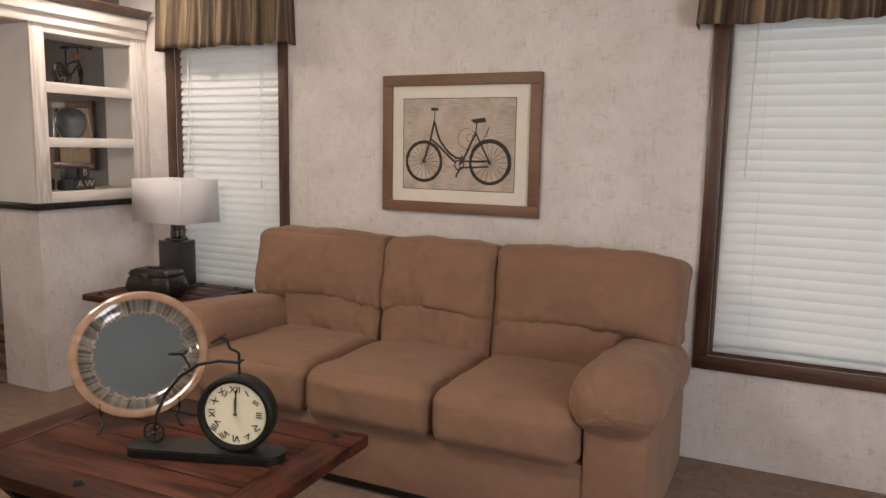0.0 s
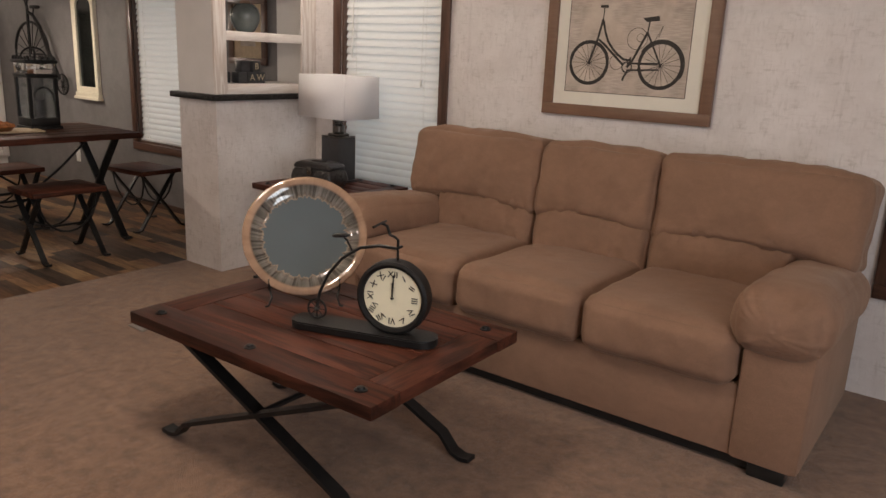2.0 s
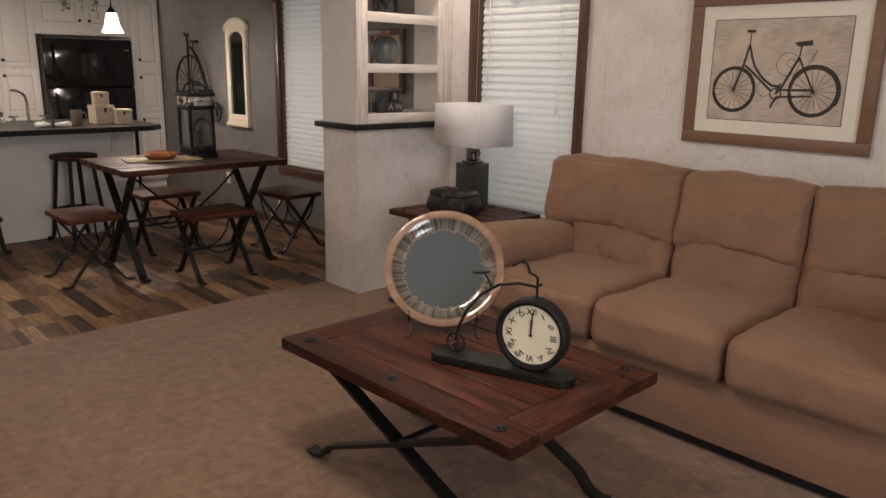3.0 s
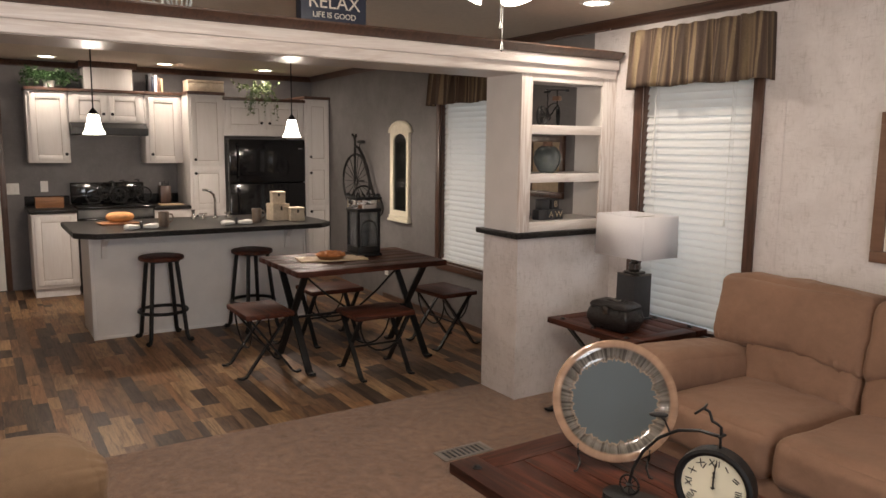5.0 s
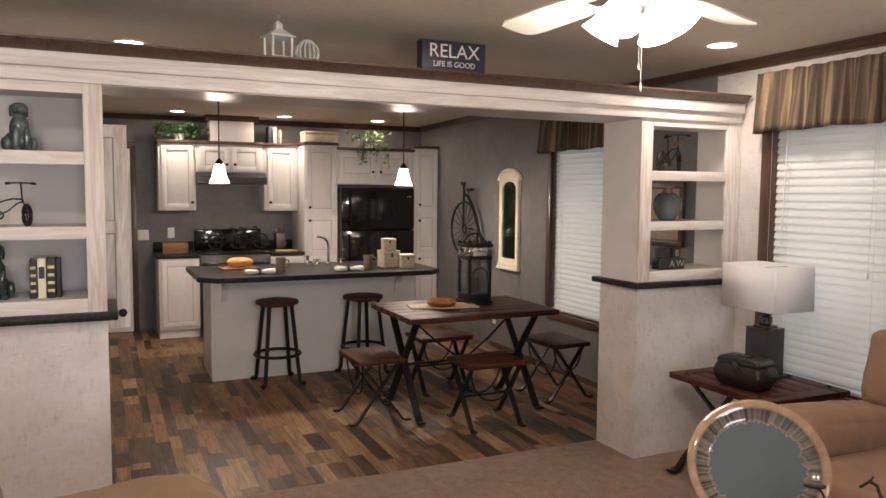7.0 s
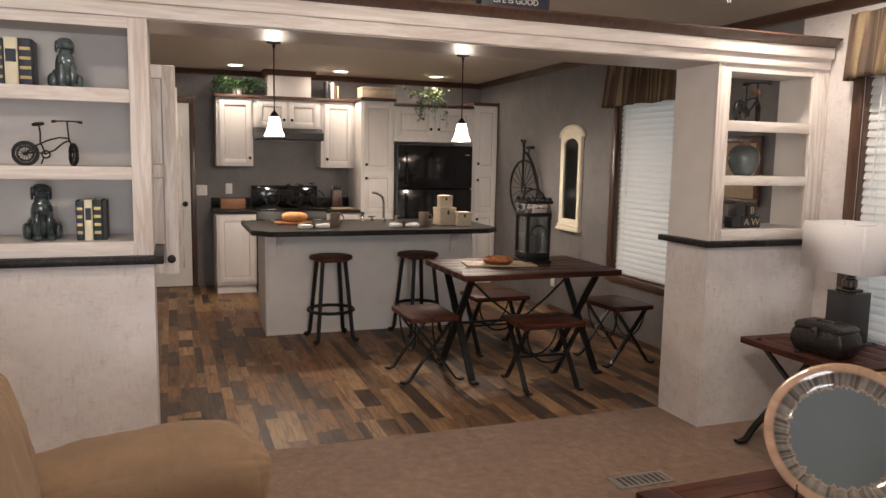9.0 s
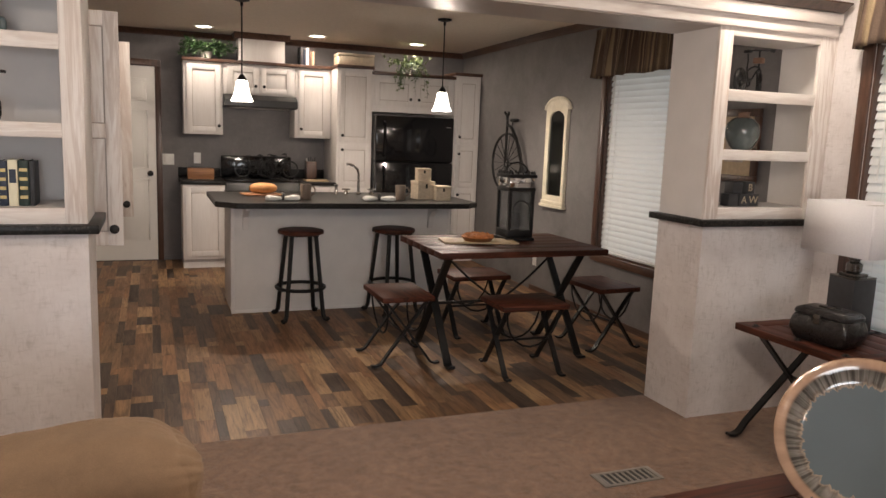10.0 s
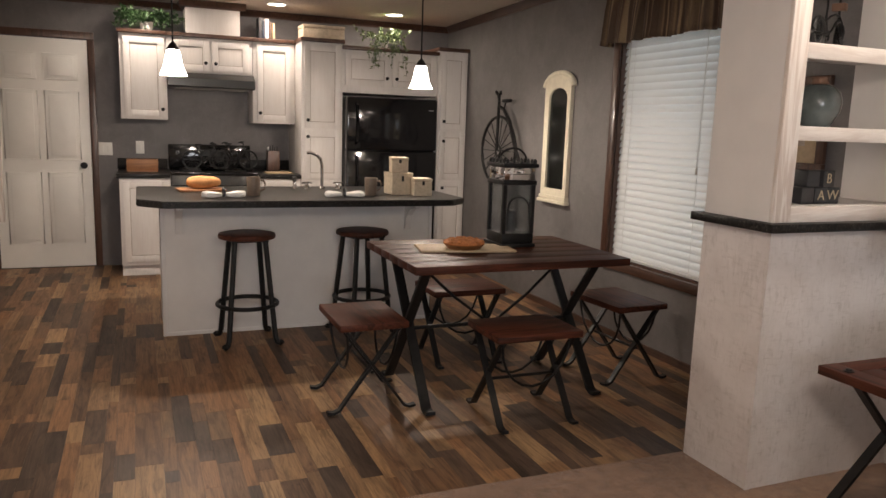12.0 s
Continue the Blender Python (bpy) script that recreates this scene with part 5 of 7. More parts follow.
part("neck", lathe(bmesh.new(), [(0.026, 0.29), (0.036, 0.30), (0.036, 0.335), (0.022, 0.345), (0.022, 0.352), (0.032, 0.358), (0.032, 0.38), (0.012, 0.385), (0.012, 0.42), (0.0, 0.42)], 20), "pewter", lampb)
bm = bmesh.new()
z0s, z1s = 0.386, 0.630
for (w0, d0, w1, d1) in ((0.196, 0.154, 0.192, 0.150),):
    lo = [bm.verts.new((sx * w0, sy * d0, z0s)) for sx, sy in ((-1, -1), (1, -1), (1, 1), (-1, 1))]
    hi = [bm.verts.new((sx * w1, sy * d1, z1s)) for sx, sy in ((-1, -1), (1, -1), (1, 1), (-1, 1))]
    for k in range(4):
        bm.faces.new((lo[k], lo[(k + 1) % 4], hi[(k + 1) % 4], hi[k]))
ve = [e for e in bm.edges if abs(e.verts[0].co.z - e.verts[1].co.z) > 0.1]
bmesh.ops.bevel(bm, geom=ve, offset=0.012, segments=3, affect="EDGES")
sh = part("shade", bm, "shade", lampb, "white linen shade")
mod = sh.modifiers.new("thickness", "SOLIDIFY")
mod.thickness = 0.003
part("spider", boxes((-0.189, 0.189, -0.002, 0.002, 0.608, 0.612), (-0.002, 0.002, -0.148, 0.148, 0.6125, 0.616)), "steel", lampb)
part("harp", tube(bmesh.new(), [(0, 0, 0.415), (0.04, 0, 0.46), (0.04, 0, 0.57), (0, 0, 0.618)], 0.003, 6), "steel", lampb)

jb = thing("trinket_box", "black lacquered trinket box with a metal clasp", "box", pose(-2.90, 2.72, ETOP, 0, 0, 8) @ Matrix.Diagonal((1.0, 1.0, 1.42, 1)))


def rounded_rect(w, d, r, n=5):
    out = []
    for cx, cy, a0 in ((w - r, d - r, 0), (r - w, d - r, 90), (r - w, r - d, 180), (w - r, r - d, 270)):
        out += [(cx + r * math.cos(radians(a0 + 90 * k / n)), cy + r * math.sin(radians(a0 + 90 * k / n))) for k in range(n + 1)]
    return out


def loft(rows):
    """Stacked rounded rectangles (half width, half depth, height)."""
    bm = bmesh.new()
    rings = [[bm.verts.new((x, y, z)) for x, y in rounded_rect(w, d, 0.02)] for w, d, z in rows]
    for A, Bv in zip(rings, rings[1:]):
        for k in range(len(A)):
            bm.faces.new((A[k], A[(k + 1) % len(A)], Bv[(k + 1) % len(A)], Bv[k]))
    bm.faces.new(rings[0][::-1])
    bm.faces.new(rings[-1])
    return bm


part("body", loft([(0.115, 0.065, 0.0), (0.128, 0.076, 0.012), (0.143, 0.088, 0.036), (0.144, 0.089, 0.05), (0.136, 0.083, 0.074), (0.126, 0.075, 0.086)]), "black_lacquer", jb)
part("lid", loft([(0.122, 0.072, 0.0865), (0.130, 0.079, 0.090), (0.130, 0.079, 0.097), (0.122, 0.072, 0.106), (0.10, 0.055, 0.113), (0.095, 0.05, 0.1135)]), "black_lacquer", jb)
part("clasp", boxes((-0.016, 0.016, -0.094, -0.084, 0.066, 0.098), bev=0.003), "pewter", jb, "dark metal clasp")
part("lid_ornament", loft([(0.045, 0.028, 0.1137), (0.045, 0.028, 0.117), (0.04, 0.024, 0.119)]), "pewter", jb)

# ---- on the walls ----
pic = thing("framed_picture", "framed bicycle print with a cream mat", "picture", pose(-1.35, YN - 0.002, 1.423, 0, 0, 0))
hw, hh, fw = 0.434, 0.349, 0.055
part("frame", boxes((-hw, hw, -0.032, 0, hh - fw, hh), (-hw, hw, -0.032, 0, -hh, -hh + fw), (-hw, -hw + fw, -0.0315, 0, -hh + fw, hh - fw), (hw - fw, hw, -0.0315, 0, -hh + fw, hh - fw), bev=0.004), "frame_wood", pic)
part("mat", boxes((-hw + fw, hw - fw, -0.012, -0.004, -hh + fw, hh - fw)), "mat_board", pic)
aw0, aw1, az0, az1 = -0.318, 0.305, -0.232, 0.232
part("print", boxes((aw0, aw1, -0.0128, -0.0121, az0, az1)), "newsprint", pic)
part("print_line", boxes((aw0, aw1, -0.0136, -0.0129, az1 - 0.003, az1), (aw0, aw1, -0.0136, -0.0129, az0, az0 + 0.003), (aw0, aw0 + 0.003, -0.0136, -0.0129, az0, az1), (aw1 - 0.003, aw1, -0.0136, -0.0129, az0, az1)), "ink", pic)



def inked(name, bm):
    """Flattens the strokes onto the paper."""
    for v in bm.verts:
        v.co.y = -0.0128 - 0.0012 * min(1.0, max(0.0, (-v.co.y - 0.0128) / 0.006))
    return part(name, bm, "ink", pic)


def stroke(bm, pts, r, closed=False):
    return tube(bm, [(x, -0.0135, z) for x, z in pts], r, 6, closed=closed)


def ring_pts(x, z, r, n=40, a0=0, a1=360):
    return [(p[0], p[2]) for p in circle_pts((x, 0, z), r, "y", n, a0, a1)]


def patch(bm, pts):
    n0 = len(bm.verts)
    extrude_poly(bm, pts, 0.0128, 0.0145)
    for v in list(bm.verts)[n0:]:
        x, y, z = v.co
        v.co = (x, -z, y)
    return bm


for name, x, z, r in (("drawn_front_wheel", -0.196, -0.088, 0.099), ("drawn_rear_wheel", 0.170, -0.087, 0.104)):
    bm = stroke(bmesh.new(), ring_pts(x, z, r), 0.0085, True)
    for k in range(9):
        t = math.pi * k / 9
        stroke(bm, [(x - r * math.cos(t), z - r * math.sin(t)), (x + r * math.cos(t), z + r * math.sin(t))], 0.0011)
    inked(name, bm)
inked("drawn_mudguard", stroke(bmesh.new(), ring_pts(0.170, -0.087, 0.113, 24, -30, 150), 0.004))
bm = bmesh.new()
for pts, r in (([(-0.196, -0.088), (-0.160, 0.02), (-0.138, 0.119)], 0.0055), ([(-0.136, 0.11), (-0.122, 0.06), (-0.104, 0.017), (-0.075, -0.02), (-0.048, -0.045), (-0.015, -0.066), (0.02, -0.07)], 0.0055),
               ([(-0.152, 0.023), (-0.115, -0.005), (-0.081, -0.035), (-0.014, -0.093)], 0.0055), ([(0.005, -0.102), (0.03, -0.07), (0.093, 0.06)], 0.006), ([(0.093, 0.058), (0.166, -0.08)], 0.0045),
               ([(0.005, -0.084), (0.170, -0.080)], 0.0045), ([(0.005, -0.116), (0.164, -0.108)], 0.004), ([(0.093, 0.06), (0.098, 0.11)], 0.0035)):
    stroke(bm, pts, r)
inked("drawn_frame", bm)
inked("drawn_handlebar", patch(stroke(bmesh.new(), [(-0.138, 0.119), (-0.136, 0.172)], 0.003), [(-0.16, 0.183), (-0.118, 0.183), (-0.116, 0.170), (-0.156, 0.170)]))
inked("drawn_saddle", patch(bmesh.new(), [(0.063, 0.124), (0.142, 0.134), (0.146, 0.112), (0.085, 0.106)]))
bm = stroke(bmesh.new(), ring_pts(0.005, -0.102, 0.024, 20), 0.0035, True)
stroke(bm, [(0.01, -0.12), (-0.006, -0.148), (-0.012, -0.165)], 0.005)
inked("drawn_crank", stroke(bm, [(0.015, -0.075), (0.022, -0.055)], 0.005))
bm = stroke(bmesh.new(), ring_pts(0.045, 0.03, 0.05, 28), 0.0013, True)
stroke(bm, ring_pts(0.06, 0.035, 0.018, 20), 0.0013, True)
stroke(bm, ring_pts(-0.05, -0.08, 0.035, 24), 0.0013, True)
inked("drawn_sketch_lines", stroke(bm, [(0.13, 0.02), (0.165, 0.09), (0.15, 0.04)], 0.0013))

p2 = thing("framed_picture", "small framed print with a dark brown frame", "picture", pose(-4.17, YN - 0.002, 1.445))
part("frame", boxes((-0.20, 0.20, -0.025, 0, 0.18, 0.225), (-0.20, 0.20, -0.025, 0, -0.225, -0.18), (-0.20, -0.155, -0.0245, 0, -0.18, 0.18), (0.155, 0.20, -0.0245, 0, -0.18, 0.18), bev=0.004), "trim_z", p2)
part("print", boxes((-0.155, 0.155, -0.01, -0.004, -0.18, 0.18)), "board", p2)
part("mat_line", boxes((-0.08, 0.08, -0.012, -0.0105, -0.10, 0.10)), "newsprint", p2)

mir = thing("wall_mirror", "tall narrow mirror in a cream arched frame", "mirror", pose(-6.37, YN - 0.002, 0.83))
W, H = 0.205, 0.98
arch = [(-W + 0.02, 0.06), (W - 0.02, 0.06)] + [((W - 0.02) * math.cos(radians(12 * k)), H - 0.10 + 0.085 * math.sin(radians(12 * k))) for k in range(16)]
inner = [(-W + 0.075, 0.11), (W - 0.075, 0.11)] + [((W - 0.075) * math.cos(radians(12 * k)), H - 0.19 + 0.075 * math.sin(radians(12 * k))) for k in range(16)]
bm = bmesh.new()
A0 = [bm.verts.new((x, 0, z)) for x, z in arch]
A1 = [bm.verts.new((x, -0.03, z)) for x, z in arch]
B1 = [bm.verts.new((x, -0.024, z)) for x, z in inner]
B0 = [bm.verts.new((x, -0.006, z)) for x, z in inner]
n_ = len(arch)
for i in range(n_):
    j = (i + 1) % n_
    bm.faces.new((A0[i], A0[j], A1[j], A1[i]))
    bm.faces.new((A1[i], A1[j], B1[j], B1[i]))
    bm.faces.new((B1[i], B1[j], B0[j], B0[i]))
part("frame", bm, "cream", mir, smooth=False)
bm = bmesh.new()
bm.faces.new([bm.verts.new((x, -0.008, z)) for x, z in inner])
part("glass_panel", bm, "chalk", mir, "dark aged mirror panel", smooth=False)
part("bottom_ledge", boxes((-W, W, -0.05, 0, 0.0, 0.025), (-W + 0.01, W - 0.01, -0.04, 0, 0.026, 0.058), bev=0.004), "cream", mir)
bm = tube(bmesh.new(), [(W * 1.02 * math.cos(radians(15 * k)), -0.018, H - 0.105 + 0.10 * math.sin(radians(15 * k))) for k in range(13)], 0.020, 8)
part("arched_crown", bm, "cream", mir)

art = thing("wall_sculpture", "black wire penny-farthing wall sculpture", "wall art", pose(-7.25, YN - 0.045, 0.0, 0, 0, 3))
bm = tube(bmesh.new(), circle_pts((0, -0.03, 1.19), 0.29, "y", 48), 0.013, 6, closed=True)
for k in range(18):
    t = 2 * math.pi * k / 18
    tube(bm, [(0.03 * math.cos(t), -0.03, 1.19 + 0.03 * math.sin(t)), (0.285 * math.cos(t), -0.03, 1.19 + 0.285 * math.sin(t))], 0.004, 4)
tube(bm, circle_pts((0, -0.03, 1.19), 0.04, "y", 16), 0.01, 6, closed=True)
part("large_wheel", bm, "iron", art)
bm = bmesh.new()
tube(bm, [(0, -0.045, 1.19), (0.005, -0.045, 1.48), (0.01, -0.045, 1.60), (0.0, -0.045, 1.66), (-0.04, -0.05, 1.69)], 0.014, 6)
tube(bm, [(0.01, -0.045, 1.57), (0.10, -0.045, 1.54), (0.2, -0.045, 1.44), (0.3, -0.045, 1.25), (0.42, -0.045, 1.05), (0.46, -0.045, 0.98)], 0.016, 6)
tube(bm, [(0.0, -0.045, 1.64), (0.04, -0.05, 1.69), (0.06, -0.06, 1.67)], 0.011, 6)
tube(bm, [(0.10, -0.045, 1.54), (0.12, -0.045, 1.60)], 0.006, 6)
part("backbone", bm, "iron", art)
part("saddle", turn(cushion((0.14, 0.05, 0.035), 5, 3, 0, 0), Matrix.Translation((0.14, -0.045, 1.612))), "iron", art)
bm = tube(bmesh.new(), circle_pts((0.48, -0.03, 0.94), 0.09, "y", 24), 0.008, 6, closed=True)
for k in range(8):
    t = math.pi * k / 8
    tube(bm, [(0.48 - 0.085 * math.cos(t), -0.03, 0.94 - 0.085 * math.sin(t)), (0.48 + 0.085 * math.cos(t), -0.03, 0.94 + 0.085 * math.sin(t))], 0.003, 4)
part("small_wheel", bm, "iron", art)
part("wall_standoff", tube(bmesh.new(), [(0, 0.14, 1.19), (0, -0.03, 1.19)], 0.008, 6), "iron", art)


def wall_plate(name, label, at, w, toggles):
    root = thing(name, label, name.replace("_", " "), at)
    part("plate", boxes((-w / 2, w / 2, -0.006, 0, -0.058, 0.058), bev=0.002), "white_plastic", root)
    for x in toggles:
        part("insert", boxes((x - 0.012, x + 0.012, -0.010, -0.0061, -0.03, 0.03), bev=0.001), "white_plastic", root)


wall_plate("light_switch", "white double light switch plate", pose(XW, 0.024, 1.08, 0, 0, 90), 0.115, (-0.025, 0.025))
wall_plate("wall_outlet", "white outlet plate above the worktop", pose(XW, 0.316, 1.10, 0, 0, 90), 0.072, (0,))
wall_plate("wall_outlet", "white outlet plate low on the grey wall", pose(-6.68, YN, 0.30), 0.072, (0,))

# ---- lamps ----


def can_light(x, y):
    root = thing("recessed_light", "round recessed ceiling light, in view or added as fill, switched on", "ceiling light", pose(x, y, CEIL), "recessed lights")
    bm = bmesh.new()
    lathe(bm, [(0.072, -0.0015), (0.078, -0.008), (0.094, -0.006), (0.098, -0.0005), (0.072, -0.0002)], 36)
    part("trim_ring", bm, "white_plastic", root)
    part("lens", lathe(bmesh.new(), [(0.0, -0.004), (0.071, -0.004), (0.071, -0.001), (0.0, -0.001)], 32), "can_glow", root, "glowing lens")
    return root


# fittings for all cans, including the two unseen ones added as fill
for x, y in LIVING_CANS + KITCHEN_CANS:
    can_light(x, y)


def pendant():
    root = thing("pendant_light", "bell-shaped white glass pendant light on a dark rod", "pendant light", group="pendants over the island")
    part("canopy", lathe(bmesh.new(), [(0.0, 0.0), (0.06, 0.0), (0.058, -0.012), (0.02, -0.022), (0.0, -0.022)], 28), "iron", root)
    part("rod_knuckle", lathe(bmesh.new(), [(0.0, -0.02), (0.011, -0.024), (0.011, -0.05), (0.0, -0.055)], 14), "iron", root)
    part("rod", tube(bmesh.new(), [(0, 0, -0.02), (0, 0, -0.575)], 0.0055, 10), "iron", root)
    part("socket_cup", lathe(bmesh.new(), [(0.006, -0.555), (0.012, -0.565), (0.02, -0.572), (0.038, -0.602), (0.036, -0.610), (0.0, -0.610)], 24), "iron", root)
    bm = bmesh.new()
    prof = [(0.034, -0.602), (0.044, -0.625), (0.052, -0.67), (0.062, -0.715), (0.085, -0.765), (0.082, -0.765), (0.059, -0.715), (0.049, -0.67), (0.041, -0.625), (0.031, -0.604)]
    lathe(bm, prof, 36)
    bm.faces.ensure_lookup_table()
    bmesh.ops.delete(bm, geom=[f for f in bm.faces if len(f.verts) > 4], context="FACES_ONLY")
    part("shade", bm, "pend_glow", root, "lit white glass shade")
    return root


pn = pendant()
pn.matrix_basis = pose(*PENDANTS[0], CEIL)
copy_thing(pn, pose(*PENDANTS[1], CEIL))

fan = thing("ceiling_fan", "cream ceiling fan with a lit four-shade light kit", "ceiling fan", pose(*FAN, 0))
part("canopy", lathe(bmesh.new(), [(0.0, CEIL), (0.075, CEIL), (0.07, CEIL - 0.04), (0.02, CEIL - 0.06), (0.0, CEIL - 0.06)], 28), "fan_white", fan)
part("downrod", tube(bmesh.new(), [(0, 0, CEIL - 0.05), (0, 0, 2.26)], 0.012, 10), "fan_white", fan)
part("motor", lathe(bmesh.new(), [(0.0, 2.27), (0.06, 2.27), (0.105, 2.25), (0.115, 2.20), (0.105, 2.15), (0.07, 2.125), (0.0, 2.125)], 36), "fan_white", fan)
part("light_fitter", lathe(bmesh.new(), [(0.0, 2.124), (0.055, 2.124), (0.06, 2.09), (0.04, 2.055), (0.0, 2.05)], 28), "steel", fan)
for k in range(5):
    b = part("blade", extrude_poly(bmesh.new(), [(0.17, -0.045), (0.30, -0.062), (0.58, -0.068), (0.62, -0.05), (0.63, 0.0), (0.62, 0.05), (0.58, 0.068), (0.30, 0.062), (0.17, 0.045)], -0.003, 0.003), "fan_white", fan)
    b.matrix_basis = pose(0, 0, 2.14, 0, 0, 182 + 72 * k) @ pose(0, 0, 0, 11, 0, 0)
    ir = part("blade_iron", boxes((0.08, 0.20, -0.018, 0.018, -0.012, -0.004), bev=0.002), "steel", b)
for k in range(4):
    bm = bmesh.new()
    prof = [(0.018, 0.0), (0.028, -0.013), (0.034, -0.04), (0.040, -0.068), (0.056, -0.10), (0.053, -0.10), (0.037, -0.068), (0.031, -0.04), (0.025, -0.015), (0.016, -0.003)]
    lathe(bm, prof, 32)
    bmesh.ops.delete(bm, geom=[f for f in bm.faces if len(f.verts) > 4], context="FACES_ONLY")
    s_ = part("glass_shade", bm, "lamp_glow", fan, "lit frosted glass shade")
    s_.matrix_basis = pose(0, 0, 2.105, 0, 0, 25 + 90 * k) @ pose(0.058, 0, 0, 0, -36, 0)
bm = tube(bmesh.new(), [(0.012, 0, 2.05), (0.012, 0, 1.885)], 0.0012, 6)
lathe(bm, [(0.0, 0.0), (0.004, -0.012), (0.005, -0.028), (0.0, -0.032)], 12, (0.012, 0, 1.889))
part("pull_chain", bm, "iron", fan)
bm = tube(bmesh.new(), [(-0.008, 0.008, 2.05), (-0.008, 0.008, 1.945)], 0.0012, 6)
lathe(bm, [(0.0, 0.0), (0.003, -0.010), (0.004, -0.022), (0.0, -0.026)], 12, (-0.008, 0.008, 1.945))
part("pull_chain", bm, "iron", fan)

# ---- on the shelves of the divider ----


def book_row(y0, z, specs, group):
    y = y0
    for w, h, mat, band in specs:
        root = thing("book", "hardback book with a banded spine", "book", pose(-3.66, y + w / 2, z), group)
        part("cover", boxes((-0.07, 0.065, -w / 2 + 0.0005, -w / 2 + 0.004, 0, h), (-0.07, 0.065, w / 2 - 0.004, w / 2 - 0.0005, 0, h), (0.061, 0.068, -w / 2 + 0.004, w / 2 - 0.004, 0, h), bev=0.001), mat, root)
        part("pages", boxes((-0.068, 0.060, -w / 2 + 0.0045, w / 2 - 0.0045, 0.003, h - 0.004)), "napkin", root)
        for k in range(4 if mat != "dial" else 1):
            hh_ = 0.012 if mat != "dial" else 0.05
            zz = h * (0.16 + 0.2 * k) if mat != "dial" else h * 0.5
            part("spine_band", boxes((0.0682, 0.0692, -w / 2 + 0.005, w / 2 - 0.005, zz, zz + hh_)), band, root)
        y += w + 0.001


book_row(-0.665, 1.123, [(0.03, 0.165, "navy", "gilt"), (0.032, 0.17, "dial", "navy"), (0.036, 0.168, "book_green", "gilt"), (0.016, 0.165, "slate", "slate")], "books on the lower shelf")
book_row(-0.94, 1.7435, [(0.042, 0.185, "navy", "gilt"), (0.048, 0.19, "dial", "navy"), (0.05, 0.188, "navy", "gilt")], "books on the upper shelf")


def joined(bm, b2):
    """Adds b2's faces to bm."""
    me = bpy.data.meshes.new("piece")
    b2.to_mesh(me)
    b2.free()
    bm.from_mesh(me)
    bpy.data.meshes.remove(me)
    return bm


def dog(at, h, label, glaze):
    """A sitting glazed dog figurine looking along +x, one plain mesh."""
    bm = bmesh.new()
    lumps = [((-0.06, 0, 0.22), (0.52, 0.50, 0.44), 0), ((0.04, 0, 0.46), (0.34, 0.36, 0.56), 14), ((0.06, 0, 0.66), (0.25, 0.25, 0.30), 8),
             ((0.07, 0, 0.87), (0.30, 0.30, 0.25), 0), ((0.23, 0, 0.83), (0.26, 0.20, 0.15), -6), ((0.345, 0, 0.855), (0.06, 0.08, 0.06), 0),
             ((-0.30, 0.1, 0.06), (0.26, 0.10, 0.10), 0), ((0.0, 0, 0.03), (0.62, 0.52, 0.07), 0)]
    for sy in (-1, 1):
        lumps += [((0.19, sy * 0.10, 0.26), (0.15, 0.14, 0.52), 4), ((0.27, sy * 0.11, 0.05), (0.24, 0.15, 0.11), 0),
                  ((0.02, sy * 0.24, 0.16), (0.36, 0.16, 0.30), 0), ((0.03, sy * 0.145, 0.82), (0.17, 0.055, 0.24), 10)]
    for c, sz, tilt in lumps:
        b2 = cushion([q * h for q in sz], 6, 2.4, 0, 0)
        joined(bm, turn(b2, Matrix.Translation([q * h for q in c]) @ pose(0, 0, 0, 0, tilt, 0)))
    return solid("dog_figurine", bm, glaze, label, "figurine", True, at)


dog(pose(-3.66, -0.80, 1.123, 0, 0, 14), 0.235, "dark green glazed sitting dog figurine", "dog")
dog(pose(-3.66, -0.69, 1.7435, 0, 0, 18), 0.208, "blue-grey glazed sitting dog figurine", "dog_pale")


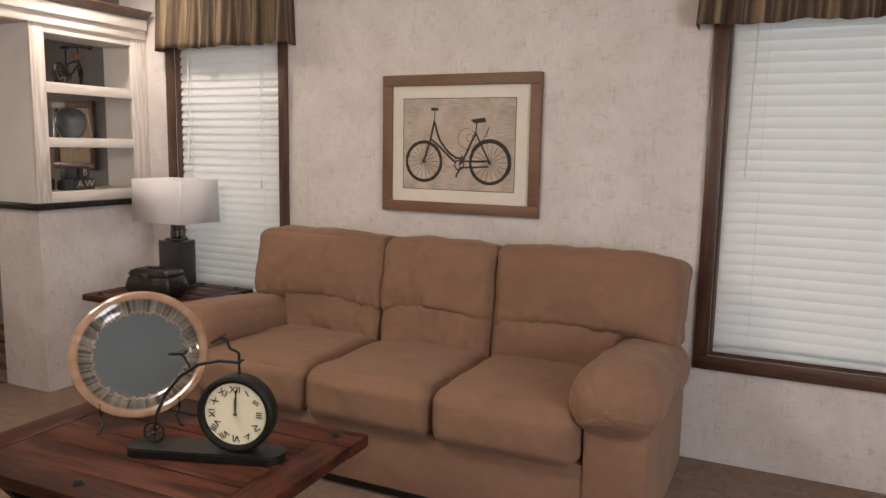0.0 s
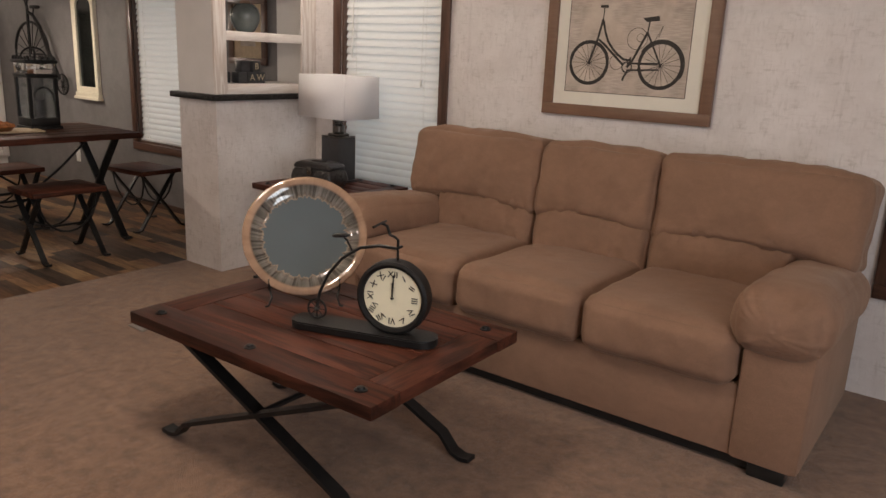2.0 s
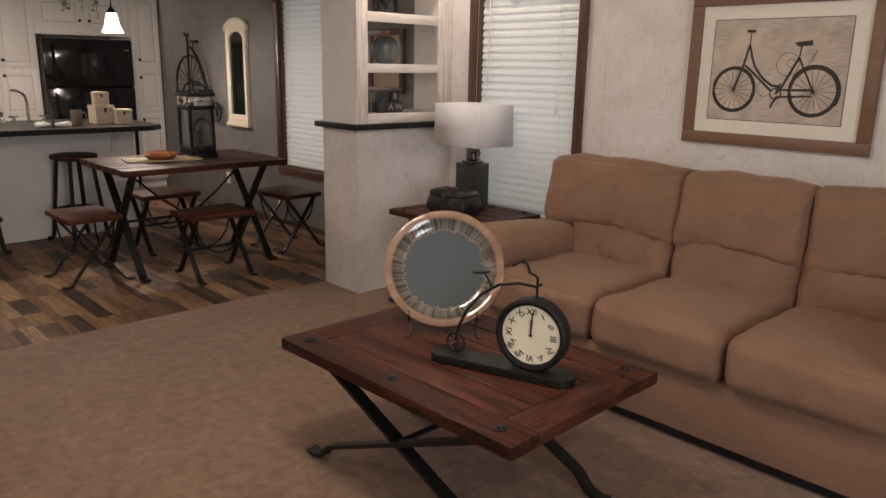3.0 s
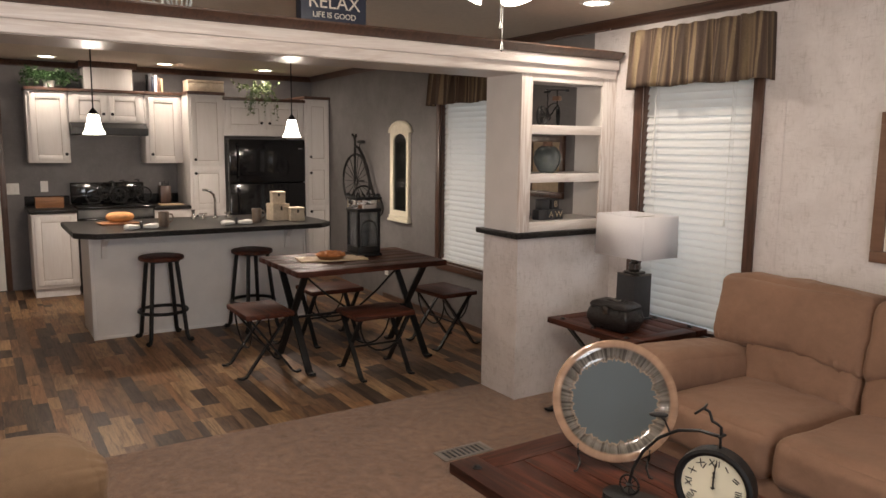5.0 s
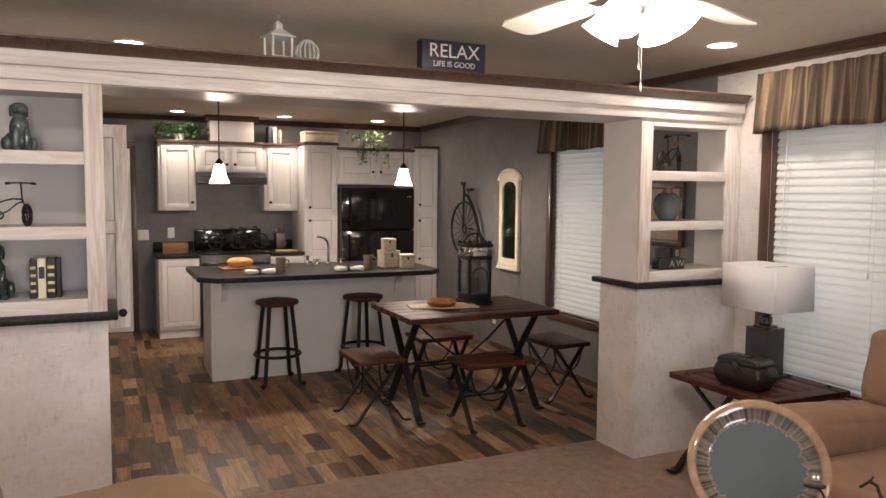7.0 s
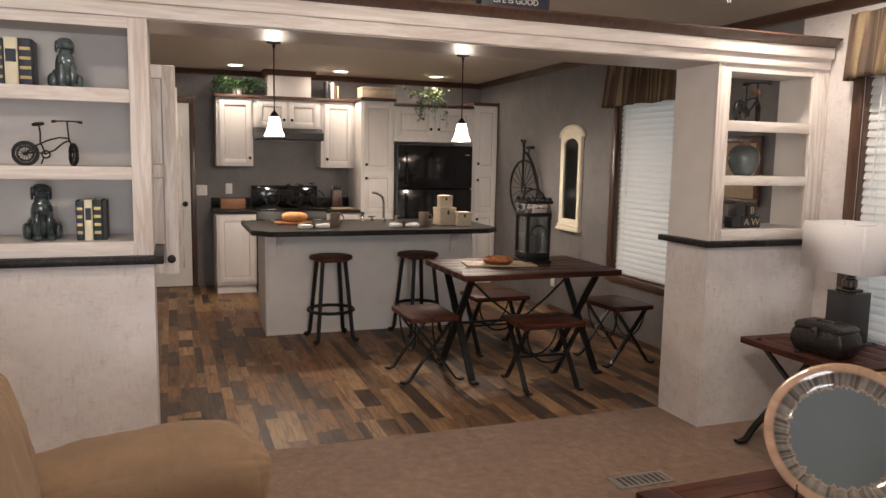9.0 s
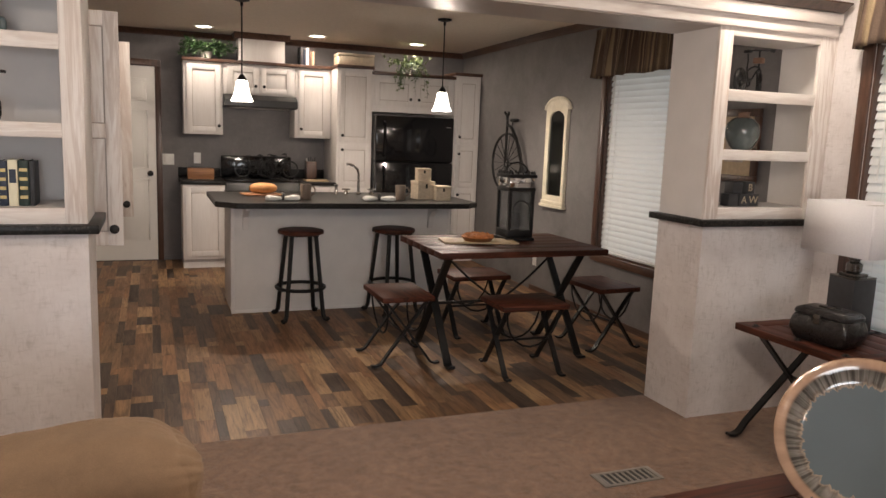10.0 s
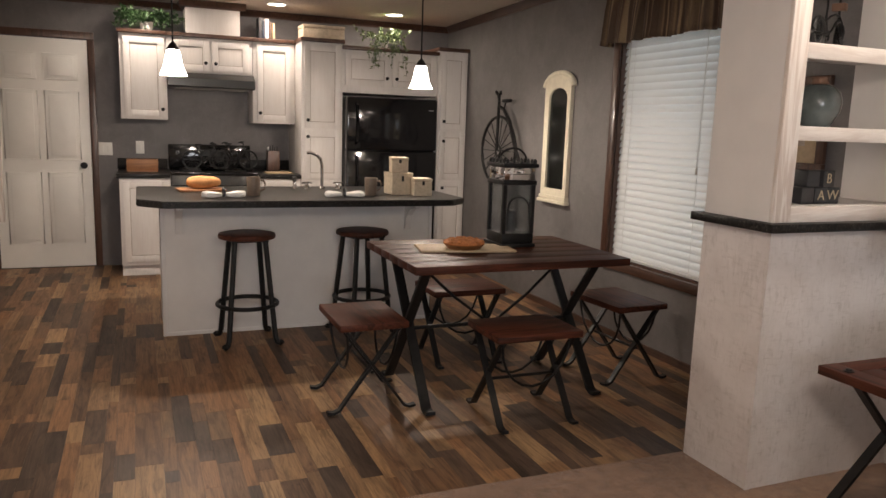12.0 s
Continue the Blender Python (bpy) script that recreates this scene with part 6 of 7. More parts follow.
def shelf_bicycle(root, k, steer):
    """A small old-fashioned bicycle along local x with thick wheels and a high handlebar."""
    r, t = 0.044 * k, 0.0034 * k
    a, b = (-0.082 * k, 0, r), (0.085 * k, 0, r * 0.95)
    bm = tube(bmesh.new(), circle_pts(a, r * 0.94, "y", 30), t * 2.3, 8, closed=True)
    tube(bm, circle_pts(a, r * 0.64, "y", 26), t * 1.3, 6, closed=True)
    lathe(bm, [(0.0, -0.006 * k), (r * 0.36, 0), (0.0, 0.006 * k)], 12, a)
    for j in range(6):
        q = math.pi * j / 6
        tube(bm, [(a[0] - r * 0.9 * math.cos(q), 0, a[2] - r * 0.9 * math.sin(q)), (a[0] + r * 0.9 * math.cos(q), 0, a[2] + r * 0.9 * math.sin(q))], t * 0.4, 5)
    part("rear_wheel", bm, "iron", root)
    bm = tube(bmesh.new(), circle_pts((0, 0, 0), r * 0.9, "y", 30), t * 2.3, 8, closed=True)
    tube(bm, circle_pts((0, 0, 0), r * 0.6, "y", 24), t * 0.8, 6, closed=True)
    for j in range(6):
        q = math.pi * j / 6
        tube(bm, [(-r * 0.86 * math.cos(q), 0, -r * 0.86 * math.sin(q)), (r * 0.86 * math.cos(q), 0, r * 0.86 * math.sin(q))], t * 0.4, 5)
    w = part("front_wheel", bm, "iron", root)
    w.matrix_basis = pose(*b, 0, 0, steer)
    bm = bmesh.new()
    tube(bm, [a, (-0.05 * k, 0, 0.05 * k), (-0.012 * k, 0, 0.044 * k), (0.02 * k, 0, 0.06 * k), (0.05 * k, 0, 0.088 * k), (0.068 * k, 0, 0.096 * k)], t, 8)
    tube(bm, [a, (-0.045 * k, 0, 0.075 * k), (0.0, 0, 0.098 * k), (0.035 * k, 0, 0.108 * k), (0.07 * k, 0, 0.106 * k)], t, 8)
    tube(bm, [(-0.012 * k, 0, 0.04 * k), (-0.03 * k, 0, 0.09 * k), (-0.028 * k, 0, 0.125 * k), (-0.032 * k, 0, 0.15 * k)], t, 8)
    tube(bm, [(-0.02 * k, 0, 0.03 * k), (-0.03 * k, 0.014 * k, 0.004 * k)], t * 0.8, 6)
    tube(bm, circle_pts((-0.012 * k, 0, 0.042 * k), 0.014 * k, "y", 16), t, 6, closed=True)
    for s in (-1, 1):
        tube(bm, [(b[0], s * 0.008 * k, b[2]), (0.076 * k, s * 0.008 * k, 0.088 * k), (0.07 * k, 0, 0.11 * k)], t * 0.8, 6)
    tube(bm, [(0.071 * k, 0, 0.09 * k), (0.066 * k, 0, 0.172 * k)], t, 8)
    part("frame", bm, "iron", root)
    bm = turn(cushion((0.046 * k, 0.028 * k, 0.015 * k), 5, 2.6, 0, 0), Matrix.Translation((-0.035 * k, 0, 0.158 * k)) @ pose(0, 0, 0, 0, -8, 0))
    part("saddle", bm, "iron", root)
    hb = part("handlebar", tube(bmesh.new(), [(0, -0.052 * k, -0.003 * k), (0, -0.03 * k, 0), (0, 0, 0.001 * k), (0, 0.03 * k, 0), (0, 0.052 * k, -0.003 * k)], t * 0.9, 8), "iron", root)
    hb.matrix_basis = pose(0.066 * k, 0, 0.172 * k, 0, 0, steer)
    for s in (-1, 1):
        part("grip", tube(bmesh.new(), [(0, s * 0.04 * k, -0.001 * k), (0, s * 0.056 * k, -0.003 * k)], t * 1.7, 8), "iron", hb)


b_ = thing("model_bicycle", "small black metal model bicycle with a high handlebar", "ornament", pose(-3.63, -0.757, 1.4325, 0, 0, 96), "model bicycles")
shelf_bicycle(b_, 1.05, -72)
b_ = thing("model_bicycle", "small dark metal model bicycle with brown basket", "ornament", pose(-3.68, 2.855, 1.7255, 0, 0, 112), "model bicycles")
shelf_bicycle(b_, 1.36, 30)
part("basket", boxes((0.07, 0.11, -0.025, 0.025, 0.165, 0.195), bev=0.004), "frame_wood", b_)

vs = thing("vase", "round blue-green glazed vase with a brown neck", "vase", pose(-3.69, 2.85, 1.4245) @ Matrix.Diagonal((0.84, 0.84, 0.92, 1)))
part("body", lathe(bmesh.new(), [(0.0, 0.0), (0.055, 0.0), (0.075, 0.02), (0.103, 0.07), (0.108, 0.11), (0.098, 0.15), (0.07, 0.178), (0.045, 0.188), (0.0, 0.188)], 40), "vase", vs)
part("neck", lathe(bmesh.new(), [(0.046, 0.1865), (0.036, 0.20), (0.036, 0.212), (0.042, 0.218), (0.03, 0.22), (0.0, 0.20)], 28), "frame_wood", vs, "brown glazed neck")


def letter_block(y, z, ch, x=-3.63, turned=0):
    root = thing("letter_block", "dark slate alphabet block with a cream letter" if ch else "plain dark slate block", "block", pose(x, y, z, 0, 0, turned), "alphabet blocks")
    part("cube", boxes((-0.033, 0.033, -0.033, 0.033, 0, 0.066), bev=0.003), "slate", root)
    if ch:
        lettering("letter", ch, 0.056, "letter_gold", root, Matrix.Translation((0.0338, 0, 0.033)) @ pose(0, 0, 0, 90, 0, 90))


letter_block(2.75, 1.1245, "")
letter_block(2.82, 1.1245, "A")
letter_block(2.892, 1.1245, "W", -3.635, -6)
letter_block(2.772, 1.191, "")
letter_block(2.855, 1.191, "B", -3.632, 4)
letter_block(2.675, 1.1245, "", -3.70)

# ---- on the header ----
HT = 2.1905
sg = thing("sign", "navy block sign lettered in cream", "sign", pose(-3.425, 1.235, HT, 0, 0, 90))
part("board", boxes((-0.174, 0.174, 0.0, 0.07, 0, 0.145), bev=0.003), "navy", sg)
lettering("lettering", "RELAX", 0.094, "letter", sg, Matrix.Translation((0, -0.0012, 0.092)) @ pose(0, 0, 0, 90, 0, 0))
lettering("lettering", "LIFE IS GOOD", 0.038, "letter", sg, Matrix.Translation((0, -0.0012, 0.030)) @ pose(0, 0, 0, 90, 0, 0))
ln = thing("white_lantern", "small white metal lantern", "lantern", pose(-3.50, 0.375, HT, 0, 0, 12) @ Matrix.Diagonal((0.72, 0.72, 0.88, 1)))
part("base", boxes((-0.075, 0.075, -0.075, 0.075, 0, 0.012), bev=0.002), "white_metal", ln)
for sx in (-1, 1):
    for sy in (-1, 1):
        part("post", boxes((sx * 0.064 - 0.006, sx * 0.064 + 0.006, sy * 0.064 - 0.006, sy * 0.064 + 0.006, 0.0122, 0.11)), "white_metal", ln)
for sx in (-1, 1):
    g = part("pane", boxes((sx * 0.066 - 0.001, sx * 0.066 + 0.001, -0.057, 0.057, 0.0125, 0.109)), "glass", ln, smooth=False)
    g.visible_shadow = False
part("eave", boxes((-0.085, 0.085, -0.085, 0.085, 0.1105, 0.118)), "white_metal", ln)
bm = bmesh.new()
lathe(bm, [(0.105, 0.1185), (0.045, 0.15), (0.035, 0.152), (0.03, 0.175), (0.036, 0.178), (0.01, 0.195), (0.0, 0.2)], 4)
part("roof", turn(bm, pose(0, 0, 0, 0, 0, 45)), "white_metal", ln, smooth=False)
part("ring", tube(bmesh.new(), circle_pts((0, 0, 0.212), 0.014, "y", 16), 0.0025, 5, closed=True), "white_metal", ln)
cg = thing("cage_lantern", "small round white slatted cage lantern", "lantern", pose(-3.50, 0.51, HT) @ Matrix.Diagonal((0.8, 0.8, 0.95, 1)))
part("base", lathe(bmesh.new(), [(0.0, 0.0), (0.06, 0.0), (0.06, 0.008), (0.0, 0.008)], 24), "white_metal", cg)
for k in range(14):
    t = 2 * math.pi * k / 14
    part("slat", tube(bmesh.new(), [(r * math.cos(t), r * math.sin(t), z) for r, z in ((0.056, 0.008), (0.068, 0.035), (0.062, 0.065), (0.035, 0.09))], 0.005, 5), "white_metal", cg)
part("top", lathe(bmesh.new(), [(0.0, 0.085), (0.038, 0.085), (0.038, 0.098), (0.02, 0.104), (0.0, 0.104)], 20), "white_metal", cg)

# ---- floor register ----
vt = thing("floor_register", "flat metal floor register set in the carpet", "vent", pose(-2.995, 1.755, 0.0045))
part("frame", boxes((-0.062, 0.062, -0.15, -0.128, 0, 0.006), (-0.062, 0.062, 0.128, 0.15, 0, 0.006), (-0.062, -0.046, -0.128, 0.128, 0, 0.006), (0.046, 0.062, -0.128, 0.128, 0, 0.006), bev=0.001), "grate", vt)
part("backing", boxes((-0.046, 0.046, -0.128, 0.128, 0.0002, 0.001)), "black_satin", vt)
for k in range(9):
    part("slat", boxes((-0.046, 0.046, -0.12 + 0.0295 * k - 0.006, -0.12 + 0.0295 * k + 0.006, 0.0012, 0.005)), "grate", vt)

# ---- on the dining table ----
DT = 0.7505
sb = solid("serving_board", boxes((-0.11, 0.11, -0.25, 0.25, 0, 0.012), bev=0.004), "board", "pale wooden serving board on the dining table", "cutting board", True, pose(-4.93, 1.87, DT, 0, 0, -10))
pie = thing("pie", "round crumble-topped pie in a shallow tin", "pie", pose(-4.90, 1.85, DT + 0.0125))
part("tin", lathe(bmesh.new(), [(0.0, 0.0), (0.085, 0.0), (0.105, 0.022), (0.11, 0.025), (0.10, 0.02), (0.0, 0.015)], 36), "crate", pie)
bm = lathe(bmesh.new(), [(0.0, 0.02), (0.105, 0.022), (0.108, 0.03), (0.09, 0.042), (0.05, 0.05), (0.0, 0.052)], 40)
part("crust", bm, "pie", pie)
rnd = random.Random(4)
bm = bmesh.new()
for k in range(90):
    r, t = 0.1 * math.sqrt(rnd.random()), rnd.uniform(0, 6.28)
    s_ = rnd.uniform(0.006, 0.013)
    bmesh.ops.create_icosphere(bm, subdivisions=1, radius=s_, matrix=Matrix.Translation((r * math.cos(t), r * math.sin(t), 0.05 - 1.6 * r * r)))
cr = part("crumble", bm, "pie", pie)
cr["kind"] = "stuff"

lt = thing("table_lantern", "black iron lantern with glass sides and handle", "lantern", pose(-5.03, 2.18, DT, 0, 0, 0))
part("base", boxes((-0.105, 0.105, -0.105, 0.105, 0, 0.02), (-0.095, 0.095, -0.095, 0.095, 0.0205, 0.075), bev=0.004), "iron", lt)
for sx in (-1, 1):
    for sy in (-1, 1):
        part("post", boxes((sx * 0.085 - 0.01, sx * 0.085 + 0.01, sy * 0.085 - 0.01, sy * 0.085 + 0.01, 0.0755, 0.335)), "iron", lt)
for sx, sy in ((1, 0), (-1, 0), (0, 1), (0, -1)):
    x, y = sx * 0.085, sy * 0.085
    g = part("pane", boxes((x - (0.001 if sx else 0.075), x + (0.001 if sx else 0.075), y - (0.001 if sy else 0.075), y + (0.001 if sy else 0.075), 0.0755, 0.335)), "frosted", lt, smooth=False)
    g.visible_shadow = False
part("collar", boxes((-0.1, 0.1, -0.1, 0.1, 0.336, 0.36), bev=0.003), "iron", lt)
part("mirror_band", boxes((-0.092, 0.092, -0.092, 0.092, 0.3605, 0.428), bev=0.003), "chrome", lt)
part("crown", boxes((-0.105, 0.105, -0.105, 0.105, 0.4285, 0.45), bev=0.004), "iron", lt)
for k in range(5):
    for sx, sy in ((1, 0), (-1, 0), (0, 1), (0, -1)):
        u = -0.08 + 0.04 * k
        part("finial", lathe(bmesh.new(), [(0.008, 0.4502), (0.008, 0.464), (0.0, 0.476)], 6, (sx * 0.095 + (u if sy else 0), sy * 0.095 + (u if sx else 0), 0)), "iron", lt)
part("handle", tube(bmesh.new(), [(0, 0.085 * math.cos(radians(18 * k)), 0.453 + 0.075 * math.sin(radians(18 * k))) for k in range(11)], 0.006, 6), "iron", lt)
part("wheel_motif", tube(bmesh.new(), circle_pts((0.092, 0, 0.21), 0.062, "x", 24, -20, 200), 0.005, 6), "iron", lt)
part("candle", lathe(bmesh.new(), [(0.0, 0.0755), (0.03, 0.0755), (0.03, 0.19), (0.0, 0.188)], 20), "slate", lt)

# ---- on the island ----
IT = 0.9055
cb = solid("cutting_board", boxes((-0.10, 0.10, -0.15, 0.15, 0, 0.014), bev=0.004), "crate", "orange-brown wooden cutting board", "cutting board", True, pose(-6.62, 0.68, IT, 0, 0, 6))
bm = cushion((0.12, 0.22, 0.085), 8, 2.4, 0.0, 0.012, 3)
solid("bread_loaf", turn(bm, Matrix.Translation((0, 0, 0.0425))), "bread", "golden crusty bread loaf on a board", "bread", True, pose(-6.62, 0.70, IT + 0.0145))


def napkin(at, seed):
    root = thing("rolled_napkin", "white napkin gathered in a dark ring", "napkin", at, "napkins on the island")
    for sy in (-1, 1):
        bm = cushion((0.11, 0.11, 0.06), 16, 4, 0, 0.012, seed + sy)
        for v in bm.verts:
            k = (v.co.y * sy + 0.055) / 0.11
            v.co.x *= 0.35 + 0.8 * k
            f = math.sin(v.co.x * 150 + seed + sy) * 0.009 * k
            v.co.z = max(-0.03, v.co.z * (0.7 + 0.45 * k) + (f if v.co.z > 0 else 0))
            v.co.y += sy * 0.012 * math.sin(v.co.x * 90 + seed) * k
        part("cloth", turn(bm, Matrix.Translation((0, sy * 0.066, 0.0185)) @ Matrix.Diagonal((1.05, 1, 0.6, 1))), "napkin", root)
    part("ring", turn(tube(bmesh.new(), circle_pts((0, 0, 0), 0.024, "y", 20), 0.008, 6, closed=True), Matrix.Translation((0, 0, 0.033))), "slate", root)


napkin(pose(-6.15, 0.78, IT, 0, 0, 4), 2)
napkin(pose(-6.15, 1.54, IT, 0, 0, -5), 6)


def mug(at):
    root = thing("mug", "tall taupe stoneware mug", "mug", at, "mugs on the island")
    bm = lathe(bmesh.new(), [(0.0, 0.0), (0.036, 0.0), (0.04, 0.006), (0.043, 0.115), (0.042, 0.12), (0.038, 0.118), (0.036, 0.012), (0.0, 0.01)], 32)
    part("cup", bm, "mug", root)
    part("handle", tube(bmesh.new(), [(0, 0.04, 0.098), (0, 0.062, 0.10), (0, 0.074, 0.075), (0, 0.068, 0.045), (0, 0.04, 0.03)], 0.0065, 8), "mug", root)


mug(pose(-6.26, 0.975, IT))
mug(pose(-6.24, 1.745, IT))


def canister(at, s, h):
    root = thing("canister", "square pale canister box with a lid clasp", "canister", at, "canister boxes")
    part("body", boxes((-s / 2, s / 2, -s / 2, s / 2, 0, h * 0.78), bev=0.004), "basket", root)
    part("lid", boxes((-s / 2 - 0.002, s / 2 + 0.002, -s / 2 - 0.002, s / 2 + 0.002, h * 0.785, h), bev=0.004), "basket", root)
    part("clasp", boxes((s / 2 + 0.0022, s / 2 + 0.007, -0.008, 0.008, h * 0.62, h * 0.86), bev=0.001), "iron", root)


canister(pose(-6.36, 1.98, IT, 0, 0, 4), 0.155, 0.15)
canister(pose(-6.24, 2.105, IT, 0, 0, -5), 0.125, 0.12)
canister(pose(-6.36, 1.98, IT + 0.151, 0, 0, -8), 0.115, 0.105)

fc = thing("faucet", "tall chrome gooseneck faucet with two lever handles", "faucet", pose(-6.76, 1.53, IT))
bm = tube(bmesh.new(), [(0, 0, 0.0), (0, 0, 0.17), (0.005, -0.012, 0.215), (0.01, -0.045, 0.245), (0.012, -0.085, 0.26), (0.012, -0.11, 0.258)], 0.011, 12)
lathe(bm, [(0.02, 0.0), (0.026, 0.004), (0.018, 0.02), (0.0, 0.02)], 20)
part("spout", bm, "chrome", fc)
for sy in (-0.11, 0.12):
    bm = lathe(bmesh.new(), [(0.0, 0.0), (0.024, 0.0), (0.022, 0.012), (0.012, 0.03), (0.014, 0.045), (0.0, 0.05)], 18, (0, sy, 0))
    tube(bm, [(0, sy - 0.035, 0.043), (0, sy, 0.045), (0, sy + 0.035, 0.043)], 0.006, 8)
    part("lever_handle", bm, "chrome", fc)
part("sprayer", lathe(bmesh.new(), [(0.0, 0.0), (0.02, 0.0), (0.014, 0.02), (0.012, 0.06), (0.018, 0.085), (0.0, 0.09)], 18, (0.01, -0.20, 0)), "chrome", fc)
# ---- on the worktops, stove and cabinet tops ----
ty = thing("wooden_tray", "open orange-brown wooden tray on the worktop", "tray", pose(-8.62, 0.33, 0.9005))
part("bottom", boxes((-0.09, 0.09, -0.13, 0.13, 0, 0.01)), "crate", ty)
part("side", boxes((0.08, 0.09, -0.13, 0.13, 0.0105, 0.105), bev=0.002), "crate", ty)
part("side", boxes((-0.09, -0.08, -0.13, 0.13, 0.0105, 0.105), bev=0.002), "crate", ty)
part("end", boxes((-0.0795, 0.0795, -0.13, -0.12, 0.0105, 0.105)), "crate", ty)
part("end", boxes((-0.0795, 0.0795, 0.12, 0.13, 0.0105, 0.105)), "crate", ty)
kb = thing("knife_block", "dark brown knife block with knives", "knife block", pose(-8.66, 1.49, 0.9005))
part("block", turn(boxes((-0.06, 0.06, -0.055, 0.055, 0, 0.20), bev=0.004), pose(0, 0, 0.001, 0, 0, 0)), "trim_z", kb)
for k in range(5):
    part("knife_handle", boxes((-0.03 + 0.02 * k - 0.007, -0.03 + 0.02 * k + 0.007, -0.04 + 0.018 * k - 0.006, -0.04 + 0.018 * k + 0.006, 0.2015, 0.235 + 0.01 * (k % 3)), bev=0.002), "black_satin" if k else "steel", kb)
solid("white_platter", boxes((-0.09, 0.09, -0.12, 0.12, 0, 0.014), bev=0.005), "board", "pale flat board at the worktop edge", "cutting board", True, pose(-8.42, 1.50, 0.9005))
for y, l_, rz in ((0.86, 0.40, 84), (1.12, 0.42, 97), (1.0, 0.40, 60)):
    w_ = thing("wire_bicycle", "black metal bicycle ornament on the stove", "ornament", pose(-8.50 if rz != 60 else -8.68, y, 0.9285, 0, 0, rz), "wire bicycles")
    bicycle(l_, 0.0055, w_, "iron", 6)


def plant(at, label, spread, trail, mat, pot_r, count, seed, over=0.0):
    rnd = random.Random(seed)
    root = thing("potted_plant", label, "plant", at)
    part("pot", lathe(bmesh.new(), [(0.0, 0.0), (pot_r * 0.8, 0.0), (pot_r, pot_r * 1.3), (pot_r * 1.05, pot_r * 1.35), (pot_r * 0.9, pot_r * 1.3), (0.0, pot_r * 1.2)], 24), "white_plastic", root)
    stems, leaves = bmesh.new(), bmesh.new()
    for k in range(count):
        a = rnd.uniform(0, 6.28)
        reach = spread * rnd.uniform(0.35, 1.0)
        drop = trail * rnd.uniform(0.2, 1.0) if rnd.random() < 0.6 else -0.05
        p0, p1 = Vector((0, 0, pot_r * 1.2)), Vector((abs(math.cos(a)) * reach * 0.45 - 0.03, math.sin(a) * reach, pot_r * 1.3 + 0.09 * rnd.random()))
        if over and drop > 0:
            p1 = Vector((over + 0.02 * rnd.random(), p1.y * 0.7, pot_r * 0.9 + 0.05 * rnd.random()))
        p2 = p1 + Vector((0.02, math.sin(a) * 0.04, -drop))
        pts = [p0, (p0 + p1) / 2 + Vector((0, 0, 0.05)), p1, (p1 + p2) / 2 + Vector((0.02, 0, 0)), p2]
        tube(stems, pts, 0.0018, 4)
        for j in range(11):
            t = rnd.uniform(0.2, 1.0) * 4
            i = min(3, int(t))
            c = pts[i].lerp(pts[i + 1], t - i)
            s_ = rnd.uniform(0.016, 0.032)
            m = Matrix.Translation(c) @ Euler((rnd.uniform(-1.2, 1.2), rnd.uniform(-1.2, 1.2), rnd.uniform(0, 6.28))).to_matrix().to_4x4()
            vs_ = [leaves.verts.new(m @ Vector(q)) for q in ((0, 0, 0), (s_ * 0.45, s_ * 0.5, 0.003), (0, s_ * 1.3, -0.004), (-s_ * 0.45, s_ * 0.5, 0.003))]
            leaves.faces.new((vs_[0], vs_[1], vs_[2]))
            leaves.faces.new((vs_[0], vs_[2], vs_[3]))
    st_ = part("stem_tangle", stems, "leaf", root)
    st_["kind"] = "stuff"
    lv = part("foliage", leaves, mat, root, smooth=False)
    lv["kind"] = "stuff"
    return root


plant(pose(-8.68, 0.40, 2.1245), "leafy green trailing ivy in a white pot", 0.29, 0.09, "leaf", 0.055, 78, 5)
plant(pose(PX - 0.14, 2.50, 2.0895), "variegated trailing ivy spilling over the cabinet", 0.26, 0.32, "leaf_var", 0.05, 44, 9, 0.155)
vc = thing("vent_chase", "white boxed vent chase with dark crown above the cabinets", "vent box")
part("box", boxes((-8.915, -8.595, 0.72, 1.19, 2.1245, CEIL - 0.002), bev=0.002), "cab", vc)
bm = crown(bmesh.new(), (-8.594, 0.67), (-8.594, 1.24), (1, 0))
crown(bm, (-8.914, 0.719), (-8.60, 0.719), (0, -1))
crown(bm, (-8.60, 1.191), (-8.914, 1.191), (0, 1))
part("crown_moulding", bm, "trim", vc, "dark stained crown moulding", True)
for k, (w, h, m) in enumerate(((0.03, 0.19, "slate"), (0.025, 0.17, "navy"), (0.03, 0.185, "napkin"), (0.02, 0.16, "frame_wood"), (0.024, 0.15, "board"))):
    b_ = thing("book", "thin book standing on the cabinet", "book", pose(-8.70, 1.375 + 0.031 * k, 2.1245), "books on the cabinet")
    part("cover", boxes((-0.07, 0.07, -w / 2, w / 2, 0, h), bev=0.002), m, b_)
bk = thing("storage_basket", "pale woven storage box on the pantry", "basket", pose(-8.52, 1.92, 2.1345))
part("body", boxes((-0.12, 0.12, -0.195, 0.195, 0, 0.10), bev=0.008), "basket", bk)
part("lid", boxes((-0.123, 0.123, -0.198, 0.198, 0.1005, 0.13), bev=0.006), "basket", bk)

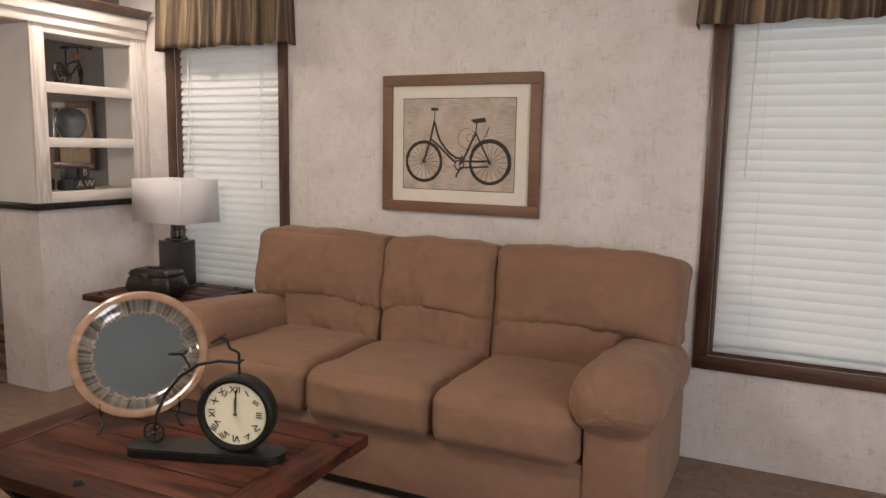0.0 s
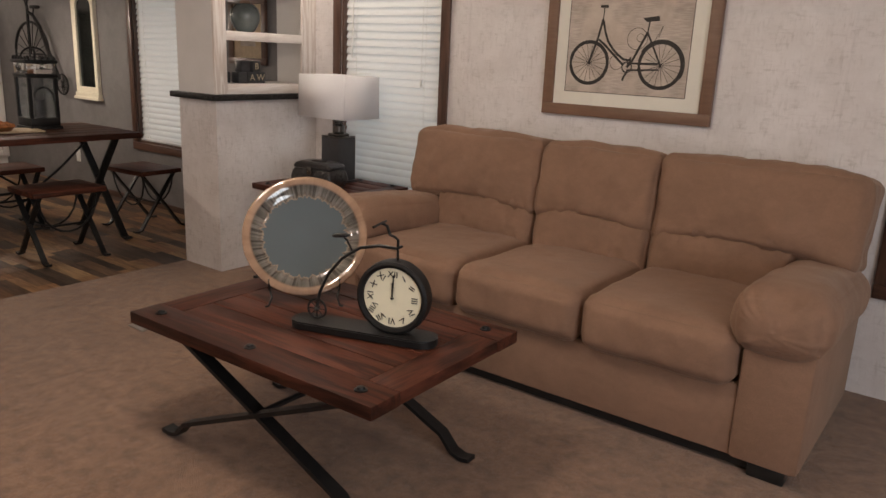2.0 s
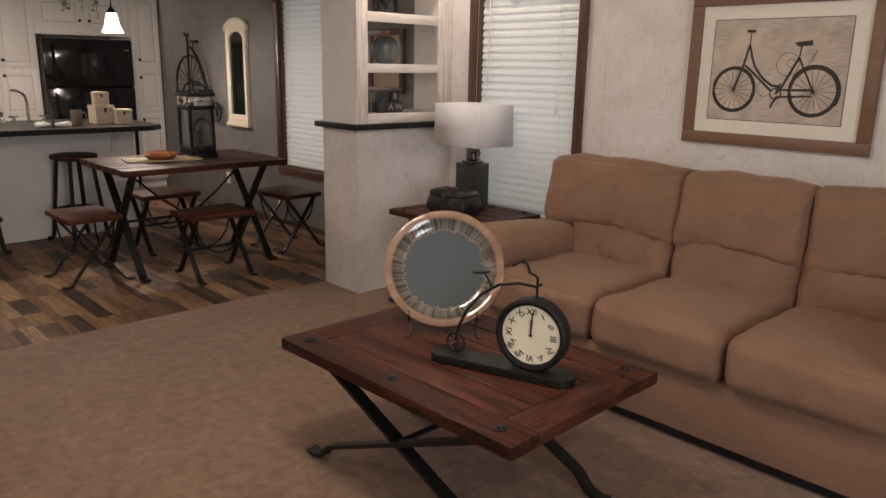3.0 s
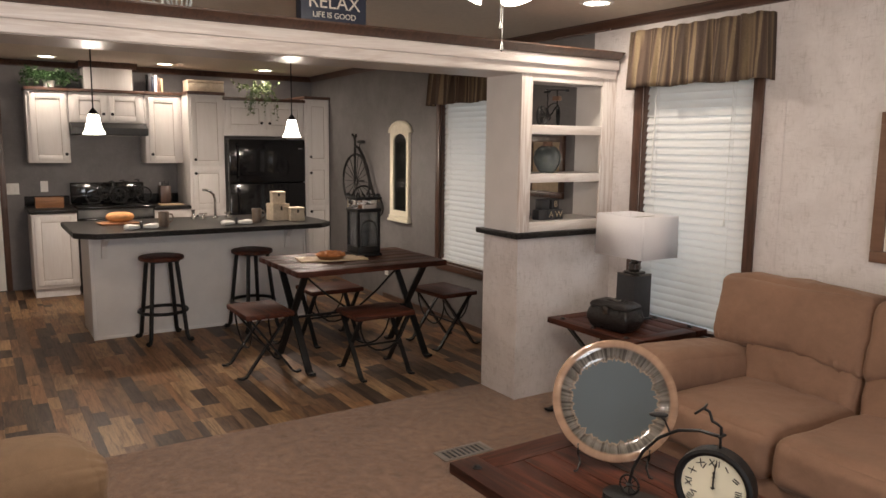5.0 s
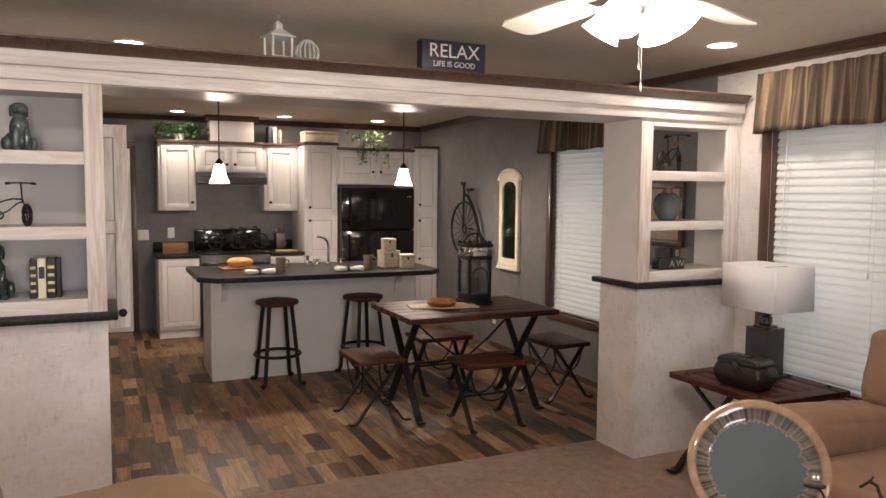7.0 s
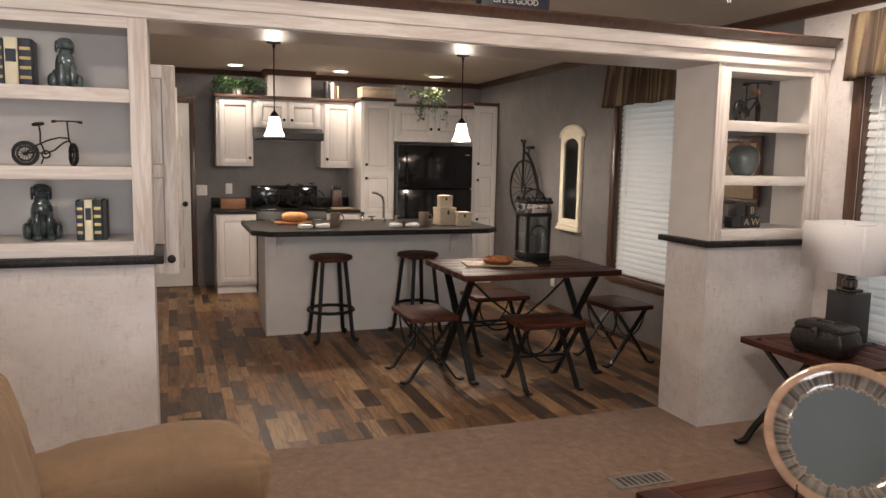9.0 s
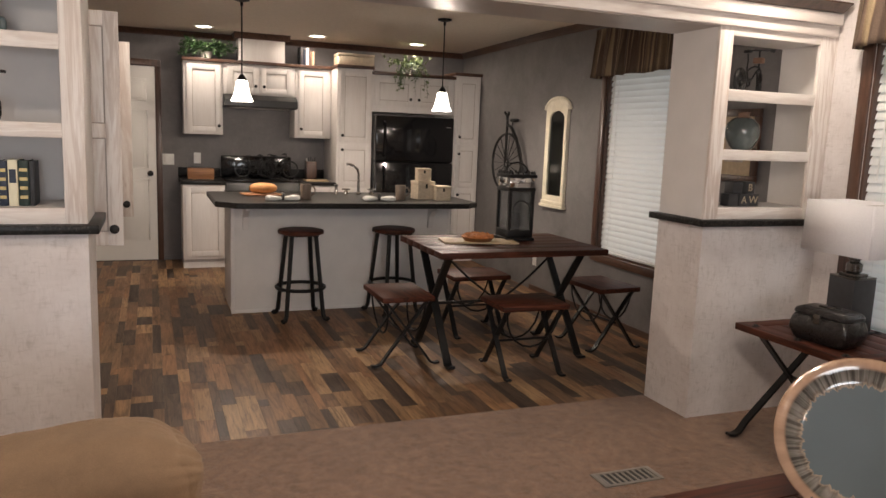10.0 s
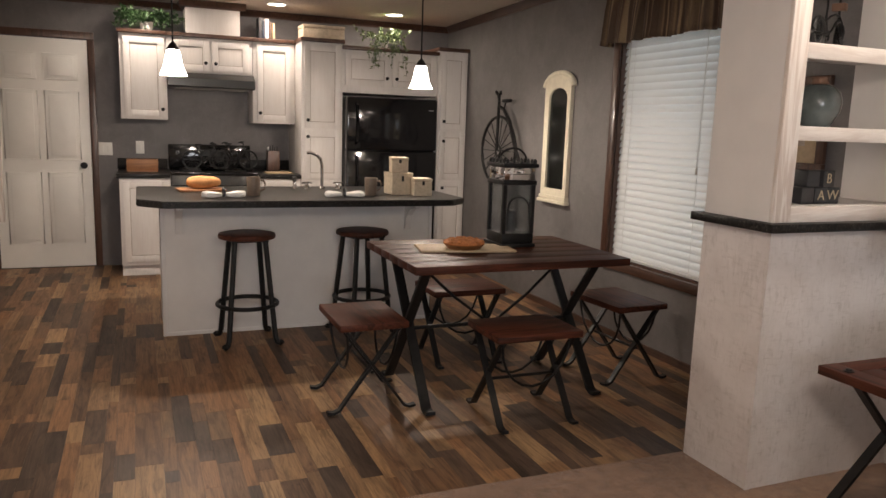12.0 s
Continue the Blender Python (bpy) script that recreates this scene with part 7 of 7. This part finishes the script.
# tall cabinet by the back door with its upper doors standing open
tc = thing("tall_cabinet", "tall whitewashed cabinet with two upper doors standing open", "cabinet")
part("body", boxes((-6.3, -4.02, -0.979, -0.66, 0.0, 0.88), bev=0.003), "cab", tc)
part("upper_body", boxes((-6.3, -4.02, -0.979, -0.95, 0.881, 1.95), (-6.3, -4.02, -0.9495, -0.66, 1.93, 1.95), (-4.04, -4.02, -0.9495, -0.66, 0.881, 1.929), (-5.16, -5.14, -0.9495, -0.66, 0.881, 1.929), (-6.3, -6.28, -0.9495, -0.66, 0.881, 1.929)), "cab", tc)


def open_leaf(x, y0, y1, z0, z1):
    """A two-panel door standing at right angles to its cabinet, its face towards the living room."""
    zm = z0 + 0.5 * (z1 - z0)
    d = part("door", boxes((x, x + 0.02, y0, y0 + 0.06, z0, z1), (x, x + 0.02, y1 - 0.06, y1, z0, z1), (x, x + 0.0195, y0 + 0.06, y1 - 0.06, z0, z0 + 0.06), (x, x + 0.0195, y0 + 0.06, y1 - 0.06, z1 - 0.06, z1),
                           (x, x + 0.0195, y0 + 0.06, y1 - 0.06, zm - 0.03, zm + 0.03), bev=0.0025), "pickled_z", tc)
    part("door_panel", boxes((x + 0.003, x + 0.009, y0 + 0.055, y1 - 0.055, z0 + 0.055, z1 - 0.055)), "pickled_z", d)
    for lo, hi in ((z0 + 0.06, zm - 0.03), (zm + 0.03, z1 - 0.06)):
        # dark strips again painting shade along the recess edges
        part("panel_bead_or_shade", boxes((x + 0.009, x + 0.0115, y1 - 0.065, y1 - 0.06, lo, hi), (x + 0.009, x + 0.0115, y0 + 0.06, y1 - 0.065, lo, lo + 0.005), (x + 0.009, x + 0.0115, y0 + 0.06, y1 - 0.065, hi - 0.005, hi)), "cab_shade_line", d)
    knob(d, x + 0.02, y1 - 0.035, z0 + 0.075, 0.02)


open_leaf(-4.0, -0.70, -0.262, 0.91, 1.90)
open_leaf(-5.14, -0.70, -0.245, 0.905, 1.89)

# ---- vinyl plank floor, laid lengthwise towards the back wall ----
rnd = random.Random(12)
GAP = 0.0007
near, rest = [], []
y = -1.0
row = 0
while y < YC + 0.02:
    w = (0.09, 0.046, 0.076, 0.108, 0.054, 0.082, 0.064)[row % 7]
    x = XW + rnd.uniform(-0.5, 0)
    while x < FLOOR_EDGE:
        ln_ = rnd.choice((0.1, 0.24, 0.33, 0.4, 0.48, 0.58, 0.72))
        a, b = max(x, XW), min(x + ln_, FLOOR_EDGE)
        if b - a > 0.02:
            (near if a > -6.15 and -0.75 < y < 2.6 else rest).append((a, b, y, min(y + w, YC + 0.03)))
        x += ln_
    y += w
    row += 1
floor = structure("plank_floor", boxes((XW, FLOOR_EDGE, -1.0, YC + 0.03, -0.0115, -0.006)), "black_satin", "vinyl plank floor in mixed tan, brown and grey")
near.sort(key=lambda q: -(q[0] + q[1]))
for a, b, c, d in near[:300]:
    me = bpy.data.meshes.new("plank")
    X, Y = (b - a) / 2 - GAP / 2, (d - c) / 2 - GAP / 2
    vs_ = [(sx * X, sy * Y, z) for z in (-0.0055, 0.0) for sx, sy in ((-1, -1), (1, -1), (1, 1), (-1, 1))]
    me.from_pydata(vs_, [], [(4, 5, 6, 7), (0, 1, 5, 4), (1, 2, 6, 5), (2, 3, 7, 6), (3, 0, 4, 7), (3, 2, 1, 0)])
    me.materials.append(M["plank"])
    ob = new("plank", me)
    ob.parent = floor
    ob.location = ((a + b) / 2, (c + d) / 2, 0)
vs_, fs_ = [], []
for a, b, c, d in near[300:] + rest:
    n0 = len(vs_)
    vs_ += [(x_, y_, z_) for z_ in (-0.0055, 0.0) for x_, y_ in ((a + GAP / 2, c + GAP / 2), (b - GAP / 2, c + GAP / 2), (b - GAP / 2, d - GAP / 2), (a + GAP / 2, d - GAP / 2))]
    fs_ += [tuple(n0 + i for i in q) for q in ((4, 5, 6, 7), (0, 1, 5, 4), (1, 2, 6, 5), (2, 3, 7, 6), (3, 0, 4, 7), (3, 2, 1, 0))]
me = bpy.data.meshes.new("far_planks")
me.from_pydata(vs_, [], fs_)
me.materials.append(M["plank_rest"])
ob = new("far_planks", me)
ob.parent = floor
ob["kind"] = "stuff"
